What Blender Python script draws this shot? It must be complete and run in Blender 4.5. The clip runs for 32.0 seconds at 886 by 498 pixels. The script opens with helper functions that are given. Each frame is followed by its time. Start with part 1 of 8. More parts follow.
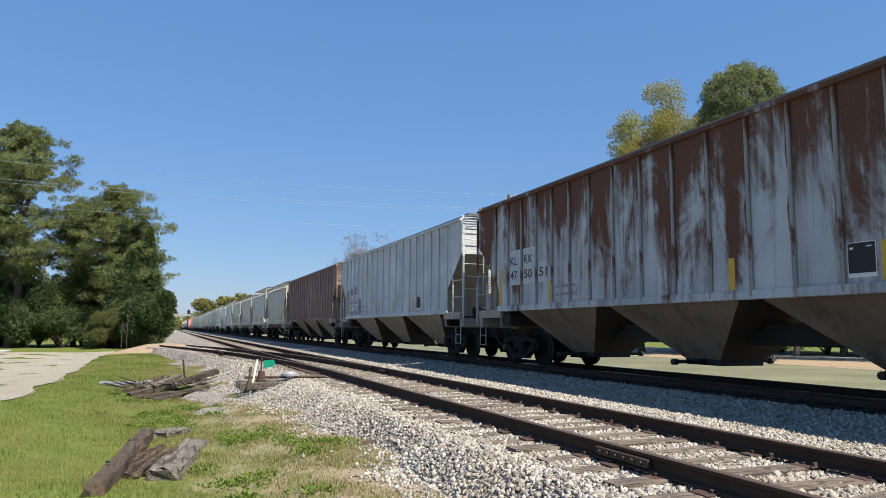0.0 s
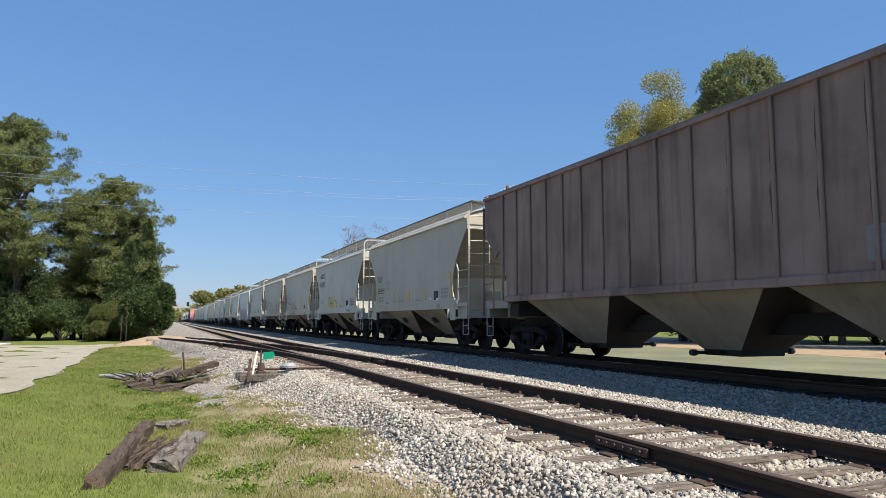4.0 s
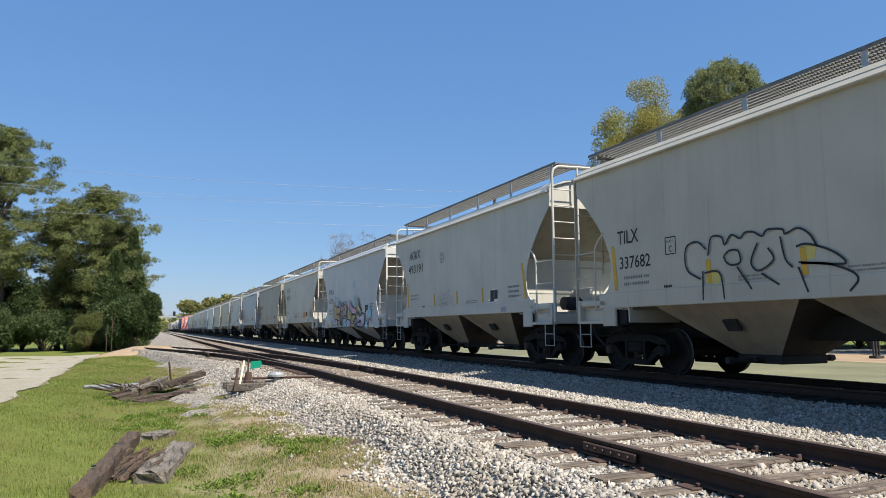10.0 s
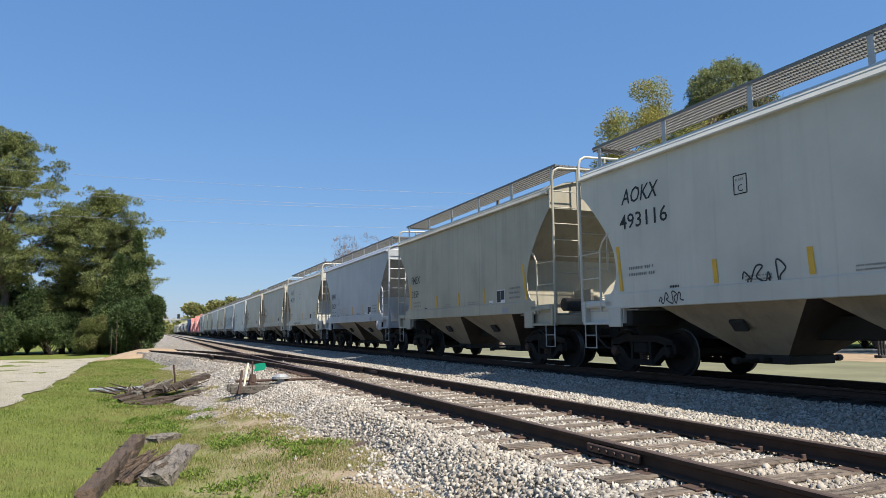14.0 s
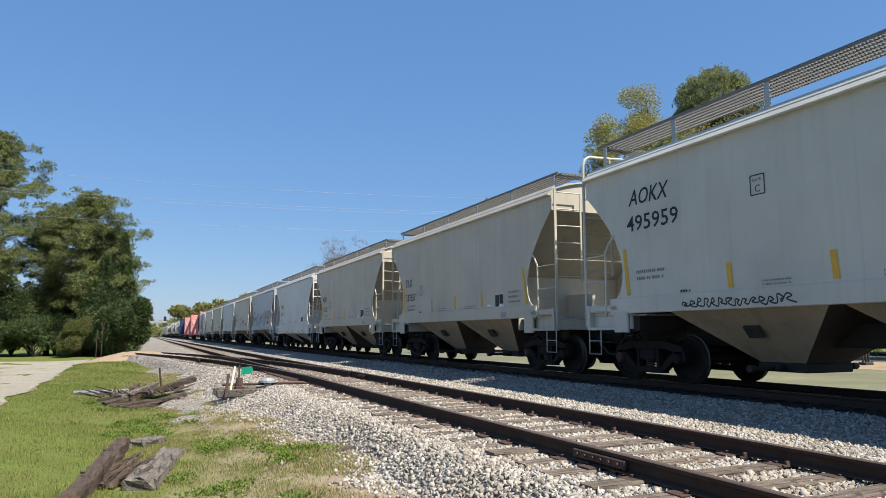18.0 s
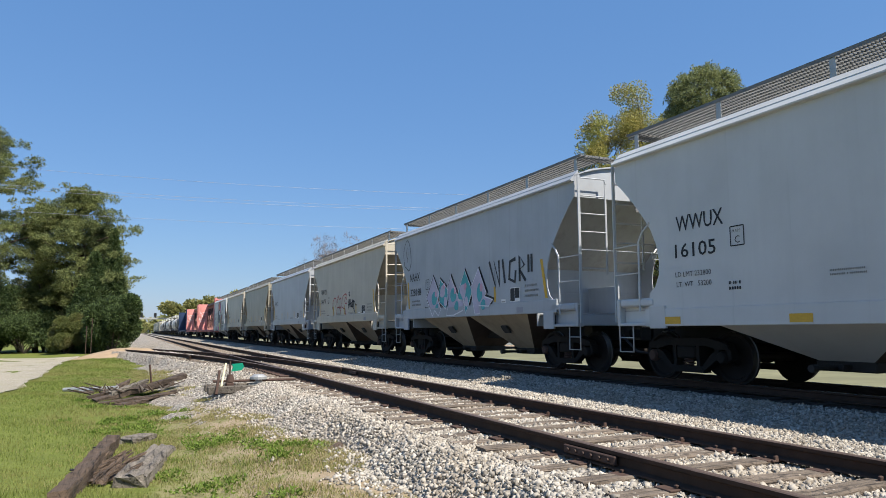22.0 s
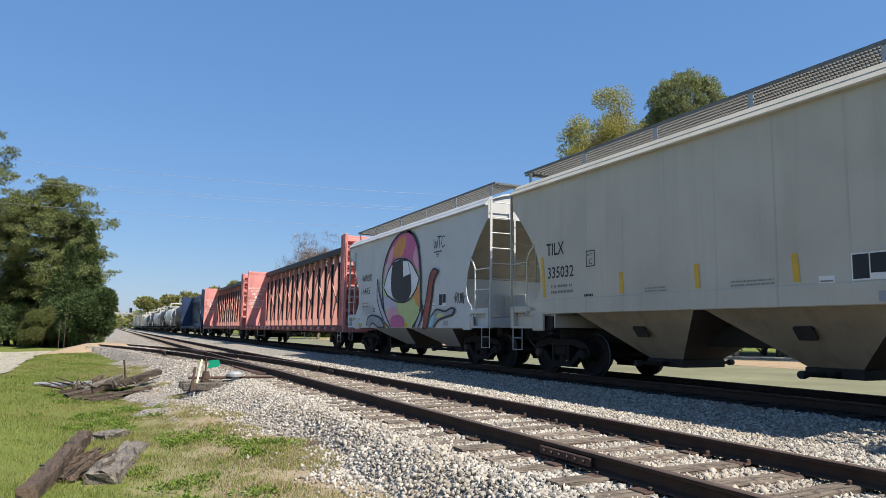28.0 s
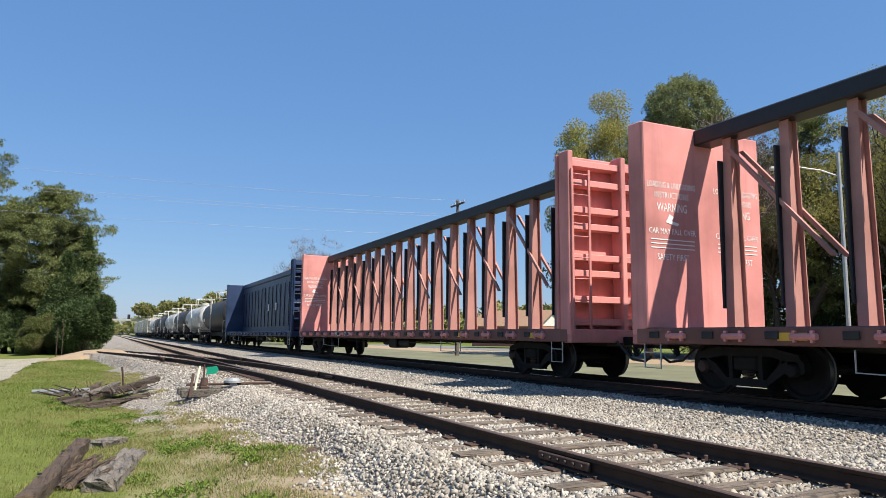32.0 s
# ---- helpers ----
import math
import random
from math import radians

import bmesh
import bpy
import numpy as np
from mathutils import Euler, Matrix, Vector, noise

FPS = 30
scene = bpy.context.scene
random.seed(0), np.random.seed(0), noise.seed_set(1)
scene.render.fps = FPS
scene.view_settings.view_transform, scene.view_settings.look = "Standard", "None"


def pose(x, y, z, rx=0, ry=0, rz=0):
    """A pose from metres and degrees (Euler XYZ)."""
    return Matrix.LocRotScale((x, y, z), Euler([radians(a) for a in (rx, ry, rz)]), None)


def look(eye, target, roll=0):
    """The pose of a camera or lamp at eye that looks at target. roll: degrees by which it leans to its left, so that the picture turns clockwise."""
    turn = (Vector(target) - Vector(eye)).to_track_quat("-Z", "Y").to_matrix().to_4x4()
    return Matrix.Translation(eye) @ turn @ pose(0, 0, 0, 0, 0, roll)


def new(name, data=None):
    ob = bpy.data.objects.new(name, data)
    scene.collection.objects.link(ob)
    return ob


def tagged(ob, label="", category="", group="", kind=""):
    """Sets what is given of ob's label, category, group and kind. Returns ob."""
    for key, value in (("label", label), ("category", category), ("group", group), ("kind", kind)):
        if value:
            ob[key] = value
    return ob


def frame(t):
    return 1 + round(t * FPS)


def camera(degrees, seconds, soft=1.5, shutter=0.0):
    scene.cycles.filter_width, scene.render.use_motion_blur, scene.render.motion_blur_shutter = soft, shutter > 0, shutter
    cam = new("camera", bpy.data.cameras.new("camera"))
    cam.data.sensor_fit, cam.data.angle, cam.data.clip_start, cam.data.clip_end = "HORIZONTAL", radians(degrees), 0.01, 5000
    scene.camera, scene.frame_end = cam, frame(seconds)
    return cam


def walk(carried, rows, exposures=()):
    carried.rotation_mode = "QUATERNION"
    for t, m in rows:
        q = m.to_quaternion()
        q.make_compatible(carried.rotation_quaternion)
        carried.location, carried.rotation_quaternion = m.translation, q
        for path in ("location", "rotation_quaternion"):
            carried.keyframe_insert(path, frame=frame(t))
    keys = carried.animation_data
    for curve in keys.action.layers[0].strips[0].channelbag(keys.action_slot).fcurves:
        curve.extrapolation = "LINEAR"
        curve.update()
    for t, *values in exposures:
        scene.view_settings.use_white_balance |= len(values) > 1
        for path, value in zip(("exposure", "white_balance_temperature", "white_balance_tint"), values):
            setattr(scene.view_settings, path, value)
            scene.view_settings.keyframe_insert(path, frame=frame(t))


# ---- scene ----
# ---- camera: a phone held by hand, turning slowly to the right ----
cam = camera(64.82, 32.0, 0.65)
PATH = [
    (0, (-0.004, 0.019, 0.942), (3.610, 9.271, 2.099), 0.56),
    (0.5, (-0.004, 0.029, 0.943), (3.594, 9.291, 2.068), 0.61),
    (1, (-0.004, 0.024, 0.941), (3.591, 9.288, 2.060), 0.59),
    (1.5, (-0.002, 0.034, 0.939), (3.602, 9.294, 2.062), 0.55),
    (2, (-0.006, 0.033, 0.941), (3.614, 9.286, 2.074), 0.52),
    (2.5, (-0.001, 0.022, 0.940), (3.621, 9.275, 2.063), 0.30),
    (3, (-0.003, 0.030, 0.942), (3.623, 9.284, 2.042), 0.19),
    (3.5, (-0.001, 0.023, 0.944), (3.619, 9.284, 2.003), 0.09),
    (5.5, (0.000, 0.034, 0.945), (3.748, 9.251, 1.944), 1.15),
    (6, (-0.001, 0.018, 0.944), (3.761, 9.229, 1.947), 1.23),
    (6.5, (0.001, 0.010, 0.942), (3.780, 9.214, 1.952), 1.07),
    (7, (0.001, 0.017, 0.944), (3.792, 9.214, 1.970), 0.74),
    (7.5, (0.001, 0.018, 0.944), (3.795, 9.211, 1.991), 0.40),
    (8, (0.001, 0.016, 0.945), (3.786, 9.210, 2.017), 0.24),
    (8.5, (-0.004, 0.013, 0.948), (3.772, 9.210, 2.030), 0.13),
    (9, (-0.001, 0.013, 0.947), (3.778, 9.207, 2.037), 0.01),
    (9.5, (0.002, 0.010, 0.947), (3.790, 9.198, 2.052), -0.10),
    (10, (-0.000, 0.012, 0.944), (3.793, 9.196, 2.076), -0.23),
    (10.5, (0.004, 0.014, 0.949), (3.784, 9.201, 2.097), -0.35),
    (11, (-0.000, 0.007, 0.950), (3.764, 9.198, 2.113), -0.36),
    (11.5, (0.005, 0.006, 0.954), (3.751, 9.205, 2.116), -0.43),
    (12, (-0.002, 0.010, 0.950), (3.746, 9.208, 2.114), -0.39),
    (12.5, (-0.001, 0.007, 0.949), (3.748, 9.205, 2.107), -0.43),
    (13, (0.001, 0.006, 0.951), (3.748, 9.206, 2.104), -0.46),
    (13.5, (0.003, 0.003, 0.951), (3.749, 9.203, 2.102), -0.51),
    (14, (0.004, 0.003, 0.946), (3.749, 9.203, 2.098), -0.50),
    (14.5, (-0.002, -0.002, 0.954), (3.753, 9.194, 2.110), -0.36),
    (16.5, (-0.001, -0.007, 0.952), (3.872, 9.130, 2.181), -0.30),
    (17, (-0.001, -0.010, 0.953), (3.878, 9.122, 2.201), -0.34),
    (17.5, (0.000, -0.005, 0.950), (3.877, 9.129, 2.195), -0.26),
    (18, (0.001, -0.013, 0.954), (3.891, 9.120, 2.165), -0.12),
    (18.5, (0.002, -0.009, 0.954), (3.932, 9.112, 2.121), -0.04),
    (19, (0.004, -0.023, 0.950), (3.981, 9.079, 2.104), -0.09),
    (19.5, (0.004, -0.005, 0.955), (4.013, 9.082, 2.120), -0.15),
    (20, (-0.002, -0.014, 0.956), (4.017, 9.063, 2.156), -0.30),
    (20.5, (-0.003, -0.010, 0.952), (4.004, 9.069, 2.182), -0.36),
    (21, (0.000, -0.015, 0.953), (3.998, 9.070, 2.168), -0.37),
    (21.5, (-0.003, -0.002, 0.952), (4.001, 9.084, 2.138), -0.31),
    (22, (0.002, -0.013, 0.953), (4.006, 9.077, 2.113), -0.17),
    (22.5, (-0.003, -0.013, 0.955), (4.007, 9.076, 2.099), -0.00),
    (23, (0.000, -0.004, 0.956), (4.033, 9.074, 2.109), 0.22),
    (23.5, (0.002, -0.011, 0.955), (4.090, 9.040, 2.127), 0.44),
    (24, (0.003, -0.038, 0.960), (4.181, 8.970, 2.147), 0.68),
    (24.5, (0.004, -0.022, 0.959), (4.264, 8.947, 2.153), 0.87),
    (25, (-0.000, -0.010, 0.953), (4.325, 8.927, 2.142), 0.96),
    (25.5, (0.002, -0.024, 0.952), (4.359, 8.897, 2.148), 0.97),
    (27.5, (0.001, -0.026, 0.956), (4.292, 8.929, 2.138), 0.73),
    (28, (0.004, -0.011, 0.951), (4.263, 8.962, 2.113), 0.76),
    (28.5, (0.002, -0.008, 0.952), (4.252, 8.969, 2.118), 0.83),
    (29, (0.001, -0.021, 0.950), (4.261, 8.947, 2.144), 0.95),
    (29.5, (-0.001, -0.018, 0.954), (4.265, 8.944, 2.171), 1.05),
    (30, (-0.001, -0.013, 0.952), (4.259, 8.951, 2.179), 0.94),
    (30.5, (0.007, -0.015, 0.952), (4.250, 8.956, 2.181), 0.81),
    (31, (0.003, -0.021, 0.957), (4.247, 8.950, 2.183), 0.65),
    (31.5, (0.002, -0.032, 0.959), (4.261, 8.931, 2.192), 0.48),
    (32, (0.007, -0.023, 0.958), (4.284, 8.932, 2.188), 0.45),
]
walk(cam, [(t, look(eye, target, roll)) for t, eye, target, roll in PATH])

# ---- daylight: a clear spring sky, the sun high behind the camera and a little beyond the train ----
SUN_WAY = Vector((0.34, -0.65, 1.0)).normalized()
world = bpy.data.worlds.new("sky")
world.use_nodes = True
scene.world = world
sky = world.node_tree.nodes.new("ShaderNodeTexSky")
sky.sky_type = "NISHITA"
sky.sun_disc = False
sky.sun_elevation = math.asin(SUN_WAY.z)
sky.sun_rotation = math.atan2(SUN_WAY.x, SUN_WAY.y)
sky.air_density, sky.dust_density, sky.ozone_density = 1.2, 0.3, 4.0
clear = world.node_tree.nodes.new("ShaderNodeMix")      # a constant blue mixed over the sky by hand, evening out its gradient
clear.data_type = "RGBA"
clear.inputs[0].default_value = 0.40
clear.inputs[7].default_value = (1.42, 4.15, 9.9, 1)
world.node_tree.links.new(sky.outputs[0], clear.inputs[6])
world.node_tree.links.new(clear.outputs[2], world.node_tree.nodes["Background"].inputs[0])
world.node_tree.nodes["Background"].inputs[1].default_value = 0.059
sun_data = bpy.data.lights.new("sun", "SUN")
sun_data.energy, sun_data.angle, sun_data.color = 5.0, radians(0.53), (1.0, 0.935, 0.835)
sun = new("sun", sun_data)
sun.matrix_world = look(SUN_WAY * 100, (0, 0, 0))
scene.view_settings.exposure = 0.76

# ---- materials ----
def material(name, rough=0.7, metal=0.0, spec=0.4):
    m = bpy.data.materials.new(name)
    m.use_nodes = True
    b = m.node_tree.nodes["Principled BSDF"]
    b.inputs["Roughness"].default_value = rough
    b.inputs["Metallic"].default_value = metal
    b.inputs["Specular IOR Level"].default_value = spec
    return m, m.node_tree, b


def node(nt, kind, **values):
    n = nt.nodes.new(kind)
    for k, v in values.items():
        n.inputs[k.replace("_", " ")].default_value = v
    return n


def coords(nt, scale=(1, 1, 1), space="Object"):
    c = nt.nodes.new("ShaderNodeTexCoord")
    g = nt.nodes.new("ShaderNodeMapping")
    g.inputs["Scale"].default_value = scale
    nt.links.new(c.outputs[space], g.inputs["Vector"])
    return g.outputs["Vector"]


def noise_of(nt, vec, scale, detail=4.0, rough=0.55, warp=0.0):
    n = node(nt, "ShaderNodeTexNoise", Scale=scale, Detail=detail, Roughness=rough, Distortion=warp)
    nt.links.new(vec, n.inputs["Vector"])
    return n.outputs["Fac"]


def ramp(nt, fac, stops, smooth=False):
    r = nt.nodes.new("ShaderNodeValToRGB")
    el = r.color_ramp.elements
    while len(el) < len(stops):
        el.new(0.5)
    for e, (p, c) in zip(el, stops):
        e.position = p
        e.color = (*c, 1) if len(c) == 3 else c
    if smooth:
        r.color_ramp.interpolation = "EASE"
    nt.links.new(fac, r.inputs[0])
    return r.outputs[0]


def grey(a, b):
    return [(a, (0, 0, 0)), (b, (1, 1, 1))]


def mix(nt, fac, a, b, blend="MIX"):
    n = nt.nodes.new("ShaderNodeMix")
    n.data_type, n.blend_type = "RGBA", blend
    for sock, v in ((n.inputs[0], fac), (n.inputs[6], a), (n.inputs[7], b)):
        if isinstance(v, bpy.types.NodeSocket):
            nt.links.new(v, sock)
        elif isinstance(v, (int, float)):
            sock.default_value = v
        else:
            sock.default_value = (*v, 1)
    return n.outputs[2]


def math_of(nt, op, a, b=0.0):
    n = nt.nodes.new("ShaderNodeMath")
    n.operation = op
    for sock, v in zip(n.inputs, (a, b)):
        if isinstance(v, bpy.types.NodeSocket):
            nt.links.new(v, sock)
        else:
            sock.default_value = v
    return n.outputs[0]


def bump(nt, b, height, strength=0.3, distance=0.02):
    n = node(nt, "ShaderNodeBump", Strength=strength, Distance=distance)
    nt.links.new(height, n.inputs["Height"])
    nt.links.new(n.outputs[0], b.inputs["Normal"])


def random_of(nt):
    return nt.nodes.new("ShaderNodeObjectInfo").outputs["Random"]


def island_of(nt):
    return nt.nodes.new("ShaderNodeNewGeometry").outputs["Random Per Island"]


def color_in(nt, b, c):
    nt.links.new(c, b.inputs["Base Color"])


def paint(name, base, dirt=(0.10, 0.085, 0.07), amount=0.45, rough=0.5, rust=0.0, streak=1.0, fade=0.12, metal=0.0, run_rust=0.0, seams=0.0):
    """Weathered paint: chalky fading, vertical run-down streaks, dust, rust patches."""
    m, nt, b = material(name, rough, metal)
    v = coords(nt)
    vs = coords(nt, (2.2, 2.2, 0.16))
    big = noise_of(nt, v, 0.55, 5)
    run = noise_of(nt, vs, 1.6, 6, 0.62)
    fine = noise_of(nt, v, 28, 3)
    lighter = tuple(min(1, c * (1 + 2.2 * fade) + 0.02) for c in base)
    darker = tuple(c * (1 - 1.8 * fade) for c in base)
    col = mix(nt, ramp(nt, big, [(0.3, (0, 0, 0)), (0.7, (1, 1, 1))]), darker, lighter)
    col = mix(nt, math_of(nt, "MULTIPLY", ramp(nt, run, grey(0.5, 0.78)), amount * streak), col, dirt)
    col = mix(nt, math_of(nt, "MULTIPLY", ramp(nt, fine, grey(0.52, 0.85)), amount * 0.5), col, tuple(c * 0.75 for c in base))
    if rust > 0:
        r1 = noise_of(nt, coords(nt, (1.0, 0.95, 0.5 if run_rust else 0.26)), 1.0, 9, 0.70, 0.5)
        edge = 0.80 - 0.42 * rust
        if run_rust:
            # rust that bleeds down from the roof seam
            sep = nt.nodes.new("ShaderNodeSeparateXYZ")
            nt.links.new(v, sep.inputs[0])
            up = math_of(nt, "MULTIPLY", math_of(nt, "SUBTRACT", sep.outputs[2], 3.1), run_rust)
            # some panels have gone further than others
            own = noise_of(nt, coords(nt, (0.0, 0.80, 0.03)), 1.0, 1)
            up = math_of(nt, "ADD", up, math_of(nt, "MULTIPLY", math_of(nt, "SUBTRACT", own, 0.5), 0.55))
            r1 = math_of(nt, "ADD", math_of(nt, "ADD", r1, up), math_of(nt, "MULTIPLY", math_of(nt, "SUBTRACT", run, 0.5), 0.5))
        mask = ramp(nt, r1, grey(edge - 0.07, edge + 0.13) if run_rust else grey(edge, edge + 0.07), True)
        rustc = mix(nt, fine, (0.065, 0.028, 0.019), (0.18, 0.08, 0.048))
        col = mix(nt, mask, col, rustc)
        rr = mix(nt, mask, (rough,) * 3, (0.9,) * 3)
        nt.links.new(rr, b.inputs["Roughness"])
    height = fine
    if seams:
        # dust along the upright weld seams, and sheets that bow a little between them
        sep = nt.nodes.new("ShaderNodeSeparateXYZ")
        nt.links.new(v, sep.inputs[0])
        step = math_of(nt, "FRACT", math_of(nt, "ADD", math_of(nt, "MULTIPLY", sep.outputs[1], 0.86), 0.5))
        line = ramp(nt, step, [(0.0, (1, 1, 1)), (0.018, (0.6, 0.6, 0.6)), (0.05, (0, 0, 0))])
        worn = math_of(nt, "MULTIPLY", ramp(nt, noise_of(nt, coords(nt, (1, 0.9, 0.5)), 0.9, 3), grey(0.42, 0.62)), seams)
        col = mix(nt, math_of(nt, "MULTIPLY", line, worn), col, dirt)
        bow = math_of(nt, "SINE", math_of(nt, "MULTIPLY", step, math.pi))
        wavy = noise_of(nt, coords(nt, (0.2, 1.0, 0.25)), 1.1, 2)
        height = math_of(nt, "ADD", math_of(nt, "MULTIPLY", math_of(nt, "ADD", bow, math_of(nt, "MULTIPLY", wavy, 1.4)), 9.0), fine)
    color_in(nt, b, col)
    bump(nt, b, height, 0.12, 0.004)
    return m


def plain(name, base, rough=0.6, metal=0.0, vary=0.25, scale=9.0, spec=0.4):
    m, nt, b = material(name, rough, metal, spec)
    v = coords(nt)
    n1, n2 = noise_of(nt, v, scale, 5), noise_of(nt, v, scale * 7, 3)
    col = mix(nt, n1, tuple(c * (1 - vary) for c in base), tuple(min(1, c * (1 + vary)) for c in base))
    col = mix(nt, math_of(nt, "MULTIPLY", ramp(nt, n2, grey(0.5, 0.8)), 0.35), col, tuple(c * 0.55 for c in base))
    color_in(nt, b, col)
    bump(nt, b, n2, 0.2, 0.004)
    return m


def wood(name, base, crack=(0.02, 0.015, 0.012), rough=0.9, axis=0):
    m, nt, b = material(name, rough)
    sc = [18, 18, 18]
    sc[axis] = 1.1
    v = coords(nt, tuple(sc))
    g = noise_of(nt, v, 1.4, 6, 0.65, 0.6)
    blot = noise_of(nt, coords(nt), 2.2, 4)
    tone = random_of(nt)
    c = mix(nt, ramp(nt, g, grey(0.3, 0.72)), tuple(x * 0.5 for x in base), tuple(min(1, x * 1.35) for x in base))
    c = mix(nt, math_of(nt, "MULTIPLY", tone, 0.55), c, tuple(x * 0.42 for x in base))
    c = mix(nt, math_of(nt, "MULTIPLY", ramp(nt, blot, grey(0.5, 0.75)), 0.5), c, crack)
    c = mix(nt, ramp(nt, g, [(0.36, (1, 1, 1)), (0.44, (0, 0, 0))]), c, crack)
    rot = noise_of(nt, coords(nt), 7.0, 6, 0.7)
    c = mix(nt, math_of(nt, "MULTIPLY", ramp(nt, rot, grey(0.54, 0.66)), 0.7), c, crack)
    color_in(nt, b, c)
    bump(nt, b, g, 1.0, 0.03)
    return m


def foliage(name, dark, light, hue2=None, trans=0.25):
    m, nt, b = material(name, 0.65, 0, 0.25)
    r = island_of(nt)
    c = mix(nt, r, dark, light)
    if hue2:
        n = noise_of(nt, coords(nt), 0.45, 3)
        c = mix(nt, ramp(nt, n, grey(0.45, 0.65)), c, hue2)
    color_in(nt, b, c)
    t = nt.nodes.new("ShaderNodeBsdfTranslucent")
    nt.links.new(c, t.inputs["Color"])
    s = nt.nodes.new("ShaderNodeMixShader")
    s.inputs[0].default_value = trans
    out = nt.nodes["Material Output"]
    nt.links.new(b.outputs[0], s.inputs[1])
    nt.links.new(t.outputs[0], s.inputs[2])
    nt.links.new(s.outputs[0], out.inputs["Surface"])
    return m


def ground_mat():
    m, nt, b = material("grass_ground", 0.95, 0, 0.1)
    v = coords(nt)
    n1, n2, n3 = noise_of(nt, v, 0.35, 6, 0.6), noise_of(nt, v, 2.3, 5, 0.65), noise_of(nt, v, 22, 4)
    green = mix(nt, n2, (0.075, 0.10, 0.02), (0.185, 0.21, 0.052))
    dry = mix(nt, n3, (0.16, 0.125, 0.05), (0.27, 0.22, 0.10))
    c = mix(nt, ramp(nt, n1, grey(0.60, 0.80)), green, dry)
    c = mix(nt, math_of(nt, "MULTIPLY", ramp(nt, n3, grey(0.45, 0.75)), 0.55), c, (0.06, 0.05, 0.025))
    # bare, trodden verge beside the stones
    sep = nt.nodes.new("ShaderNodeSeparateXYZ")
    nt.links.new(v, sep.inputs[0])
    wob = math_of(nt, "ADD", sep.outputs[0], math_of(nt, "MULTIPLY", math_of(nt, "SUBTRACT", n2, 0.5), 2.2))
    verge = ramp(nt, math_of(nt, "MULTIPLY", wob, 0.1), [(0.00, (0, 0, 0)), (0.14, (1, 1, 1)), (0.75, (1, 1, 1)), (0.85, (0, 0, 0))])
    earth = mix(nt, n3, (0.19, 0.14, 0.085), (0.36, 0.29, 0.20))
    c = mix(nt, math_of(nt, "MULTIPLY", verge, ramp(nt, n2, grey(0.28, 0.50))), c, earth)
    color_in(nt, b, c)
    bump(nt, b, n3, 0.8, 0.03)
    return m


def stones_mat(name, lo, hi, tint, island=True, scale=30.0):
    m, nt, b = material(name, 0.9, 0, 0.25)
    v = coords(nt)
    n2 = noise_of(nt, v, 0.8, 4)
    if island:
        f = island_of(nt)
    else:
        vo = node(nt, "ShaderNodeTexVoronoi", Scale=scale)
        nt.links.new(v, vo.inputs["Vector"])
        sepc = nt.nodes.new("ShaderNodeSeparateColor")
        nt.links.new(vo.outputs["Color"], sepc.inputs[0])
        f = sepc.outputs[0]
    c = mix(nt, f, lo, hi)
    c = mix(nt, math_of(nt, "MULTIPLY", ramp(nt, n2, grey(0.42, 0.7)), 0.5), c, tint)
    n3 = noise_of(nt, v, 70, 3)
    c = mix(nt, math_of(nt, "MULTIPLY", n3, 0.3), c, tuple(x * 0.6 for x in lo))
    color_in(nt, b, c)
    if island:
        bump(nt, b, n3, 0.3, 0.004)
    else:
        dist = vo.outputs["Distance"]
        bump(nt, b, math_of(nt, "MULTIPLY", dist, -1.0), 1.0, 0.05)
    return m


MAT = {}


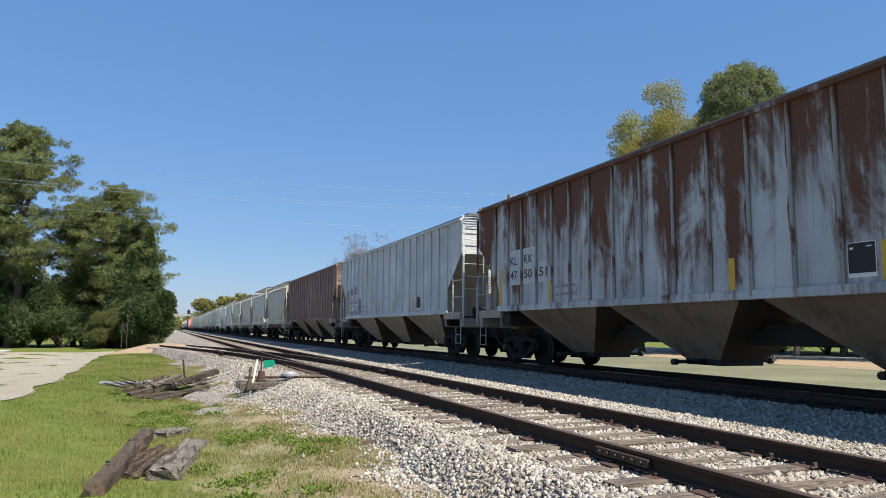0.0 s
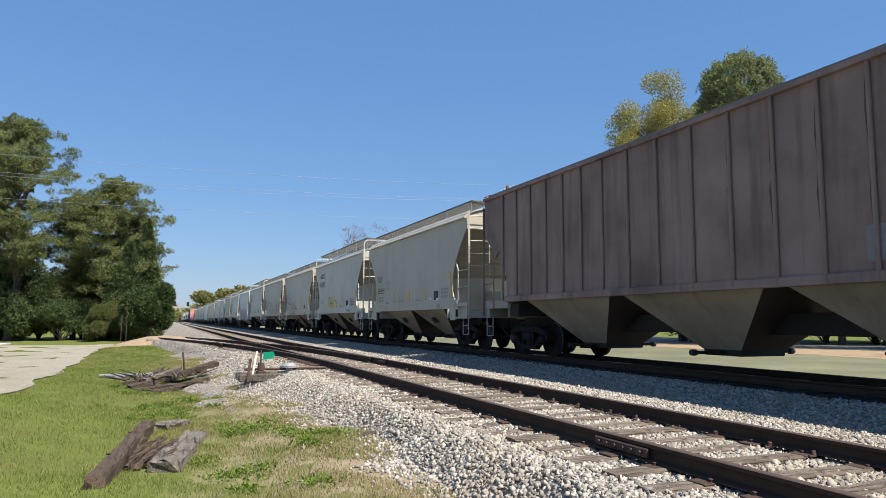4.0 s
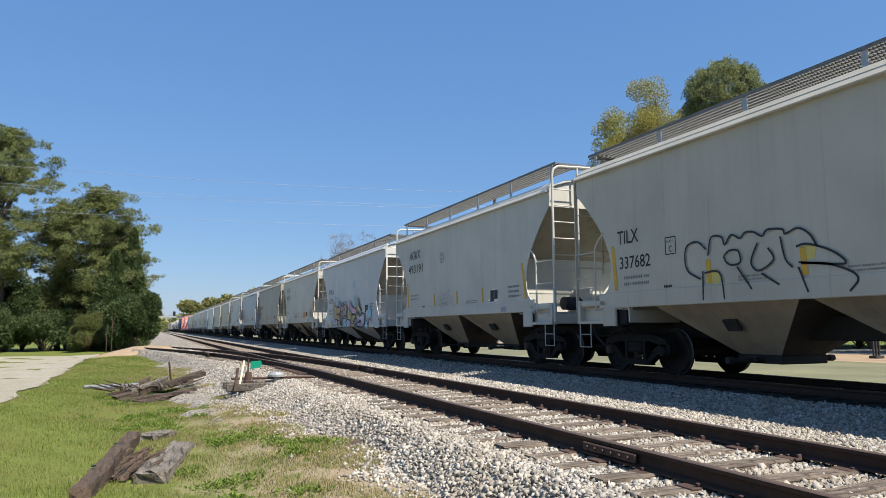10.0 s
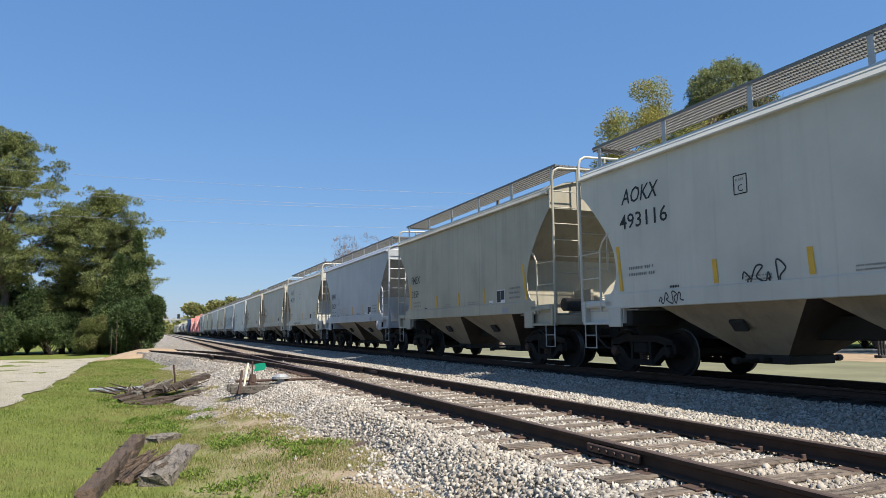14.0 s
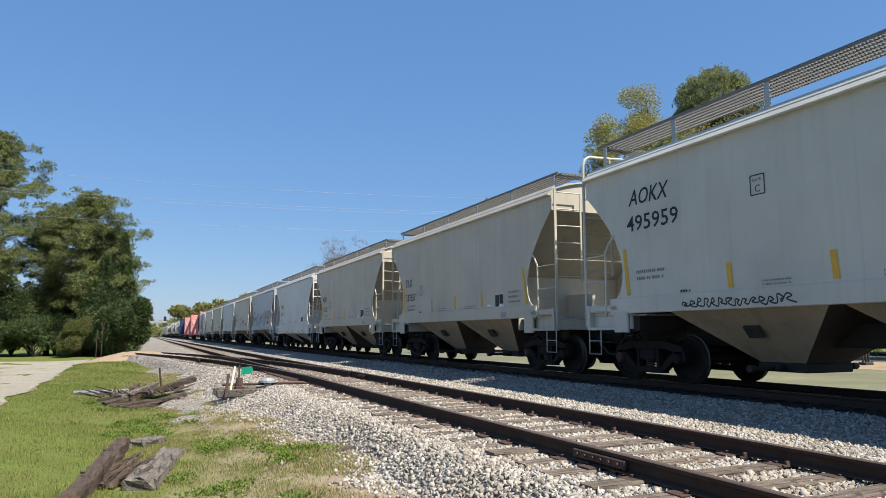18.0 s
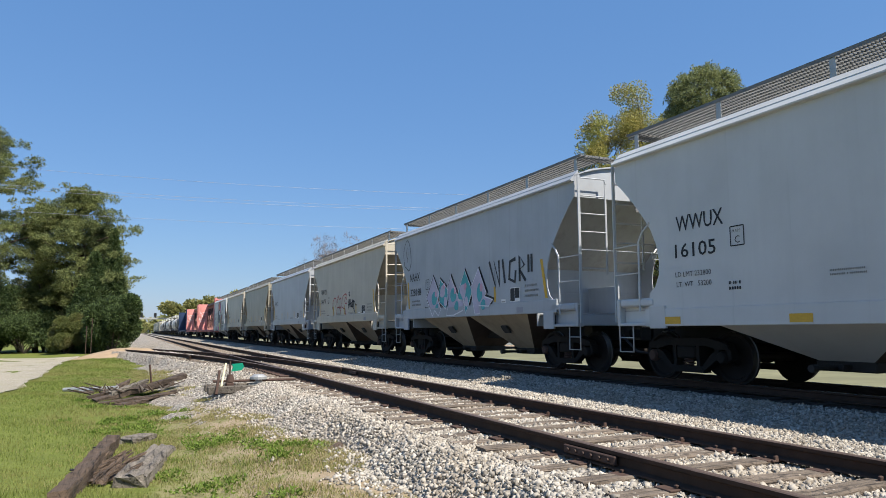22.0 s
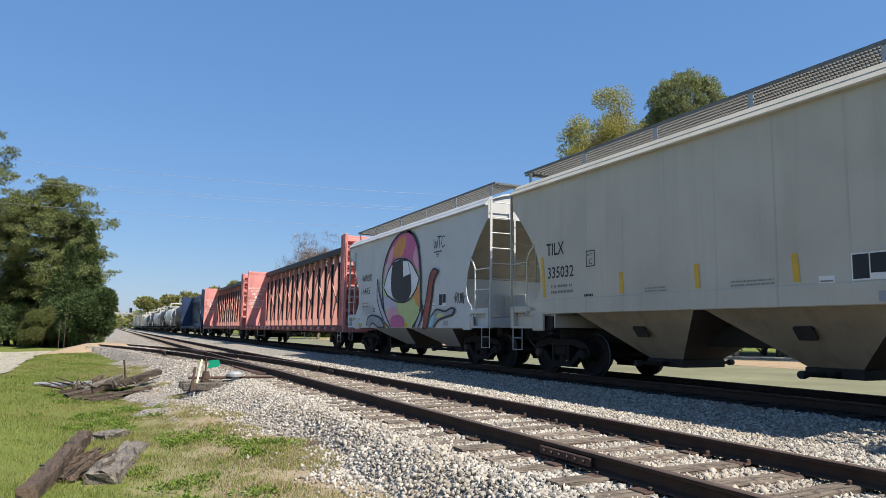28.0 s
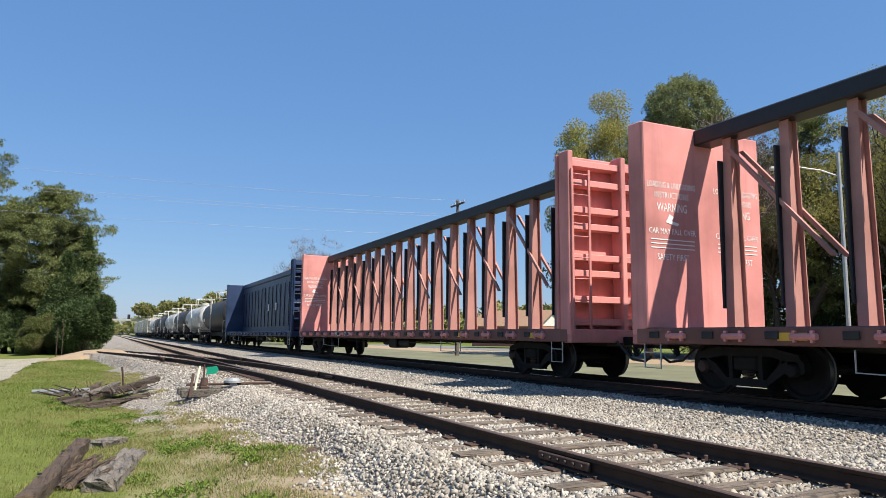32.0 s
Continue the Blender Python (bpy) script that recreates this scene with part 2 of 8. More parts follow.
def mats():
    M = MAT
    M["ground"] = ground_mat()
    M["grass_blade"] = foliage("grass_blade", (0.085, 0.12, 0.02), (0.225, 0.27, 0.06), (0.235, 0.225, 0.075), 0.3)
    M["dry_blade"] = foliage("dry_grass_blade", (0.21, 0.18, 0.075), (0.35, 0.31, 0.14), None, 0.3)
    M["weed"] = foliage("weed_leaf", (0.08, 0.135, 0.018), (0.20, 0.27, 0.05), None, 0.3)
    M["stone"] = stones_mat("ballast_stone", (0.15, 0.135, 0.115), (0.56, 0.515, 0.445), (0.34, 0.275, 0.20))
    M["bed"] = stones_mat("ballast_bed", (0.13, 0.115, 0.096), (0.50, 0.46, 0.40), (0.36, 0.28, 0.20), False, 22.0)
    M["bed_dark"] = stones_mat("shade_and_grease_ballast", (0.022, 0.02, 0.018), (0.085, 0.075, 0.065), (0.04, 0.033, 0.027), False, 34.0)
    M["gravel"] = stones_mat("gravel_lot", (0.42, 0.37, 0.285), (0.64, 0.58, 0.47), (0.36, 0.32, 0.19), False, 40.0)
    M["asphalt"] = plain("asphalt", (0.16, 0.165, 0.15), 0.9, 0, 0.2, 0.8)
    M["litter"] = plain("leaf_litter", (0.31, 0.225, 0.14), 0.95, 0, 0.4, 1.5)
    M["concrete"] = plain("concrete", (0.55, 0.53, 0.49), 0.85, 0, 0.12, 2.0)
    M["rail"] = plain("rusty_rail", (0.055, 0.034, 0.024), 0.85, 0.0, 0.4, 6.0, 0.15)
    M["rail_top"] = plain("worn_rail_head", (0.10, 0.07, 0.055), 0.6, 0.2, 0.3, 8.0, 0.3)
    M["rail_bright"] = plain("polished_rail_head", (0.45, 0.44, 0.43), 0.25, 0.9, 0.15, 8.0)
    M["iron"] = plain("rusty_iron", (0.075, 0.045, 0.034), 0.8, 0.2, 0.4, 12.0)
    M["tie"] = wood("weathered_tie", (0.235, 0.185, 0.14))
    M["tie_black"] = wood("shade_black_tie", (0.05, 0.04, 0.032))
    M["timber"] = wood("old_timber", (0.115, 0.078, 0.052), axis=1)
    M["heap_wood"] = wood("rotten_black_timber", (0.095, 0.068, 0.05), axis=1)
    M["plank"] = wood("grey_timber", (0.185, 0.16, 0.13), axis=1)
    M["post_wood"] = wood("pole_wood", (0.20, 0.16, 0.125), axis=2)
    M["bark"] = wood("bark", (0.10, 0.075, 0.055), axis=2)
    M["pine"] = foliage("pine_needles", (0.022, 0.038, 0.014), (0.27, 0.30, 0.11), (0.175, 0.195, 0.065))
    M["cedar"] = foliage("cedar_sprays", (0.012, 0.028, 0.010), (0.13, 0.18, 0.062), None)
    M["pine_pale"] = foliage("sunlit_pine_needles", (0.045, 0.062, 0.027), (0.38, 0.41, 0.18), (0.26, 0.28, 0.115))
    M["broad"] = foliage("spring_leaves", (0.22, 0.20, 0.05), (0.46, 0.40, 0.13), (0.34, 0.35, 0.10), 0.35)
    M["green_leaf"] = foliage("fresh_leaves", (0.06, 0.078, 0.025), (0.21, 0.23, 0.072), (0.19, 0.17, 0.075), 0.35)
    M["twig"] = plain("bare_twigs", (0.17, 0.13, 0.105), 0.9, 0, 0.3, 3.0)
    M["far_leaf"] = foliage("distant_leaves", (0.13, 0.14, 0.05), (0.36, 0.36, 0.14), (0.27, 0.25, 0.10), 0.35)
    # rolling stock
    M["h_cream"] = paint("pale_grey_paint", (0.455, 0.415, 0.335), (0.22, 0.18, 0.125), 0.22, 0.45, fade=0.05, seams=0.4)
    M["h_white"] = paint("off_white_paint", (0.49, 0.47, 0.41), (0.25, 0.235, 0.18), 0.22, 0.45, fade=0.05, seams=0.3)
    M["h_blue"] = paint("blue_grey_paint", (0.36, 0.378, 0.40), (0.22, 0.21, 0.20), 0.2, 0.4, fade=0.05, seams=0.3)
    M["h_tan"] = paint("dusty_tan_grey_paint", (0.355, 0.325, 0.25), (0.16, 0.14, 0.09), 0.32, 0.45, fade=0.07, seams=0.5)
    M["h_bright"] = paint("bright_white_paint", (0.50, 0.50, 0.485), (0.33, 0.34, 0.31), 0.15, 0.4, fade=0.04, seams=0.25)
    M["k_rust"] = paint("rust_eaten_pale_paint", (0.42, 0.435, 0.44), (0.14, 0.085, 0.06), 0.9, 0.6, 0.75, run_rust=0.09)
    M["k_grey"] = paint("worn_grey_paint", (0.51, 0.53, 0.535), (0.19, 0.16, 0.135), 0.55, 0.55, 0.10)
    M["k_brown"] = paint("boxcar_brown_paint", (0.235, 0.15, 0.125), (0.07, 0.05, 0.042), 0.75, 0.65, 0.15, fade=0.2)
    M["cb_red"] = paint("faded_salmon_red_paint", (0.53, 0.205, 0.182), (0.24, 0.10, 0.08), 0.4, 0.7, 0.2, 1.0, 0.16)
    M["cb_pale"] = paint("sun_bleached_salmon_paint", (0.40, 0.19, 0.155), (0.25, 0.10, 0.08), 0.45, 0.7, 0.16, 1.0, 0.16)
    M["cb_sill"] = paint("grimy_oxide_sill_paint", (0.16, 0.066, 0.05), (0.05, 0.03, 0.025), 0.6, 0.75, 0.25)
    M["cb_blue"] = paint("dark_blue_paint", (0.009, 0.026, 0.075), (0.05, 0.06, 0.075), 0.3, 0.45)
    M["tank_black"] = paint("black_tank_paint", (0.035, 0.032, 0.03), (0.10, 0.08, 0.06), 0.6, 0.6)
    M["tank_white"] = paint("white_tank_paint", (0.52, 0.50, 0.45), (0.09, 0.065, 0.05), 0.95, 0.5)
    M["grime"] = paint("grimy_underframe", (0.018, 0.016, 0.014), (0.04, 0.031, 0.024), 0.5, 0.8)
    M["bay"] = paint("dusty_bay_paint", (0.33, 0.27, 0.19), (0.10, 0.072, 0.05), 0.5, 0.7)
    M["bay_rust"] = paint("rust_stained_bay_paint", (0.20, 0.155, 0.115), (0.06, 0.04, 0.028), 0.9, 0.75, 0.45)
    M["patch_grey"] = plain("dull_grey_patch_paint", (0.24, 0.255, 0.26), 0.65, 0, 0.15, 1.5)
    # end sheets below the overhang: shade mixed into the colour, along with grime
    M["end_shade_grime"] = paint("shade_and_grime_end_paint", (0.30, 0.265, 0.21), (0.13, 0.10, 0.075), 0.5, 0.7, fade=0.06)
    M["k_rib"] = paint("streaked_pale_rib_paint", (0.30, 0.27, 0.25), (0.10, 0.055, 0.042), 0.95, 0.65, 0.66)
    # rust brown for streaks; on bay ends it also carries their shade
    M["bay_dark"] = paint("rust_and_shade_brown_steel", (0.085, 0.058, 0.043), (0.03, 0.022, 0.018), 0.6, 0.85)
    M["dry_verge"] = plain("dry_pale_grass", (0.15, 0.147, 0.084), 0.95, 0, 0.55, 0.35)
    M["k_rib_pale"] = paint("streaked_white_rib_paint", (0.58, 0.58, 0.57), (0.12, 0.075, 0.06), 0.85, 0.65, 0.25)
    # blue-grey cars' end sheets: dusty grey, darkened to carry the shade
    M["end_grey"] = paint("shade_toned_dusty_end_paint", (0.31, 0.31, 0.30), (0.15, 0.135, 0.115), 0.5, 0.6, fade=0.06)
    M["truck"] = plain("oily_cast_steel", (0.016, 0.014, 0.012), 0.8, 0.1, 0.4, 5.0, 0.2)
    M["wheel"] = plain("wheel_steel", (0.016, 0.013, 0.011), 0.75, 0.2, 0.4, 5.0, 0.2)
    M["tread"] = plain("worn_wheel_tread", (0.10, 0.095, 0.09), 0.45, 0.6, 0.2, 8.0)
    M["galv"] = plain("galvanised_steel", (0.40, 0.40, 0.39), 0.5, 0.5, 0.2, 6.0)
    M["mesh_grate"] = plain("dark_grating", (0.17, 0.17, 0.165), 0.6, 0.2, 0.25, 6.0)
    M["black"] = plain("black_paint", (0.018, 0.018, 0.02), 0.55, 0, 0.3, 4.0)
    M["white"] = plain("white_marking", (0.72, 0.71, 0.68), 0.6, 0, 0.08, 6.0)
    M["ink"] = plain("black_stencil", (0.02, 0.02, 0.022), 0.6, 0, 0.25, 9.0)
    M["faint"] = plain("faded_grey_stencil", (0.22, 0.21, 0.19), 0.6, 0, 0.3, 9.0)
    M["yellow"] = plain("yellow_reflector", (0.62, 0.36, 0.035), 0.5, 0, 0.2, 6.0)
    for n, c in (("sp_black", (0.025, 0.025, 0.03)), ("sp_teal", (0.07, 0.36, 0.38)), ("sp_pink", (0.60, 0.32, 0.40)), ("sp_orange", (0.62, 0.26, 0.07)), ("sp_yellow", (0.62, 0.50, 0.15)), ("sp_sky", (0.28, 0.52, 0.58)), ("sp_red", (0.38, 0.05, 0.06)), ("sp_lime", (0.46, 0.52, 0.22)), ("sp_magenta", (0.50, 0.11, 0.25)), ("sp_white", (0.72, 0.72, 0.73)), ("sp_grey", (0.30, 0.30, 0.33)), ("sp_brown", (0.30, 0.07, 0.05)), ("sp_lilac", (0.48, 0.44, 0.53)), ("sp_tan", (0.48, 0.36, 0.18))):
        M[n] = plain("spray_" + n[3:], c, 0.55, 0, 0.22, 2.5)
    M["green_flag"] = plain("green_target", (0.005, 0.22, 0.13), 0.4, 0, 0.15, 6.0)
    M["flag_white"] = plain("cream_lever", (0.72, 0.66, 0.42), 0.5, 0, 0.15, 6.0)
    M["brick"] = plain("brick_wall", (0.30, 0.13, 0.085), 0.85, 0, 0.3, 6.0)
    M["roof"] = plain("brown_shingles", (0.26, 0.16, 0.10), 0.9, 0, 0.3, 3.0)
    M["wire"] = plain("wire", (0.25, 0.28, 0.33), 0.5, 0.3, 0.1, 1.0)


mats()

# ---- mesh helpers ----
class Form:
    """Gathers vertices and faces of one mesh."""

    def __init__(self):
        self.v, self.f = [], []

    def add(self, verts, faces, m=None):
        n = len(self.v)
        self.v += [tuple(m @ Vector(p)) if m else tuple(p) for p in verts]
        self.f += [tuple(n + i for i in f) for f in faces]
        return self

    def box(self, x0, x1, y0, y1, z0, z1, m=None):
        p = [(x, y, z) for z in (z0, z1) for y in (y0, y1) for x in (x0, x1)]
        return self.add(p, [(0, 2, 3, 1), (4, 5, 7, 6), (0, 1, 5, 4), (2, 6, 7, 3), (0, 4, 6, 2), (1, 3, 7, 5)], m)

    def soft_box(self, x0, x1, y0, y1, z0, z1, r=0.01, m=None):
        """A box with chamfered edges."""
        xs, ys, zs = (x0, x1), (y0, y1), (z0, z1)
        v, ix = [], {}
        for a in (0, 1):
            for b in (0, 1):
                for c in (0, 1):
                    sx, sy, sz = (1 if a == 0 else -1), (1 if b == 0 else -1), (1 if c == 0 else -1)
                    for k, off in enumerate(((0, sy * r, sz * r), (sx * r, 0, sz * r), (sx * r, sy * r, 0))):
                        ix[a, b, c, k] = len(v)
                        v.append((xs[a] + off[0], ys[b] + off[1], zs[c] + off[2]))
        f = []
        for s in (0, 1):
            q = [ix[s, 0, 0, 0], ix[s, 1, 0, 0], ix[s, 1, 1, 0], ix[s, 0, 1, 0]]
            f.append(q if s else q[::-1])
            q = [ix[0, s, 0, 1], ix[1, s, 0, 1], ix[1, s, 1, 1], ix[0, s, 1, 1]]
            f.append(q[::-1] if s else q)
            q = [ix[0, 0, s, 2], ix[1, 0, s, 2], ix[1, 1, s, 2], ix[0, 1, s, 2]]
            f.append(q if s else q[::-1])
        for b in (0, 1):
            for c in (0, 1):
                f.append([ix[0, b, c, 1], ix[1, b, c, 1], ix[1, b, c, 2], ix[0, b, c, 2]])
                f.append([ix[b, 0, c, 0], ix[b, 1, c, 0], ix[b, 1, c, 2], ix[b, 0, c, 2]])
                f.append([ix[b, c, 0, 0], ix[b, c, 1, 0], ix[b, c, 1, 1], ix[b, c, 0, 1]])
        for a in (0, 1):
            for b in (0, 1):
                for c in (0, 1):
                    f.append([ix[a, b, c, k] for k in range(3)])
        return self.add(v, f, m)

    def tube(self, a, b, r0, r1=None, n=8, caps=True):
        a, b = Vector(a), Vector(b)
        r1 = r0 if r1 is None else r1
        q = (b - a).to_track_quat("Z", "Y")
        v = []
        for p, r in ((a, r0), (b, r1)):
            for i in range(n):
                w = 2 * math.pi * i / n
                v.append(tuple(p + q @ Vector((r * math.cos(w), r * math.sin(w), 0))))
        f = [(i, (i + 1) % n, n + (i + 1) % n, n + i) for i in range(n)]
        if caps:
            f += [tuple(range(n))[::-1], tuple(range(n, 2 * n))]
        return self.add(v, f)

    def path(self, pts, r, n=6):
        """A bent round bar through points."""
        p = [Vector(q) for q in pts]
        k0 = len(self.v)
        up = None
        for i, q in enumerate(p):
            d = (p[min(i + 1, len(p) - 1)] - q).normalized() + (q - p[max(i - 1, 0)]).normalized()
            d = d.normalized()
            if up is None:
                up = Vector((0, 0, 1)) if abs(d.z) < 0.9 else Vector((1, 0, 0))
            s = d.cross(up).normalized()
            up = s.cross(d).normalized()
            self.v += [tuple(q + (s * math.cos(6.28319 * j / n) + up * math.sin(6.28319 * j / n)) * r) for j in range(n)]
        for i in range(len(p) - 1):
            for j in range(n):
                a, b = k0 + i * n + j, k0 + i * n + (j + 1) % n
                self.f.append((a, b, b + n, a + n))
        self.f += [tuple(range(k0, k0 + n))[::-1], tuple(range(len(self.v) - n, len(self.v)))]
        return self

    def ring(self, profile, n=24, m=None, closed=True):
        """Turns a profile of (radius, x) round the x axis."""
        v = [(x, r * math.cos(2 * math.pi * i / n), r * math.sin(2 * math.pi * i / n)) for r, x in profile for i in range(n)]
        f = []
        for k in range(len(profile) - 1):
            for i in range(n):
                j = (i + 1) % n
                f.append((k * n + i, k * n + j, (k + 1) * n + j, (k + 1) * n + i))
        if closed:
            f += [tuple(range(n))[::-1], tuple(range((len(profile) - 1) * n, len(profile) * n))]
        return self.add(v, f, m)

    def slab(self, poly, at, thick, axis="x"):
        """A plate: a polygon of (y, z) pairs for axis x, (x, z) for y, (x, y) for z, from at to at + thick."""
        def put(p, d):
            return (d, p[0], p[1]) if axis == "x" else (p[0], d, p[1]) if axis == "y" else (p[0], p[1], d)
        n = len(poly)
        v = [put(p, at) for p in poly] + [put(p, at + thick) for p in poly]
        f = [tuple(range(n))[::-1], tuple(range(n, 2 * n))] + [(i, (i + 1) % n, n + (i + 1) % n, n + i) for i in range(n)]
        return self.add(v, f)

    def sheet(self, grid):
        """A surface over rows of points."""
        r, c = len(grid), len(grid[0])
        return self.add([p for row in grid for p in row], [(i * c + j, i * c + j + 1, (i + 1) * c + j + 1, (i + 1) * c + j) for i in range(r - 1) for j in range(c - 1)])

    def mesh(self, name, mat=None, smooth=False):
        me = bpy.data.meshes.new(name)
        me.from_pydata(self.v, [], self.f)
        if mat:
            me.materials.append(mat)
        if smooth:
            me.shade_smooth()
            me.set_sharp_from_angle(angle=radians(40))
        return me


def part(name, form, mat, parent, label="", at=None, smooth=False, kind=""):
    """One mesh object under a thing or a part. form: a Form or a ready mesh."""
    me = form.mesh(name, MAT[mat] if isinstance(mat, str) else mat, smooth) if isinstance(form, Form) else form
    ob = new(name, me)
    ob.parent = parent
    if at is not None:
        ob.matrix_basis = at if isinstance(at, Matrix) else Matrix.Translation(at)
    return tagged(ob, label, kind=kind)


def thing(name, form=None, mat=None, label="", category="", group="", kind="", at=None, smooth=False):
    me = form.mesh(name, MAT[mat] if isinstance(mat, str) else mat, smooth) if isinstance(form, Form) else form
    ob = new(name, me)
    if at is not None:
        ob.matrix_basis = at if isinstance(at, Matrix) else Matrix.Translation(at)
    return tagged(ob, label, category, group, kind)


def big_mesh(name, verts, faces, mat, smooth=False):
    """A mesh from numpy arrays: verts (n, 3), faces (m, 3 or 4)."""
    me = bpy.data.meshes.new(name)
    verts, faces = np.asarray(verts, np.float32), np.asarray(faces, np.int32)
    k = faces.shape[1]
    me.vertices.add(len(verts))
    me.vertices.foreach_set("co", verts.ravel())
    me.loops.add(faces.size)
    me.loops.foreach_set("vertex_index", faces.ravel())
    me.polygons.add(len(faces))
    me.polygons.foreach_set("loop_start", np.arange(0, faces.size, k, dtype=np.int32))
    me.update(calc_edges=True)
    me.materials.append(MAT[mat])
    if smooth:
        me.shade_smooth()
    return me


STORE = {}


def shared(key, mat, make, smooth=False, ends=None):
    """A mesh built once per key and material; ends: a second material for the faces turned along the track."""
    k = (key, mat)
    if k not in STORE:
        STORE[k] = me = make().mesh(key, MAT[mat], smooth)
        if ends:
            # end faces get a darker colour that stands in for their shade
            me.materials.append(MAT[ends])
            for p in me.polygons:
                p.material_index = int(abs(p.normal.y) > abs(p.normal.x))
    return STORE[k]


def lettering(text, size, mat, shear=0.0, width=None, bold=0.0):
    """A flat mesh of the built-in font, its lower left corner at the origin, in the xy plane."""
    k = ("text", text, size, mat, shear, width)
    if k in STORE:
        return STORE[k]
    cu = bpy.data.curves.new("lettering", "FONT")
    cu.body, cu.size, cu.shear, cu.offset = text, size, shear, bold
    cu.resolution_u = 2
    ob = new("lettering", cu)
    dg = bpy.context.evaluated_depsgraph_get()
    me = bpy.data.meshes.new_from_object(ob.evaluated_get(dg))
    bpy.data.objects.remove(ob)
    bpy.data.curves.remove(cu)
    if width and len(me.vertices):
        xs = [v.co.x for v in me.vertices]
        s = width / max(0.01, max(xs) - min(xs))
        for v in me.vertices:
            v.co.x = (v.co.x - min(xs)) * s
    me.materials.clear()
    me.materials.append(MAT[mat])
    STORE[k] = me
    return me


def on_side(u, z, half, out=1.606, side=-1):
    """The pose of flat lettering on a car's side: u metres from its trailing end, at height z."""
    m = Matrix(((0, 0, side, 0), (side, 0, 0, 0), (0, 1, 0, 0), (0, 0, 0, 1)))
    return Matrix.Translation((side * out, half - u if side < 0 else u - half, z)) @ m

# ---- ground, tracks, roads ----
GAUGE = 1.507
SIDING, MAIN = 4.33, 10.60
SPUR_Y, SPUR_K = 15.0, 0.0058


def spur_x(y):
    """The middle of the spur that turns out of the siding."""
    if y < SPUR_Y:
        return SIDING
    d = min(y, 38.0) - SPUR_Y
    return SIDING - SPUR_K * d * d - (max(0.0, y - 38.0)) * 2 * SPUR_K * 23.0


def toe_x(y):
    """Where the stones end beside the grass."""
    return float(np.interp(y, [-30, 5, 8.5, 10, 12, 15, 18, 25, 35, 45, 60, 90], [2.1, 1.95, 2.05, 1.85, 1.45, 1.15, 0.95, 0.9, 0.6, 0.5, -2.5, -2.5])) + 0.18 * math.sin(y * 1.7) + 0.12 * math.sin(y * 4.3 + 1)


def grass_z(x, y):
    z = -0.62 + 0.05 * math.sin(x * 0.7 + 1.3) * math.sin(y * 0.31) + 0.03 * math.sin(x * 2.1 + y * 1.3)
    z += 0.24 * math.exp(-((x + 0.8) ** 2) / 3.5 - ((y - 39) ** 2) / 25.0)
    z -= 0.05 * max(0.0, min(1.0, (-2.2 - x) / 3.0))
    k = max(0.0, min(1.0, (x - 0.5) / 1.3))
    z += 0.17 * k * k * (3 - 2 * k)
    return z


def bed_top(x, y):
    """Full height of the stones, banked up over the buried end of the spur."""
    k = max(0.0, min(1.0, (y - 30) / 10)) * max(0.0, min(1.0, (3.3 - x) / 0.8))
    return -0.186 + 0.09 * k


def bed_z(x, y):
    """The top of the ballast."""
    t = toe_x(y)
    lo = -0.56 - 0.5 * max(0.0, min(1.0, t - 0.3 - x))
    edge = min(SIDING, spur_x(min(y, 43.0)) + max(0.0, y - 43.0) * 0.9) - 1.55
    if x < edge:
        k = max(0.0, min(1.0, (x - t) / max(0.4, edge - t)))
        k = k * k * (3 - 2 * k)
        return lo + k * (bed_top(x, y) - lo)
    if x > MAIN + 1.9:
        k = max(0.0, min(1.0, (x - MAIN - 1.9) / 1.4))
        return -0.24 + k * (-0.68 + 0.24)
    return bed_top(x, y) - 0.10 * math.exp(-((x - 7.45) ** 2) / 0.8)


def axis_steps(parts):
    out = []
    for a, b, s in parts:
        n = max(1, round((b - a) / s))
        out += [a + (b - a) * i / n for i in range(n)]
    return out + [parts[-1][1]]


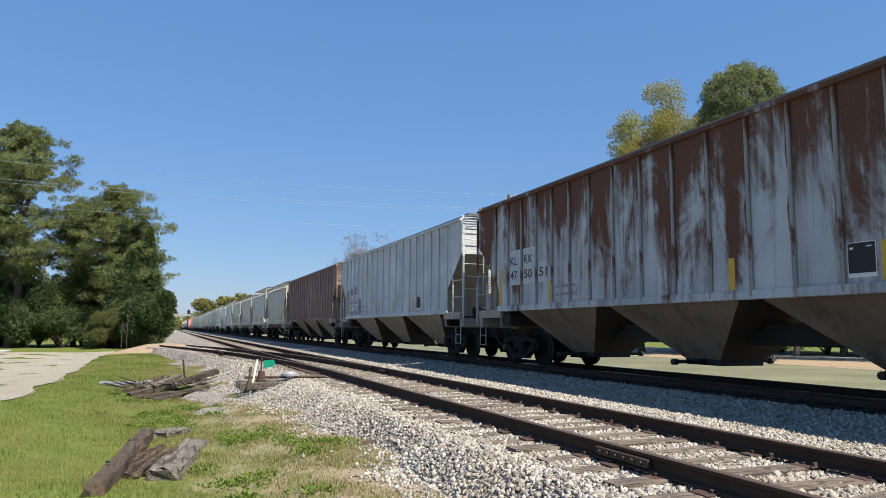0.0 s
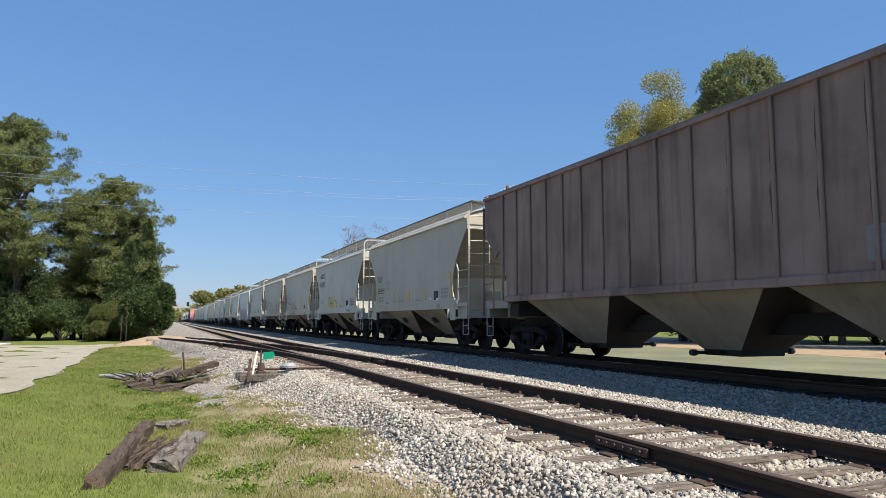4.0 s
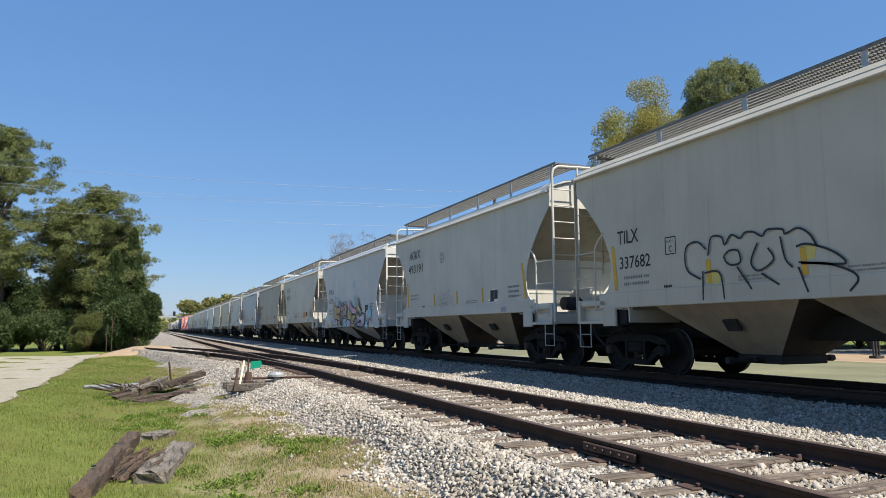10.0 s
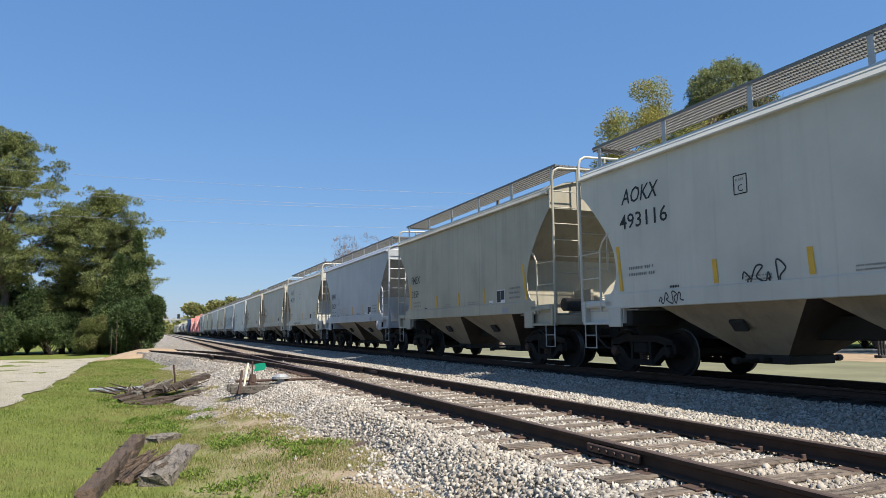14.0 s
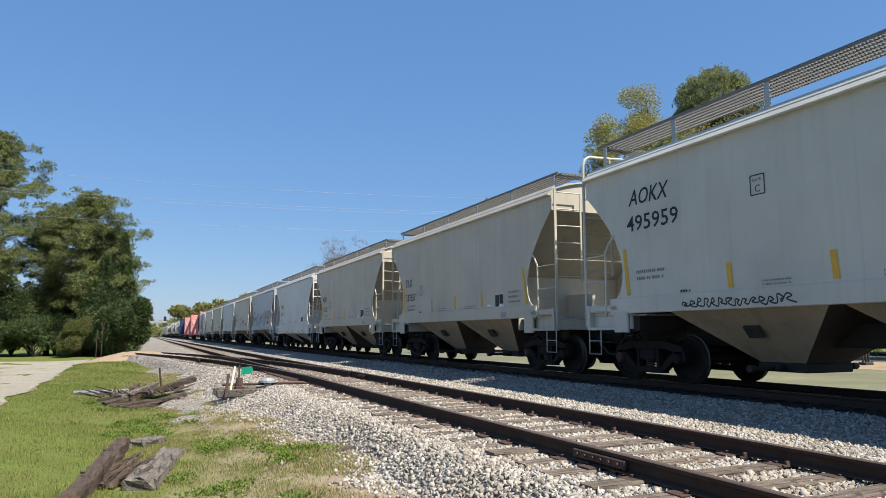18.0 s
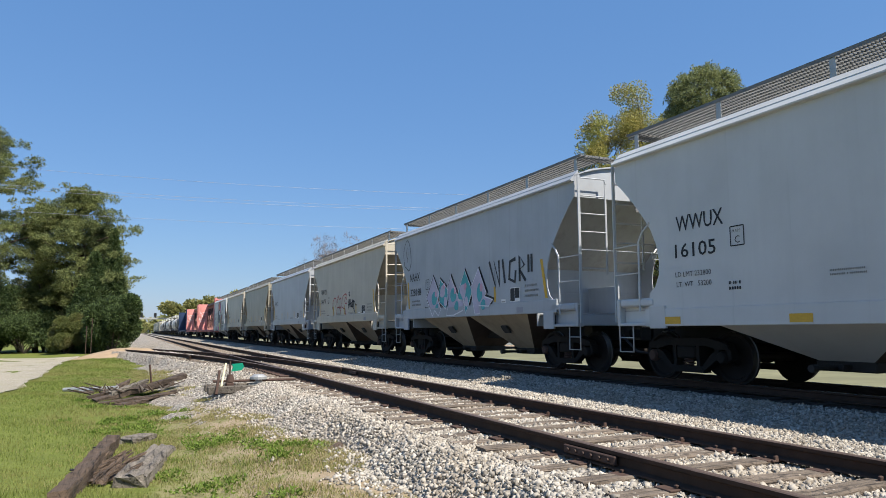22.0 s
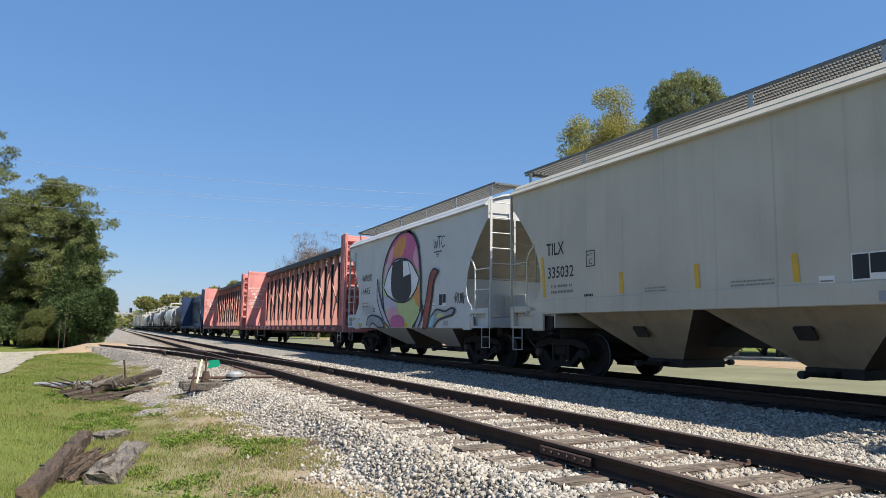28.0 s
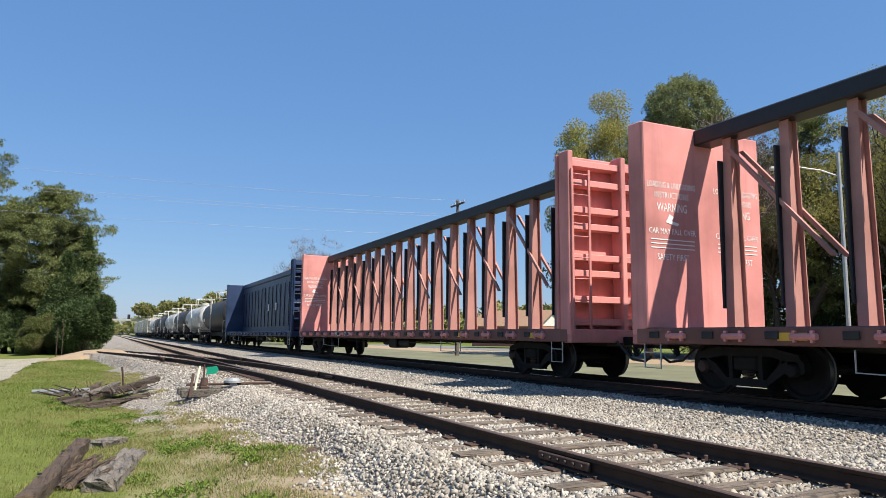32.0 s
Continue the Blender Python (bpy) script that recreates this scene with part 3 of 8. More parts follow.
def setting():
    xs = axis_steps([(-900, -100, 200), (-100, -20, 10), (-20, -6, 1.0), (-6, 3, 0.3), (3, 14, 2.5), (14, 40, 2), (40, 120, 16), (120, 900, 195)])
    ys = axis_steps([(-400, -60, 85), (-60, -4, 8), (-4, 30, 0.35), (30, 70, 1.0), (70, 150, 8), (150, 1500, 270)])
    big_v = np.array([(x, y, grass_z(x, y) if -20 < x < 3 else -0.66 + 0.04 * math.sin(x * 0.2) * math.sin(y * 0.17)) for y in ys for x in xs])
    nx = len(xs)
    i, j = np.meshgrid(np.arange(len(ys) - 1), np.arange(nx - 1), indexing="ij")
    a = (i * nx + j).ravel()
    thing("ground", big_mesh("ground", big_v, np.stack([a, a + 1, a + nx + 1, a + nx], 1), "ground", True), label="green spring lawn with dry and bare patches", category="ground", kind="structure")

    xs = axis_steps([(-5.5, 0.4, 0.35), (0.4, 6.0, 0.14), (6.0, 14.2, 0.4)])
    ys = axis_steps([(-60, -2, 2.0), (-2, 22, 0.16), (22, 60, 0.6), (60, 420, 6)])
    v = np.array([(x, y, bed_z(x, y) + (0.012 * math.sin(x * 31 + y * 17) if y < 30 else 0)) for y in ys for x in xs])
    nx = len(xs)
    i, j = np.meshgrid(np.arange(len(ys) - 1), np.arange(nx - 1), indexing="ij")
    a = (i * nx + j).ravel()
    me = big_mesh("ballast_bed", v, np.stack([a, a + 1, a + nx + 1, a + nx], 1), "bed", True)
    me.materials.append(MAT["bed_dark"])          # near-black stones: shade under the train put into the colour, with grease
    below_cars = np.array([8.95 < xs[q] < 12.3 for q in j.ravel()], dtype=np.int32)
    me.polygons.foreach_set("material_index", below_cars)
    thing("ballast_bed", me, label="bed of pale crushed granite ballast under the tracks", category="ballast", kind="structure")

    # gravel lot on the left, with a ragged edge
    edge = [(-3.0 + 0.12 * math.sin(y * 1.1) + 0.08 * math.sin(y * 2.7), y) for y in np.arange(8, 50, 0.8)]
    grid = [[(x + (ex - (-3.0)) * k, y, grass_z(x, y) + 0.03 - 0.02 * (1 - k)) for x, k in ((-90, 0), (-30, 0), (-14, 0.2), (-8, 0.5), (-5, 0.8), (-3.4, 1), (-3.0, 1))] for ex, y in edge]
    grid = [[(p[0] + max(0, 17 - p[1]) * -0.55, p[1], p[2]) for p in row] for row in grid]
    thing("gravel_lot", Form().sheet(grid), "gravel", "pale gravel and sand parking lot beside the lawn", "gravel", kind="structure", smooth=True)
    thing("concrete_apron", Form().box(-40, -9.3, 44.5, 52.5, -0.66, -0.575), "concrete", "bright worn concrete apron beyond the gravel", "pavement", kind="structure")
    # across the tracks
    thing("verge", Form().box(15.5, 29, -80, 400, -0.75, -0.612), "dry_verge", "pale dry grass verge beyond the main track", "grass", kind="structure")
    thing("leaf_strip", Form().box(29, 37, -60, 120, -0.7, -0.606), "litter", "strip of brown leaf litter and bare soil", "soil", kind="structure")
    thing("pavement", Form().box(37.2, 47, -40, 110, -0.7, -0.600), "asphalt", "grey paved yard in front of the woods", "pavement", kind="structure")


def rail_form(line, n):
    """A flat-bottomed rail along points (x, y, turn)."""
    prof = [(-0.066, -0.14), (0.066, -0.14), (0.06, -0.128), (0.012, -0.112), (0.010, -0.046), (0.034, -0.034), (0.034, -0.006), (0.024, 0.0), (-0.024, 0.0), (-0.034, -0.006), (-0.034, -0.034), (-0.010, -0.046), (-0.012, -0.112), (-0.06, -0.128)]
    f = Form()
    k = len(prof)
    for x, y, t in line:
        f.v += [(x + px * math.cos(t), y + px * math.sin(t), pz) for px, pz in prof]
    for i in range(len(line) - 1):
        for j in range(k):
            f.f.append((i * k + j, i * k + (j + 1) % k, (i + 1) * k + (j + 1) % k, (i + 1) * k + j))
    f.f += [tuple(range(k)), tuple(range((len(line) - 1) * k, len(line) * k))[::-1]]
    return f


def rail(name, line, parent, label):
    f = rail_form(line, 0)
    me = f.mesh(name, MAT["rail"])
    me.materials.append(MAT["rail_bright" if "main" in label else "rail_top"])
    for p in me.polygons:
        if p.center.z > -0.004:
            p.material_index = 1
    return part(name, me, None, parent, label)


def tracks():
    rnd = random.Random(3)
    for nm, cx, lab in (("siding_track", SIDING, "rusty siding"), ("main_track", MAIN, "main line")):
        t = thing(nm, label=f"{lab} track of rusty rails on wooden ties", category="track", kind="structure")
        for s in (-1, 1):
            x = cx + s * GAUGE / 2
            if cx == SIDING:
                brk = 4.98 if s < 0 else 17.0
                rail("rail", [(x, -60, 0), (x, brk - 0.004, 0)], t, f"{lab} rail")
                rail("rail", [(x, brk + 0.004, 0), (x, 420, 0)], t, f"{lab} rail")
            else:
                rail("rail", [(x, -340, 0), (x, 700, 0)], t, f"{lab} rail with a bright head")
    # ties
    tie_meshes, dark_ties = [], []
    for k in range(7):
        f = Form()
        n = 6
        L = 1.30 + rnd.uniform(-0.05, 0.05)
        rows = []
        for i in range(n + 1):
            x = -L + 2 * L * i / n
            w = 0.104 + rnd.uniform(-0.012, 0.012)
            h = rnd.uniform(-0.012, 0.006)
            o = rnd.uniform(-0.008, 0.008)
            rows.append([(x, o - w, -0.15), (x, o - w, h - 0.012), (x, o - w + 0.015, h), (x, o + w - 0.02, h), (x, o + w, h - 0.014), (x, o + w, -0.15)])
        f.sheet(rows)
        f.f += [tuple(range(6)), tuple(range(n * 6, n * 6 + 6))[::-1]]
        tie_meshes.append(f.mesh("tie", MAT["tie"]))
        # same ties for the main track, shade under the train put into the wood
        dark_ties.append(f.mesh("tie", MAT["tie_black"]))
    track = bpy.data.objects["siding_track"]
    plate = Form().soft_box(-0.17, 0.17, -0.085, 0.085, 0, 0.016, 0.004).mesh("tie_plate", MAT["iron"])
    spike = Form().soft_box(-0.011, 0.011, -0.011, 0.011, 0, 0.016, 0.003).soft_box(-0.018, 0.012, -0.013, 0.013, 0.010, 0.02, 0.003).mesh("spike", MAT["iron"])
    rest = Form()
    spikes = Form()
    for k in range(80):
        rest.soft_box(SIDING - 1.3, SIDING + 1.3, 1.2 - k * 0.5, 1.42 - k * 0.5, -0.30, -0.15, 0.012)
    y = -3.0
    while y < 120:
        yy = y + rnd.uniform(-0.05, 0.05)
        turn = rnd.uniform(-1.5, 1.5)
        if 1.5 < y < 36:
            long = 1.0
            m = pose(SIDING + rnd.uniform(-0.06, 0.06), yy, -0.144 + rnd.uniform(-0.012, 0.003), rnd.uniform(-1, 1), rnd.uniform(-0.6, 0.6), turn)
            if y > SPUR_Y + 1.5:
                gap = SIDING - spur_x(y)
                m = pose(SIDING - gap / 2, yy, -0.15, 0, 0, turn) @ Matrix.Diagonal((1 + gap / 2.6, 1, 1, 1))
            ob = part("tie", tie_meshes[rnd.randrange(7)], None, track, at=m)
            if y < 17:
                for s in (-1, 1):
                    part("tie_plate", plate, None, track, at=Matrix.Translation((SIDING + s * GAUGE / 2, yy, -0.156)))
                    for q in (-1, 1):
                        sp = part("spike", spike, None, track, at=pose(SIDING + s * GAUGE / 2 + q * 0.082, yy + rnd.uniform(-0.05, 0.05), -0.15 + rnd.uniform(0, 0.015), rnd.uniform(-8, 8), rnd.uniform(-6, 6), 0 if q > 0 else 180))
        elif y >= 36:
            rest.soft_box(SIDING - 1.3, SIDING + 1.3, yy - 0.11, yy + 0.11, -0.30, -0.16, 0.012)
        y += 0.50 if y < 60 else 0.55
    part("far_ties", rest, "tie", track, kind="stuff")
    main = bpy.data.objects["main_track"]
    rest = Form()
    n = 0
    for k in range(90):
        rest.soft_box(MAIN - 1.3, MAIN + 1.3, 1.4 - k * 0.5, 1.62 - k * 0.5, -0.30, -0.16, 0.012)
    y = 2.0
    while y < 140:
        if y < 34:
            part("tie", dark_ties[n % 7], None, main, at=pose(MAIN + rnd.uniform(-0.05, 0.05), y, -0.16, 0, 0, rnd.uniform(-1, 1)))
        else:
            rest.soft_box(MAIN - 1.3, MAIN + 1.3, y - 0.11, y + 0.11, -0.30, -0.16, 0.012)
        n += 1
        y += 0.5
    part("far_ties", rest, "tie_black", main, kind="stuff")
    # rail anchors clipped under the rail, seen along the inner edge of the siding
    anchor = Form().soft_box(-0.02, 0.02, -0.012, 0.012, -0.02, 0.022, 0.005).soft_box(-0.05, 0.02, -0.012, 0.012, -0.03, -0.012, 0.004).mesh("rail_anchor", MAT["iron"])
    y = 2.2
    while y < 15:
        part("rail_anchor", anchor, None, track, at=pose(SIDING + GAUGE / 2 - 0.10, y, -0.122, rnd.uniform(-10, 10), 0, rnd.uniform(-10, 10)))
        y += rnd.uniform(0.4, 1.3)
    # joint bar with bolts on the near rail
    jb = part("joint_bar", Form().soft_box(-0.062, -0.03, 4.62, 5.34, -0.112, -0.042, 0.008), "iron", track, "rusty bolted joint bar", at=(SIDING - GAUGE / 2, 0, 0))
    for k in range(6):
        part("bolt", Form().tube((-0.03, 0, 0), (-0.08, 0, 0), 0.016, 0.016, 6), "iron", jb, at=(0, 4.70 + k * 0.112, -0.077))
    jb = part("joint_bar", Form().soft_box(-0.062, -0.03, 16.7, 17.3, -0.112, -0.042, 0.008), "iron", track, at=(SIDING + GAUGE / 2, 0, 0))
    # spur: two curved rails, switch points, frog and guard rails
    sp = thing("spur_track", label="curved spur rails branching off through a turnout", category="track", kind="structure")
    for s in (-1, 1):
        line = []
        for k in range(50):
            yy = SPUR_Y + (3.0 if s > 0 else 0.0) + k * 0.55
            t = math.atan(2 * SPUR_K * min(23.0, max(0, yy - SPUR_Y)))
            line.append((spur_x(yy) + s * (GAUGE / 2 - 0.0) * math.cos(t) + (0.07 if s < 0 and k < 3 else 0) , yy + s * GAUGE / 2 * math.sin(t), t))
        rail("rail", line, sp, "rusty spur rail")
    frog_y = SPUR_Y + math.sqrt(GAUGE / SPUR_K)
    fx = SIDING - GAUGE / 2
    part("frog", Form().slab([(fx - 0.06, frog_y - 1.4), (fx + 0.06, frog_y - 1.4), (fx + 0.2, frog_y + 1.3), (fx - 0.3, frog_y + 1.3)], -0.14, 0.12, "z"), "rail", sp, "cast frog where the rails cross")
    for gx in (SIDING + GAUGE / 2 - 0.09, spur_x(frog_y) - GAUGE / 2 + 0.0):
        part("guard_rail", rail_form([(gx, frog_y - 1.8, 0), (gx, frog_y + 1.8, 0)], 0), "rail", sp)
    for k in range(9):
        part("slide_plate", Form().soft_box(-0.30, 0.16, -0.09, 0.09, -0.15, -0.11, 0.01), "iron", sp, at=(SIDING - GAUGE / 2 - 0.02, SPUR_Y + 2.2 + k * 0.52, 0))
    far = Form()
    for k in range(8):
        yy = 38.5 + k * 0.55
        m = pose(spur_x(yy), yy, -0.16, 0, 0, -0.5)
        far.soft_box(-1.3, 1.3, -0.11, 0.11, -0.13, 0.0, 0.012, m)
    part("far_ties", far, "tie", sp, kind="stuff")


setting()
tracks()

# ---- the train ----
def run(t):
    """How far the train has come, in metres, t seconds into the clip: it gathers speed gently."""
    return 9.41868 * t + 0.0233701 * t * t - 9.1504e-5 * t ** 3


CARS = []          # (car, its middle at the start, [wheelsets])


def make_wheelset():
    f = Form()
    for s in (-1, 1):
        prof = [(0.10, 0.70), (0.16, 0.66), (0.36, 0.675), (0.40, 0.70), (0.487, 0.705), (0.482, 0.735), (0.457, 0.745), (0.452, 0.845), (0.40, 0.845), (0.37, 0.80), (0.15, 0.77), (0.11, 0.86), (0.08, 0.90)]
        f.ring([(r, s * x) for r, x in prof], 28)
    f.tube((-1.05, 0, 0), (1.05, 0, 0), 0.08, 0.08, 10)
    me = f.mesh("wheelset", MAT["wheel"], True)
    me.materials.append(MAT["tread"])
    for p in me.polygons:
        c = p.center
        r = math.hypot(c.y, c.z)
        if 0.45 < r < 0.475 and 0.74 < abs(c.x) < 0.85:
            p.material_index = 1
    return me


def side_frame():
    """A cast truck side frame: top member, columns, sloped tension member and jaws, with windows through it."""
    f = Form()
    for s in (-1, 1):
        f.slab([(s * 1.08, 0.56), (s * 1.08, 0.44), (s * 1.02, 0.40), (s * 0.98, 0.40), (s * 0.98, 0.60), (s * 0.93, 0.66), (s * 1.05, 0.62)], -0.07, 0.14)
        f.slab([(s * 0.80, 0.40), (s * 0.72, 0.40), (s * 0.42, 0.20), (s * 0.30, 0.20), (s * 0.30, 0.29), (s * 0.40, 0.30), (s * 0.62, 0.52), (s * 0.80, 0.60)], -0.08, 0.16)
        f.slab([(s * 0.34, 0.28), (s * 0.26, 0.28), (s * 0.26, 0.70), (s * 0.34, 0.70)], -0.085, 0.17)
    f.slab([(-1.05, 0.60), (-0.75, 0.60), (-0.5, 0.66), (0.5, 0.66), (0.75, 0.60), (1.05, 0.60), (1.0, 0.70), (0.55, 0.80), (-0.55, 0.80), (-1.0, 0.70)], -0.09, 0.18)
    f.slab([(-0.44, 0.17), (0.44, 0.17), (0.38, 0.29), (-0.38, 0.29)], -0.09, 0.18)
    return f


def spring_pack():
    f = Form()
    pts = [(0.08 * math.cos(a * 0.9), 0.11 * math.sin(a * 0.9), 0.29 + 0.25 * a / 36) for a in range(37)]
    return f.path(pts, 0.018, 4)


def truck(car, y):
    t = new("truck")
    t.parent = car
    t.location = (0, y, 0)
    sets = []
    for s in (-1, 1):
        part("side_frame", shared("side_frame", "truck", side_frame), None, t, at=Matrix.Translation((s * 1.0, 0, 0)))
        part("spring_pack", shared("spring_pack", "iron", spring_pack), None, t, at=Matrix.Translation((s * 1.0, 0, 0)))
        for q in (-1, 1):
            cap = shared("bearing_cap", "iron" if s < 0 and q > 0 else "truck", lambda: Form().ring([(0.06, 1.02), (0.115, 1.02), (0.115, 1.10), (0.085, 1.135), (0.04, 1.14)], 14), True)
            part("bearing_cap", cap, None, t, at=pose(0, q * 0.889, 0.457, 0, 0, 0 if s > 0 else 180))
    part("bolster", shared("bolster", "truck", lambda: Form().soft_box(-1.1, 1.1, -0.24, 0.24, 0.42, 0.66, 0.03).soft_box(-0.36, 0.36, -0.3, 0.3, 0.6, 0.8, 0.03)), None, t)
    part("brake_beam", shared("brake_beam", "truck", lambda: Form().soft_box(-0.78, 0.78, -0.42, -0.34, 0.34, 0.44, 0.01).soft_box(-0.78, 0.78, 0.34, 0.42, 0.34, 0.44, 0.01)), None, t)
    for q in (-1, 1):
        if "wheelset" not in STORE:
            STORE["wheelset"] = make_wheelset()
        w = part("wheelset", STORE["wheelset"], None, t, at=Matrix.Translation((0, q * 0.889, 0.457)))
        sets.append(w)
    return sets


def coupler(car, y, s):
    f = Form().soft_box(-0.10, 0.10, 0, 0.55, 0.78, 0.96, 0.02).slab([(-0.16, 0.50), (0.16, 0.50), (0.20, 0.62), (0.12, 0.80), (0.02, 0.72), (-0.05, 0.84), (-0.18, 0.80), (-0.2, 0.6)], 0.72, 0.29, "z")
    part("coupler", shared("coupler", "truck", lambda: f), None, car, at=Matrix.Translation((0, y, 0)) @ pose(0, 0, 0, 0, 0, 0 if s > 0 else 180))
    hose = shared("air_hose", "black", lambda: Form().path([(0.34, 0.1, 0.85), (0.36, 0.3, 0.70), (0.3, 0.55, 0.48), (0.16, 0.78, 0.44), (0.05, 0.86, 0.55)], 0.028, 6))
    part("air_hose", hose, None, car, at=Matrix.Translation((0, y, 0)) @ pose(0, 0, 0, 0, 0, 0 if s > 0 else 180))


def ladder(car, x, y, z0, z1, width, mat, rungs, along="y", name="ladder"):
    """Two stiles with rungs between them, standing along the car (y) or across its end (x)."""
    root = part(name, shared(f"stiles{round(z1 - z0, 2)}{along}{width}", mat, lambda: stiles(z1 - z0, width, along)), None, car, at=(x, y, z0))
    if x > 0:
        return root
    n = rungs
    me = shared(f"rung{along}{width}", mat, lambda: Form().tube((0, -width / 2, 0), (0, width / 2, 0), 0.013, 0.013, 6) if along == "y" else Form().tube((-width / 2, 0, 0), (width / 2, 0, 0), 0.013, 0.013, 6))
    for i in range(n):
        part("rung", me, None, root, at=Matrix.Translation((0, 0, 0.18 + (z1 - z0 - 0.3) * i / max(1, n - 1))))
    return root


def stiles(h, width, along):
    f = Form()
    for s in (-1, 1):
        d = s * width / 2
        if along == "y":
            f.soft_box(-0.012, 0.03, d - 0.03, d + 0.03, 0, h, 0.005)
        else:
            f.soft_box(d - 0.03, d + 0.03, -0.012, 0.03, 0, h, 0.005)
    return f


def end_profile(half, z_top):
    """The rounded cut-out at a hopper's end, as (y, z), from the roof down to the sill."""
    return [(half, z_top), (half, 3.98), (half - 0.22, 3.78), (half - 0.50, 3.50), (half - 0.80, 3.16), (half - 1.02, 2.86), (half - 1.17, 2.55), (half - 1.23, 2.25), (half - 1.21, 1.98), (half - 1.10, 1.76), (half - 0.93, 1.64)]


def end_sheet(half, s):
    """The slope sheet under a hopper's end and the upright wall behind it."""
    prof = [(half - 0.05, 3.97), (half - 1.0, 3.10), (half - 2.0, 2.21), (half - 2.9, 1.40)]
    rows = [[(x, s * y, z) for y, z in prof] for x in (-1.585, 1.585)]
    back = [[(x, s * (y - 0.03), z) for y, z in prof] for x in (-1.585, 1.585)]
    return Form().sheet(rows).sheet(back)


def side_form(half, z_top, z_bot, cut):
    right = [(-y, z) for y, z in cut]
    poly = cut + [(half - 0.93, z_bot), (-half + 0.93, z_bot)] + right[::-1]
    return poly


def bowed(poly, x, thick, side, bow=0.0):
    """A side sheet from an outline, with real thickness."""
    return Form().slab(poly, x if side > 0 else -x - thick, thick)


def grating(length, width, pitch=0.055, runs=5):
    """Open walkway grating: cross bars on a few long bars."""
    f = Form()
    n = int(length / pitch)
    for i in range(n):
        y = -length / 2 + length * (i + 0.5) / n
        f.box(-width / 2, width / 2, y - 0.15 * pitch, y + 0.15 * pitch, -0.012, 0.012)
    for k in range(runs):
        x = -width / 2 + width * k / (runs - 1)
        f.box(x - 0.006, x + 0.006, -length / 2, length / 2, -0.018, 0.018)
    return f


def arch_roof(half, w, z0, rise, mat_over=0.0):
    rows = []
    n = 12
    for y in (-half, half):
        rows.append([(-w + 2 * w * i / n, y, z0 + rise * (1 - ((2 * i / n - 1) ** 2)) ** 0.9) for i in range(n + 1)])
    f = Form().sheet(rows)
    k = len(f.v)
    f.v += [(x, y, z - 0.03) for x, y, z in f.v[:k]]
    f.f += [tuple(k + i for i in q)[::-1] for q in list(f.f)]
    for r in (0, n + 1):
        for i in range(n):
            f.f.append((r + i, r + i + 1, k + r + i + 1, k + r + i))
    return f


def bay_form(top_y, top_x, bot_y, bot_x, z1, z0):
    v = [(-top_x, -top_y, z1), (top_x, -top_y, z1), (top_x, top_y, z1), (-top_x, top_y, z1), (-bot_x, -bot_y, z0), (bot_x, -bot_y, z0), (bot_x, bot_y, z0), (-bot_x, bot_y, z0)]
    return Form().add(v, [(0, 1, 2, 3), (7, 6, 5, 4), (0, 4, 5, 1), (1, 5, 6, 2), (2, 6, 7, 3), (3, 7, 4, 0)])


def stirrup():
    return Form().path([(0, -0.21, 1.08), (0, -0.21, 0.52), (0, 0.21, 0.52), (0, 0.21, 1.08)], 0.014).path([(0, -0.21, 0.8), (0, 0.21, 0.8)], 0.012)


def brake_can():
    return Form().ring([(0.05, -0.3), (0.17, -0.28), (0.17, 0.2), (0.05, 0.35)], 14)


def gate_form():
    f = Form().soft_box(-0.55, 0.55, -0.50, 0.50, 0.30, 0.46, 0.02).soft_box(-0.75, 0.75, -0.12, 0.12, 0.33, 0.42, 0.02)
    for s in (-1, 1):
        f.tube((s * 0.7, 0, 0.37), (s * 1.25, 0, 0.37), 0.035, 0.035, 8).tube((s * 1.18, 0, 0.37), (s * 1.30, 0, 0.37), 0.06, 0.06, 8)
    return f


def mark(car, text, u, z, size, half, mat="ink", label="", out=1.606, name="reporting_mark", shear=0.0, width=None):
    return part(name, lettering(text, size, mat, shear, width, 0.008 * size if size > 0.3 else 0.0), None, car, label, at=on_side(u, z, half, out))


def bars(car, u, z, half, rows, mat="faint", w=0.5, h=0.03, gap=0.06, out=1.605, name="stencil_line", seed=1):
    """Writing too small to read, as plain bars."""
    rnd = random.Random(seed)
    f = Form()
    above = None
    for r in range(rows):
        x, mid = 0.0, -r * gap - h / 2
        cols = [(0, h / 2), (0.003, h / 2)]
        while x < w:
            b = rnd.uniform(0.45, 0.8) * h
            g = (1.1 if rnd.random() < 0.15 else 0.35) * h
            cols += [(x + b, h / 2), (x + b + 0.002, 0.001), (x + b + g, 0.001), (x + b + g + 0.002, h / 2)]
            x += b + g
        cols = cols[:-3]
        k = len(f.v)
        f.v += [(a, mid + d * q, 0.002) for a, d in cols for q in (1, -1)]
        f.f += [(k + 2 * i + 1, k + 2 * i + 3, k + 2 * i + 2, k + 2 * i) for i in range(len(cols) - 1)]
        if above is not None:
            f.f.append((k, k + 2, above + 3, above + 1))
        above = k
    return part(name, f, mat, car, at=on_side(u, z, half, out))


def panel(car, u, z, w, h, half, mat, name, label="", out=1.605, lean=0.0):
    f = Form().add([(0, 0, 0), (w, 0, 0), (w + lean, h, 0), (lean, h, 0), (0, 0, 0.003), (w, 0, 0.003), (w + lean, h, 0.003), (lean, h, 0.003)], [(3, 2, 1, 0), (4, 5, 6, 7), (0, 1, 5, 4), (1, 2, 6, 5), (2, 3, 7, 6), (3, 0, 4, 7)])
    return part(name, f, mat, car, label, at=on_side(u, z, half, out))


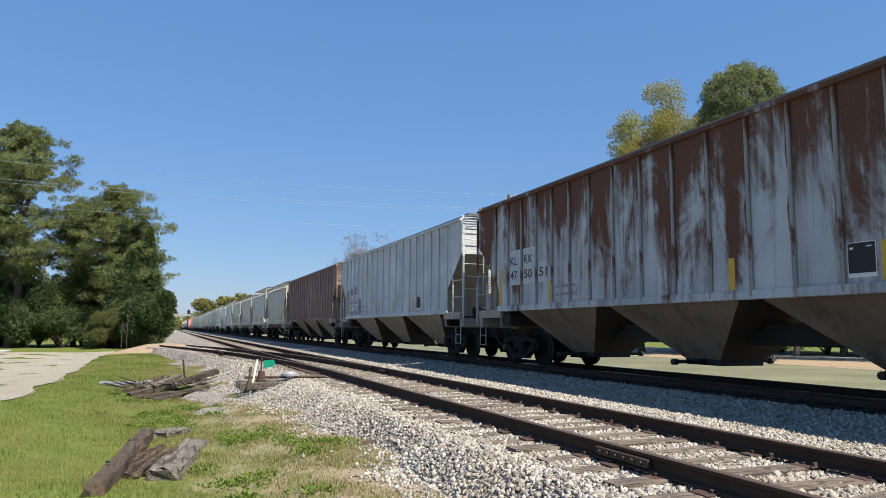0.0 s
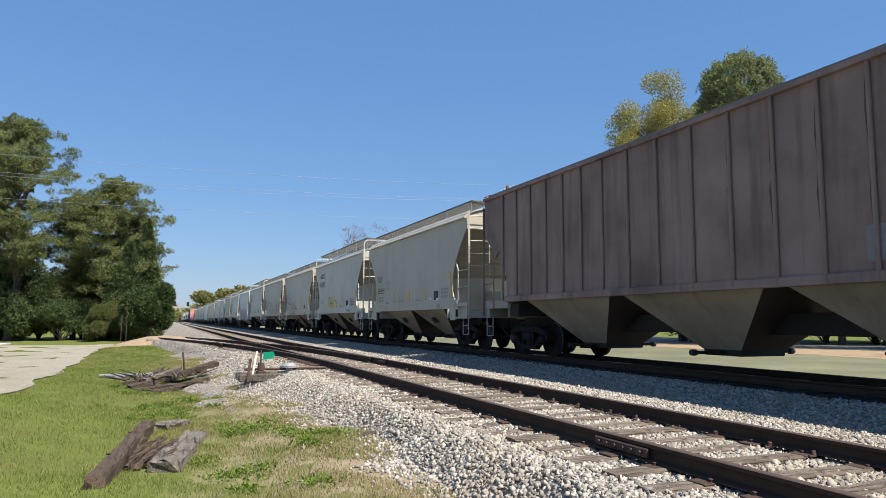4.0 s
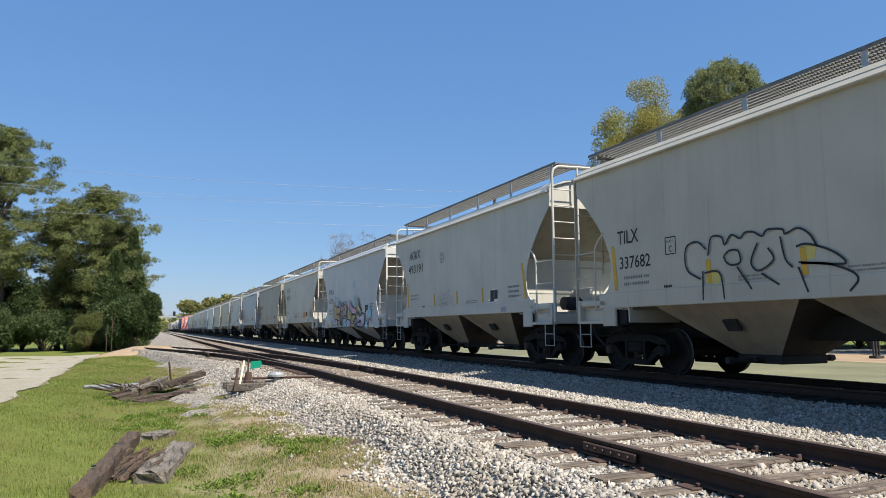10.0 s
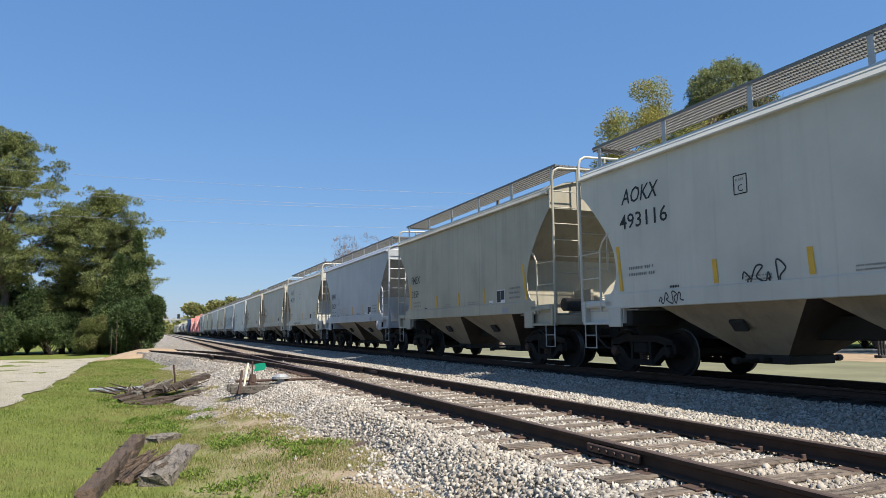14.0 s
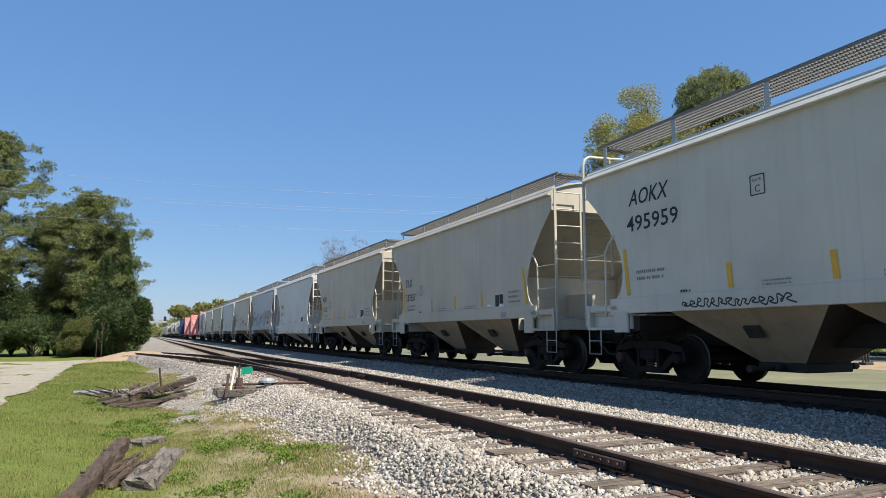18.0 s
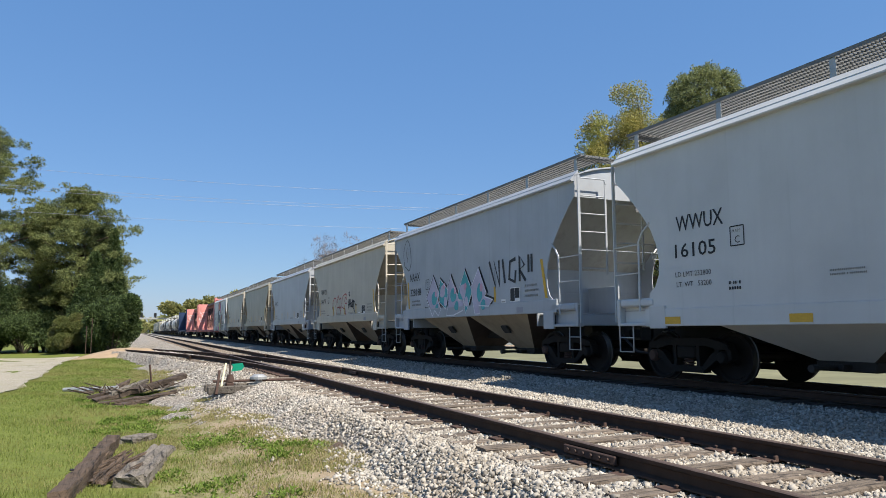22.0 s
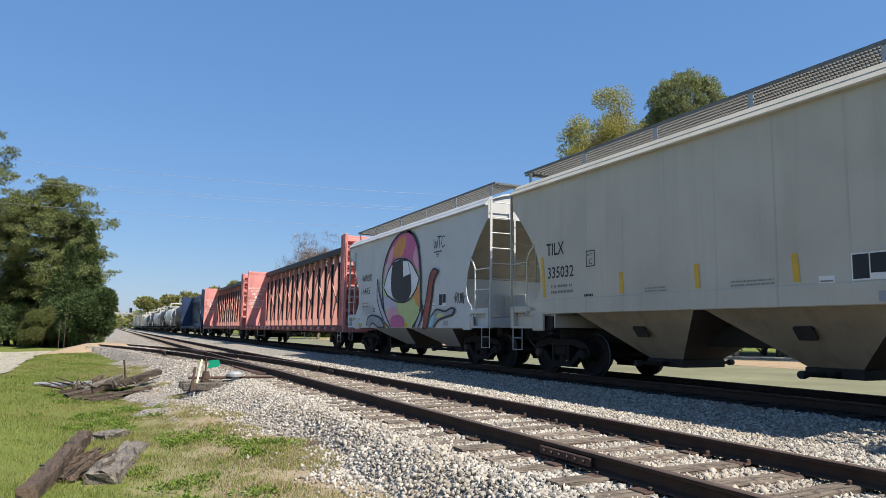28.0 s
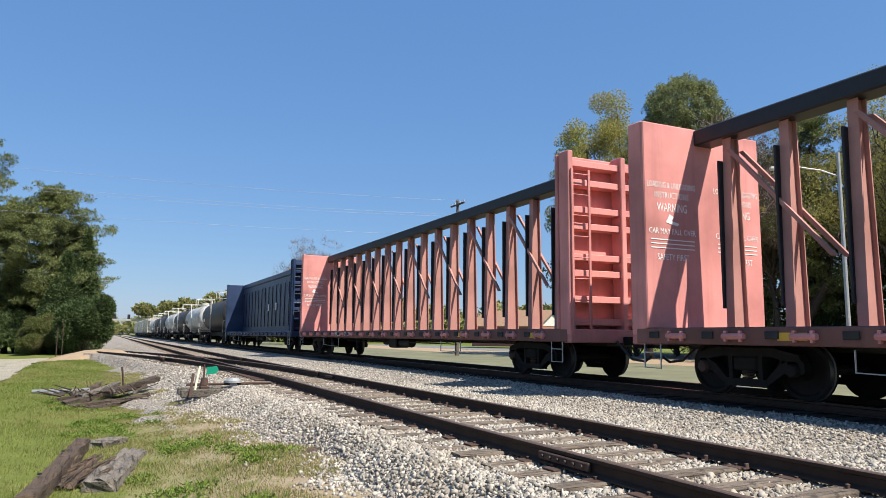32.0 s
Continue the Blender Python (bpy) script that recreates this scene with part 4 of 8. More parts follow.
def stroke(pts, w, closed=False):
    """A flat brush line through points, w wide."""
    f = Form()
    if closed:
        pts = list(pts) + [pts[0]]
    p = [Vector((*q, 0)) for q in pts]
    left, right = [], []
    for i, q in enumerate(p):
        d = (p[min(i + 1, len(p) - 1)] - p[max(i - 1, 0)])
        d = d.normalized() if d.length > 1e-6 else Vector((1, 0, 0))
        nrm = Vector((-d.y, d.x, 0)) * w / 2
        left.append(tuple(q + nrm))
        right.append(tuple(q - nrm))
    n = len(p)
    f.add(left + right, [(i, n + i, n + i + 1, i + 1) for i in range(n - 1)])
    return f


def curve(pts, n=8):
    """A smooth line through points."""
    out = []
    P = [pts[0]] + list(pts) + [pts[-1]]
    for i in range(1, len(P) - 2):
        for k in range(n):
            t = k / n
            a, b, c, d = (Vector(q) for q in P[i - 1 : i + 3])
            q = 0.5 * (2 * b + (c - a) * t + (2 * a - 5 * b + 4 * c - d) * t * t + (3 * b - a - 3 * c + d) * t ** 3)
            out.append((q.x, q.y))
    return out + [tuple(pts[-1])]


def blob(pts, n=6, z=0.0):
    """A flat filled shape inside a closed smooth line."""
    c = curve(list(pts) + [pts[0]], n)[:-1]
    return Form().add([(x, y, z) for x, y in c], [tuple(range(len(c)))])


def scrawl(car, u, z, w, h, half, seed, mat="sp_black", width=0.035, loops=6, label="spray-painted scrawl", out=1.607):
    """A loopy sprayed tag."""
    rnd = random.Random(seed)
    pts = [(0.0, rnd.uniform(0.1, 0.4) * h)]
    s = w / loops
    for k in range(loops):
        x0 = s * k
        hh = h * rnd.uniform(0.5, 1.05)
        pts += [(x0 + rnd.uniform(0.1, 0.35) * s, hh), (x0 + rnd.uniform(0.45, 0.9) * s, hh * rnd.uniform(0.55, 1.0)), (x0 + rnd.uniform(0.1, 0.6) * s, hh * rnd.uniform(0.3, 0.55)), (x0 + rnd.uniform(0.6, 1.25) * s, rnd.uniform(-0.15, 0.2) * h)]
    f = stroke(curve(pts, 6), width)
    return part("graffiti_tag", f, mat, car, label, at=on_side(u, z, half, out))


def corner_ladder(side, tall):
    """Two stiles at a car's corner: a long outer one and a short inner one; tall: pipes that bend over as a hand hold."""
    f = Form()
    if tall:
        f.path([(side * 1.57, 0, 1.1), (side * 1.57, 0, 4.76), (side * 1.52, 0, 4.90), (side * 1.40, 0, 4.97), (side * 0.45, 0, 5.0)], 0.032, 8)
        f.path([(side * 0.84, 0, 2.25), (side * 0.84, 0, 4.98)], 0.028, 8)
    else:
        f.soft_box(min(side * 1.60, side * 1.53), max(side * 1.60, side * 1.53), -0.014, 0.014, 1.1, 4.44, 0.005)
        f.soft_box(min(side * 0.86, side * 0.81), max(side * 0.86, side * 0.81), -0.012, 0.012, 2.2, 4.40, 0.005)
    for z in (2.3, 4.3):
        f.soft_box(min(side * 0.85, side * 0.81), max(side * 0.85, side * 0.81), -0.02, 0.02, z - 0.03, z + 0.03, 0.005)
    return f


def end_furniture(car, half, s, mat, tall):
    """Ladders, hand holds and the grab bar on one end of a hopper."""
    y = s * (half + 0.12)
    for side in (-1, 1):
        lad = part("ladder", shared(f"corner_ladder{side}{tall}", mat, lambda: corner_ladder(side, tall), tall), None, car, at=(0, y, 0))
        rung = shared(f"corner_rung{side}", mat, lambda: Form().tube((side * 1.57, 0, 0), (side * 0.82, 0, 0), 0.015, 0.015, 6))
        for k in range(6):
            part("rung", rung, None, lad, at=(0, 0, 2.33 + 0.41 * k))
        grab = part("grab_ladder", shared(f"grab_bar{side}", mat, lambda: Form().path([(side * 1.6, -1.12, 3.0), (side * 1.615, -0.92, 2.84), (side * 1.615, -0.80, 2.66), (side * 1.615, -0.78, 1.32)], 0.024, 6)), None, car, at=pose(0, y, 0) @ Matrix.Diagonal((1, s, 1, 1)))
        step = shared(f"grab_rung{side}", mat, lambda: Form().tube((side * 1.60, -0.79, 0), (side * 1.58, 0.0, 0), 0.014, 0.014, 6))
        for z in (1.52, 2.06, 2.62):
            part("rung", step, None, grab, at=(0, 0, z))
    part("grab_bar", shared("end_grab_bar", mat, lambda: Form().tube((-0.83, 0, 0), (0.83, 0, 0), 0.015, 0.015, 6)), None, car, at=(0, y, 2.74))


def sill_end(car, s, mat):
    """The open ends of the side sills: on each side a rounded top rail, a bottom angle, a recessed web and a corner plate."""
    a, b = min(s * 4.85, s * 5.85), max(s * 4.85, s * 5.85)
    for x in (-1, 1):
        lo, hi = (min(x * 1.46, x * 1.62), max(x * 1.46, x * 1.62))
        part("sill_rail", shared(f"sill_rail{s}{x}", mat, lambda: Form().soft_box(lo, hi, a, b, 1.40, 1.56, 0.035)), None, car)
        part("sill_angle", shared(f"sill_angle{s}{x}", mat, lambda: Form().soft_box(lo, hi, a, b, 1.03, 1.09, 0.012)), None, car)
        part("sill_web", shared(f"sill_web{s}{x}", mat, lambda: Form().soft_box(min(x * 1.462, x * 1.49), max(x * 1.462, x * 1.49), a, b, 1.09, 1.40, 0.005)), None, car)
        part("corner_plate", shared(f"corner_plate{s}{x}", mat, lambda: Form().soft_box(lo, hi, s * 5.90 - 0.05, s * 5.90 + 0.05, 1.03, 1.56, 0.012)), None, car)
    part("end_sill", shared(f"end_sill{s}", mat, lambda: Form().soft_box(-1.45, 1.45, s * 5.85 - 0.06, s * 5.85 + 0.06, 1.05, 1.30, 0.012)), None, car)


def hopper(spec):
    """A two-bay covered hopper car."""
    half, mat = 5.9, spec["mat"]
    flow = spec.get("flow", False)          # a deeper, smooth-sided body
    aok = spec.get("raised", False)         # a running board carried higher on posts
    z_bot = 1.02 if flow else 1.36
    zt = 4.47
    zb = 5.12 if aok else 4.98 if flow or mat == "h_blue" else 4.93
    xb, wb = 0.915, 0.78                    # the running boards lie well in from the eaves
    wy = 4.52 if aok else 4.15              # the upright plate under the slope sheet
    car = thing("hopper_car", label=spec["label"], category="hopper car", group="hopper cars of the train")
    cut = end_profile(half, zt)
    for s in (-1, 1):
        part("side_sheet", shared(f"side_sheet{z_bot}{s}", mat, lambda: bowed(side_form(half, zt, z_bot + 0.3, cut), 1.58, 0.02, s)), None, car)
        sill = shared(f"side_sill{z_bot}{s}", mat, lambda: Form().soft_box(s * 1.62 if s < 0 else 1.56, -1.56 if s < 0 else 1.62, -half + 0.80, half - 0.80, z_bot, z_bot + 0.32, 0.012))
        part("side_sill", sill, None, car)
        part("eave", shared(f"eave{s}", mat, lambda: Form().slab([(s * 1.57, 4.31), (s * 1.69, 4.325), (s * 1.695, 4.35), (s * 1.48, 4.585), (s * 1.46, 4.48)], -half, 2 * half, "y")), None, car, "bright sunlit eave lip")
        part("end_wall", shared(f"end_wall{s}", mat, lambda: Form().slab([(-1.58, 3.96), (1.58, 3.96), (1.58, 4.46), (1.1, 4.66), (0.55, 4.75), (0, 4.77), (-0.55, 4.75), (-1.1, 4.66), (-1.58, 4.46)], s * (half - 0.06), 0.03, "y")), None, car)
        part("end_sheet", shared(f"end_sheet{s}", "end_grey" if mat == "h_blue" else "end_shade_grime", lambda: end_sheet(half, s)), None, car, "shaded dusty curved end sheet")
        part("bolster_web", shared(f"bolster_web{s}{wy}", mat, lambda: Form().soft_box(-1.57, 1.57, s * wy - 0.02, s * wy + 0.02, 1.05, 3.97 - 0.9 * (half - 0.05 - wy) + 0.02, 0.01).soft_box(-0.05, 0.05, min(s * wy, s * 5.3), max(s * wy, s * 5.3), 1.33, 2.0, 0.01).soft_box(-1.5, 1.5, s * (wy + 0.025) - 0.008, s * (wy + 0.025) + 0.008, 1.86, 1.90, 0.003)), None, car, "upright end plate under the slope sheet")
        sill_end(car, s, mat)
        part("platform", shared(f"platform{s}", "galv", lambda: Form().box(-1.5, 1.5, min(s * 4.1, s * 5.85), max(s * 4.1, s * 5.85), 1.315, 1.34)), None, car)
        end_furniture(car, half, s, mat, aok)
        for x in (-1.56, 1.56):
            part("stirrup_step", shared("stirrup_step", "galv", stirrup), None, car, at=(x, s * (half - 0.16), 0))
        part("jacking_pad", shared("jacking_pad", mat, lambda: Form().soft_box(-0.03, 0.03, -0.22, 0.22, 0.98, 1.40, 0.01)), None, car, at=(-1.60, s * 4.75, 0))
        part("crossover_board", shared("crossover_board", "mesh_grate", lambda: grating(0.42, 2.5, 0.05, 25)), None, car, at=(0, s * (half - 0.24), zb - 0.04))
        coupler(car, s * 5.75, s)
    part("roof", shared("roof", mat, lambda: arch_roof(half, 1.6, 4.46, 0.31), True), None, car, "sunlit arched roof")
    for s in (-1, 1):
        part("running_board", shared("running_board", "mesh_grate", lambda: grating(2 * half - 0.2, wb, 0.06, 7)), None, car, "open grating running board", at=(s * xb, 0, zb))
        part("board_edge", shared("board_edge", "mesh_grate", lambda: Form().box(-0.01, 0.01, -half + 0.1, half - 0.1, -0.03, 0.03)), None, car, at=(s * (xb + 0.40), 0, zb))
        n = 6
        for i in range(n):
            y = -half + 0.35 + (2 * half - 0.7) * i / (n - 1)
            post = shared(f"board_post{zb}", "galv", lambda: Form().soft_box(-0.012, 0.012, -0.055, 0.055, 4.44, zb, 0.005))
            part("board_post", post, None, car, at=(s * (xb + 0.38), y, 0))
    for i in range(4):
        part("hatch_cover", shared("hatch_cover", mat, lambda: Form().soft_box(-0.42, 0.42, -1.25, 1.25, 4.72, 4.87, 0.03)), None, car, at=(0, -4.05 + 2.7 * i, 0))
    # underneath
    for y in (-1.8, 1.8):
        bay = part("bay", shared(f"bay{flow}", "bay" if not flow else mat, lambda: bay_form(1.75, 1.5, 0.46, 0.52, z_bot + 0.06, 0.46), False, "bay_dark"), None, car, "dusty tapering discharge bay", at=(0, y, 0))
        part("outlet_gate", shared("outlet_gate", "grime", gate_form), None, bay)
        part("vibrator_bracket", shared("vibrator_bracket", "grime", lambda: Form().soft_box(-0.03, 0.03, -0.16, 0.16, -0.12, 0.12, 0.01)), None, bay, at=pose(-1.14, 0, 0.98, 0, -38, 0))
    part("centre_sill", shared("centre_sill", "grime", lambda: Form().soft_box(-0.28, 0.28, -half + 0.1, half - 0.1, 0.72, 1.12, 0.02)), None, car)
    for s in (-1, 1):
        part("body_bolster", shared("body_bolster", "grime", lambda: Form().soft_box(-1.5, 1.5, -0.28, 0.28, 1.0, 1.35, 0.03)), None, car, at=(0, s * 4.62, 0))
    part("air_reservoir", shared("air_reservoir", mat, lambda: Form().ring([(0.05, -0.45), (0.19, -0.40), (0.21, -0.3), (0.21, 0.3), (0.19, 0.40), (0.05, 0.45)], 16), True), None, car, "rounded brake air reservoir", at=(0.55, -5.2, 1.62 if aok else 0.98))
    part("brake_cylinder", shared("brake_cylinder", "grime", brake_can, True), None, car, at=(-0.5, -5.15, 1.58 if aok else 0.95))
    part("brake_wheel", shared("brake_wheel", "galv", lambda: Form().ring([(0.27, -0.015), (0.29, 0.0), (0.27, 0.015), (0.25, 0.0)], 20, None, False).soft_box(-0.01, 0.01, -0.27, 0.27, -0.015, 0.015, 0.004).soft_box(-0.01, 0.01, -0.015, 0.015, -0.27, 0.27, 0.004)), None, car, at=pose(0.75, -6.0, 2.6, 0, 0, 90))
    part("end_screen", shared("end_screen", "mesh_grate", lambda: lattice(0.55, 0.85)), None, car, "perforated end step plate", at=(0.35, -half - 0.05, 4.55))
    sets = truck(car, 4.62) + truck(car, -4.62)
    return car, sets


def lattice(w, h):
    """A plate pierced in a diamond net, built of crossing bars."""
    f = Form().box(-w / 2, w / 2, -0.01, 0.01, -h, -h + 0.05).box(-w / 2, w / 2, -0.01, 0.01, -0.05, 0).box(-w / 2, -w / 2 + 0.05, -0.01, 0.01, -h, 0).box(w / 2 - 0.05, w / 2, -0.01, 0.01, -h, 0)
    n = 9
    for i in range(-n, n):
        for s in (-1, 1):
            a = i * 0.1
            x0, z0 = -w / 2, a
            x1, z1 = w / 2, a + s * w
            pts = [(x0 + (x1 - x0) * k / 20, z0 + (z1 - z0) * k / 20) for k in range(21)]
            pts = [p for p in pts if -h < p[1] < 0]
            if len(pts) > 1:
                f.tube((pts[0][0], 0, pts[0][1]), (pts[-1][0], 0, pts[-1][1]), 0.014, 0.014, 4)
    return f


def hopper_marks(car, spec):
    """Lettering, plates and reflectors on the side that faces the camera."""
    h = 5.9
    seed = spec["seed"]
    hi = 0.85 if spec.get("raised") and spec["mark"][0] == "AOKX" else 0.0
    if "mark" in spec:
        a, n = spec["mark"]
        wide = 1.2 if hi else 0.28 * len(a) if a == "WWUX" else 0.68 if a == "TILX" else 0.92
        du, dz = spec.get("shift", (0, 0))
        mark(car, a, (1.50 if a != "WWUX" else 1.60) + du, dz + (2.68 if a != "WWUX" else 2.80) + hi, 0.40 if not hi else 0.46, h, shear=0.25 if hi else 0, width=wide)
        if n:
            mark(car, n, (1.55 if not hi else 1.42) + du, dz + (2.16 if a != "WWUX" else 2.32) + hi, 0.36 if not hi else 0.44, h, width=(1.5 if hi else 0.98 if len(n) > 4 else 0.7))
    if "plate" in spec:
        f = Form()
        for q in (((0, 0), (0.28, 0)), ((0.28, 0), (0.28, 0.32)), ((0.28, 0.32), (0, 0.32)), ((0, 0.32), (0, 0))):
            f.add(*(lambda s: (s.v, s.f))(stroke(q, 0.02)))
        b = part("plate_box", f, "ink", car, at=on_side(2.98 if not hi else 4.62, 2.33 + hi, h))
        part("plate_letter", lettering("C", 0.17, "ink"), None, b, at=(0.08, 0.04, 0))
        part("plate_word", lettering("PLATE", 0.065, "ink"), None, b, at=(0.035, 0.22, 0))
    if "limit" in spec:
        mark(car, "LD LMT " + spec["limit"][0], 1.66, 1.90, 0.13, h, name="stencil", width=0.86)
        mark(car, "LT  WT   " + spec["limit"][1], 1.68, 1.72, 0.13, h, name="stencil", width=0.84)
    else:
        bars(car, 1.68, 2.0 if not hi else 2.2, h, 2, "faint", 0.8, 0.06, 0.13, seed=seed)
    # consolidated stencil: a dark card with a white frame
    u = spec.get("card", 8.45 if hi else 8.79)
    c = panel(car, u, 1.69, 0.50, 0.37, h, "white", "stencil_card", "black stencil card with a white border")
    part("card_face", Form().box(0.02, 0.245, 0.02, 0.35, 0.003, 0.006).box(0.265, 0.48, 0.09, 0.35, 0.003, 0.006), "ink", c)
    mk = spec.get("yellow", (1.36, 4.05, 6.0, 7.9, 10.5))
    for k, u in enumerate(mk):
        end = u > 10 or u < 1.6
        panel(car, u, 1.72 if not spec.get("flow") else 1.06, 0.11 if not spec.get("flow") else 0.4, (0.95 if end else 0.42) if not spec.get("flow") else 0.13, h, "yellow", "reflector", "yellow reflector strip", out=1.605 if not spec.get("flow") else 1.624, lean=0 if spec.get("flow") else (-0.2 if u > 10 else -0.1 if end else -0.03))
    bars(car, 4.75, 1.80, h, 2, "faint", 0.55, 0.028, 0.06, seed=seed + 1)
    bars(car, 6.75, 1.80, h, 2, "faint", 0.8, 0.028, 0.06, seed=seed + 2)
    tag = panel(car, 8.30, 1.66, 0.24, 0.12, h, "white", "tag_plate", "small white tag plate")
    part("card_line", Form().box(0.02, 0.22, 0.035, 0.06, 0.003, 0.005), "faint", tag)
    if seed != 23:
        bars(car, 9.55, 2.10, h, 3, "faint", 0.62, 0.055, 0.13, seed=seed + 4)
    panel(car, 9.15, 1.40 if not spec.get("flow") else 1.10, 0.32, 0.14, h, "sp_grey", "tag_plate", out=1.624)
    bars(car, 2.9, 1.75, h, 2, "ink", 0.25, 0.05, 0.09, seed=seed + 5)


def ribbed(spec):
    """An older three-bay covered hopper with outside posts."""
    half, mat = 8.67, spec["mat"]
    zt, zb = 4.68, 1.56
    car = thing("ribbed_hopper_car", label=spec["label"], category="hopper car", group="hopper cars of the train")
    left = [(half, zt), (half, 3.55), (half - 1.45, 2.2), (half - 1.5, zb)]
    poly = left + [(-y, z) for y, z in left[::-1]]
    for s in (-1, 1):
        part("side_sheet", shared(f"k_side{s}", mat, lambda: bowed(poly, 1.56, 0.02, s)), None, car)
        gaps = (0.50, 1.46, 2.40, 3.27, 4.10, 4.92, 5.75, 6.56, 7.40)     # the posts stand closer towards the ends
        for i, y in enumerate([-g for g in gaps[::-1]] + list(gaps)):
            rib = shared(f"rib{s}", {"k_rust": "k_rib", "k_grey": "k_rib_pale"}.get(mat, mat), lambda: Form().soft_box(min(s * 1.575, s * 1.64), max(s * 1.575, s * 1.64), -0.036, 0.036, zb - 0.02, zt - 0.06, 0.02))
            part("rib", rib, None, car, at=(0, y, 0))
            if mat in ("k_grey", "k_rust", "k_brown"):
                stain = shared(f"rib_stain{s}{i % 4}", "bay_dark", lambda: Form().slab([(0.036, zb + 0.1), (0.062, zb + 0.1), (0.052, 2.1), (0.085 + 0.02 * (i % 3), 2.7 + 0.2 * (i % 4)), (0.056, 3.3), (0.095, 3.9 - 0.15 * (i % 3)), (0.06, zt - 0.1), (0.036, zt - 0.1)], 1.579 if s > 0 else -1.5825, 0.0035, "x"))
                part("rust_streak", stain, None, car, at=(0, y, 0))
        part("side_sill", shared(f"k_sill{s}", mat, lambda: Form().soft_box(min(s * 1.54, s * 1.63), max(s * 1.54, s * 1.63), -half + 1.4, half - 1.4, zb - 0.06, zb + 0.10, 0.012)), None, car)
        part("roof_edge", shared(f"k_eave{s}", mat, lambda: Form().slab([(s * 1.54, zt - 0.08), (s * 1.65, zt - 0.06), (s * 1.65, zt + 0.02), (s * 1.54, zt + 0.05)], -half, 2 * half, "y")), None, car)
        part("end_wall", shared(f"k_end{s}", mat, lambda: Form().box(-1.56, 1.56, s * (half - 0.03) - 0.015, s * (half - 0.03) + 0.015, 3.5, zt + 0.12)), None, car)
        slope = shared(f"k_slope{s}", "end_shade_grime", lambda: Form().add([(-1.55, s * (half - 0.04), 3.52), (1.55, s * (half - 0.04), 3.52), (1.55, s * 5.9, 1.6), (-1.55, s * 5.9, 1.6), (-1.55, s * (half - 0.1), 3.46), (1.55, s * (half - 0.1), 3.46), (1.55, s * 5.84, 1.56), (-1.55, s * 5.84, 1.56)], [(0, 1, 2, 3), (7, 6, 5, 4), (0, 4, 5, 1), (1, 5, 6, 2), (2, 6, 7, 3), (3, 7, 4, 0)]))
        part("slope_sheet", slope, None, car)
        part("end_sill", shared(f"k_endsill{s}", "end_shade_grime", lambda: Form().soft_box(-1.55, 1.55, s * 8.55 - 0.1, s * 8.55 + 0.1, 1.05, 1.35, 0.015).soft_box(-1.6, -1.45, min(s * 7.1, s * 8.6), max(s * 7.1, s * 8.6), 1.32, 1.56, 0.015).soft_box(1.45, 1.6, min(s * 7.1, s * 8.6), max(s * 7.1, s * 8.6), 1.32, 1.56, 0.015)), None, car)
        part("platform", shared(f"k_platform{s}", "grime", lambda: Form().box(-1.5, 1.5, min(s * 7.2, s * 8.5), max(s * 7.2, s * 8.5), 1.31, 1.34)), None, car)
        part("end_plate", shared(f"k_web{s}", "end_shade_grime", lambda: Form().soft_box(-1.55, 1.55, s * 7.17 - 0.02, s * 7.17 + 0.02, 1.05, 2.52, 0.01)), None, car)
        for x in (-0.42, 0.42):
            part("end_post", shared("k_end_post", mat, lambda: Form().soft_box(-0.05, 0.05, -0.04, 0.04, 1.3, 3.7, 0.01)), None, car, at=(x, s * 8.35, 0))
        end_furniture(car, half, s, mat, False)
        for x in (-1.56, 1.56):
            part("stirrup_step", shared("stirrup_step", "galv", stirrup), None, car, at=(x, s * (half - 0.3), 0))
        coupler(car, s * 8.52, s)
        part("running_board", shared("k_board", "mesh_grate", lambda: grating(2 * half - 0.3, 0.5)), None, car, at=(s * 1.25, 0, 4.78))
        for i in range(11):
            part("board_post", shared("k_board_post", mat, lambda: Form().soft_box(-0.02, 0.02, -0.03, 0.03, 4.6, 4.78, 0.004)), None, car, at=(s * 1.48, -half + 0.4 + (2 * half - 0.8) * i / 10, 0))
        part("crossover_board", shared("k_cross", "mesh_grate", lambda: grating(0.45, 2.9)), None, car, at=(0, s * (half + 0.1), 4.82))
    part("roof", shared("k_roof", mat, lambda: arch_roof(half, 1.6, zt, 0.10)), None, car)
    for i in range(5):
        part("hatch_cover", shared("k_hatch", mat, lambda: Form().soft_box(-0.4, 0.4, -1.4, 1.4, 4.70, 4.86, 0.03)), None, car, at=(0, -6.3 + 3.15 * i, 0))
    for y in (-4.35, 0.0, 4.35):
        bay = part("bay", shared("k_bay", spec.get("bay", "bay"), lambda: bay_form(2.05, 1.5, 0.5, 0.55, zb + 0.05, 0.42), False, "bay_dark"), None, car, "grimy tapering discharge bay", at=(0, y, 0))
        part("outlet_gate", shared("outlet_gate", "grime", gate_form), None, bay)
    part("centre_sill", shared("k_sillc", "grime", lambda: Form().soft_box(-0.28, 0.28, -half + 0.1, half - 0.1, 0.72, 1.12, 0.02)), None, car)
    for s in (-1, 1):
        part("body_bolster", shared("body_bolster", "grime", lambda: Form().soft_box(-1.5, 1.5, -0.28, 0.28, 1.0, 1.35, 0.03)), None, car, at=(0, s * 6.95, 0.1))
    part("brake_cylinder", shared("brake_cylinder", "grime", brake_can, True), None, car, at=(-0.5, -7.9, 1.6))
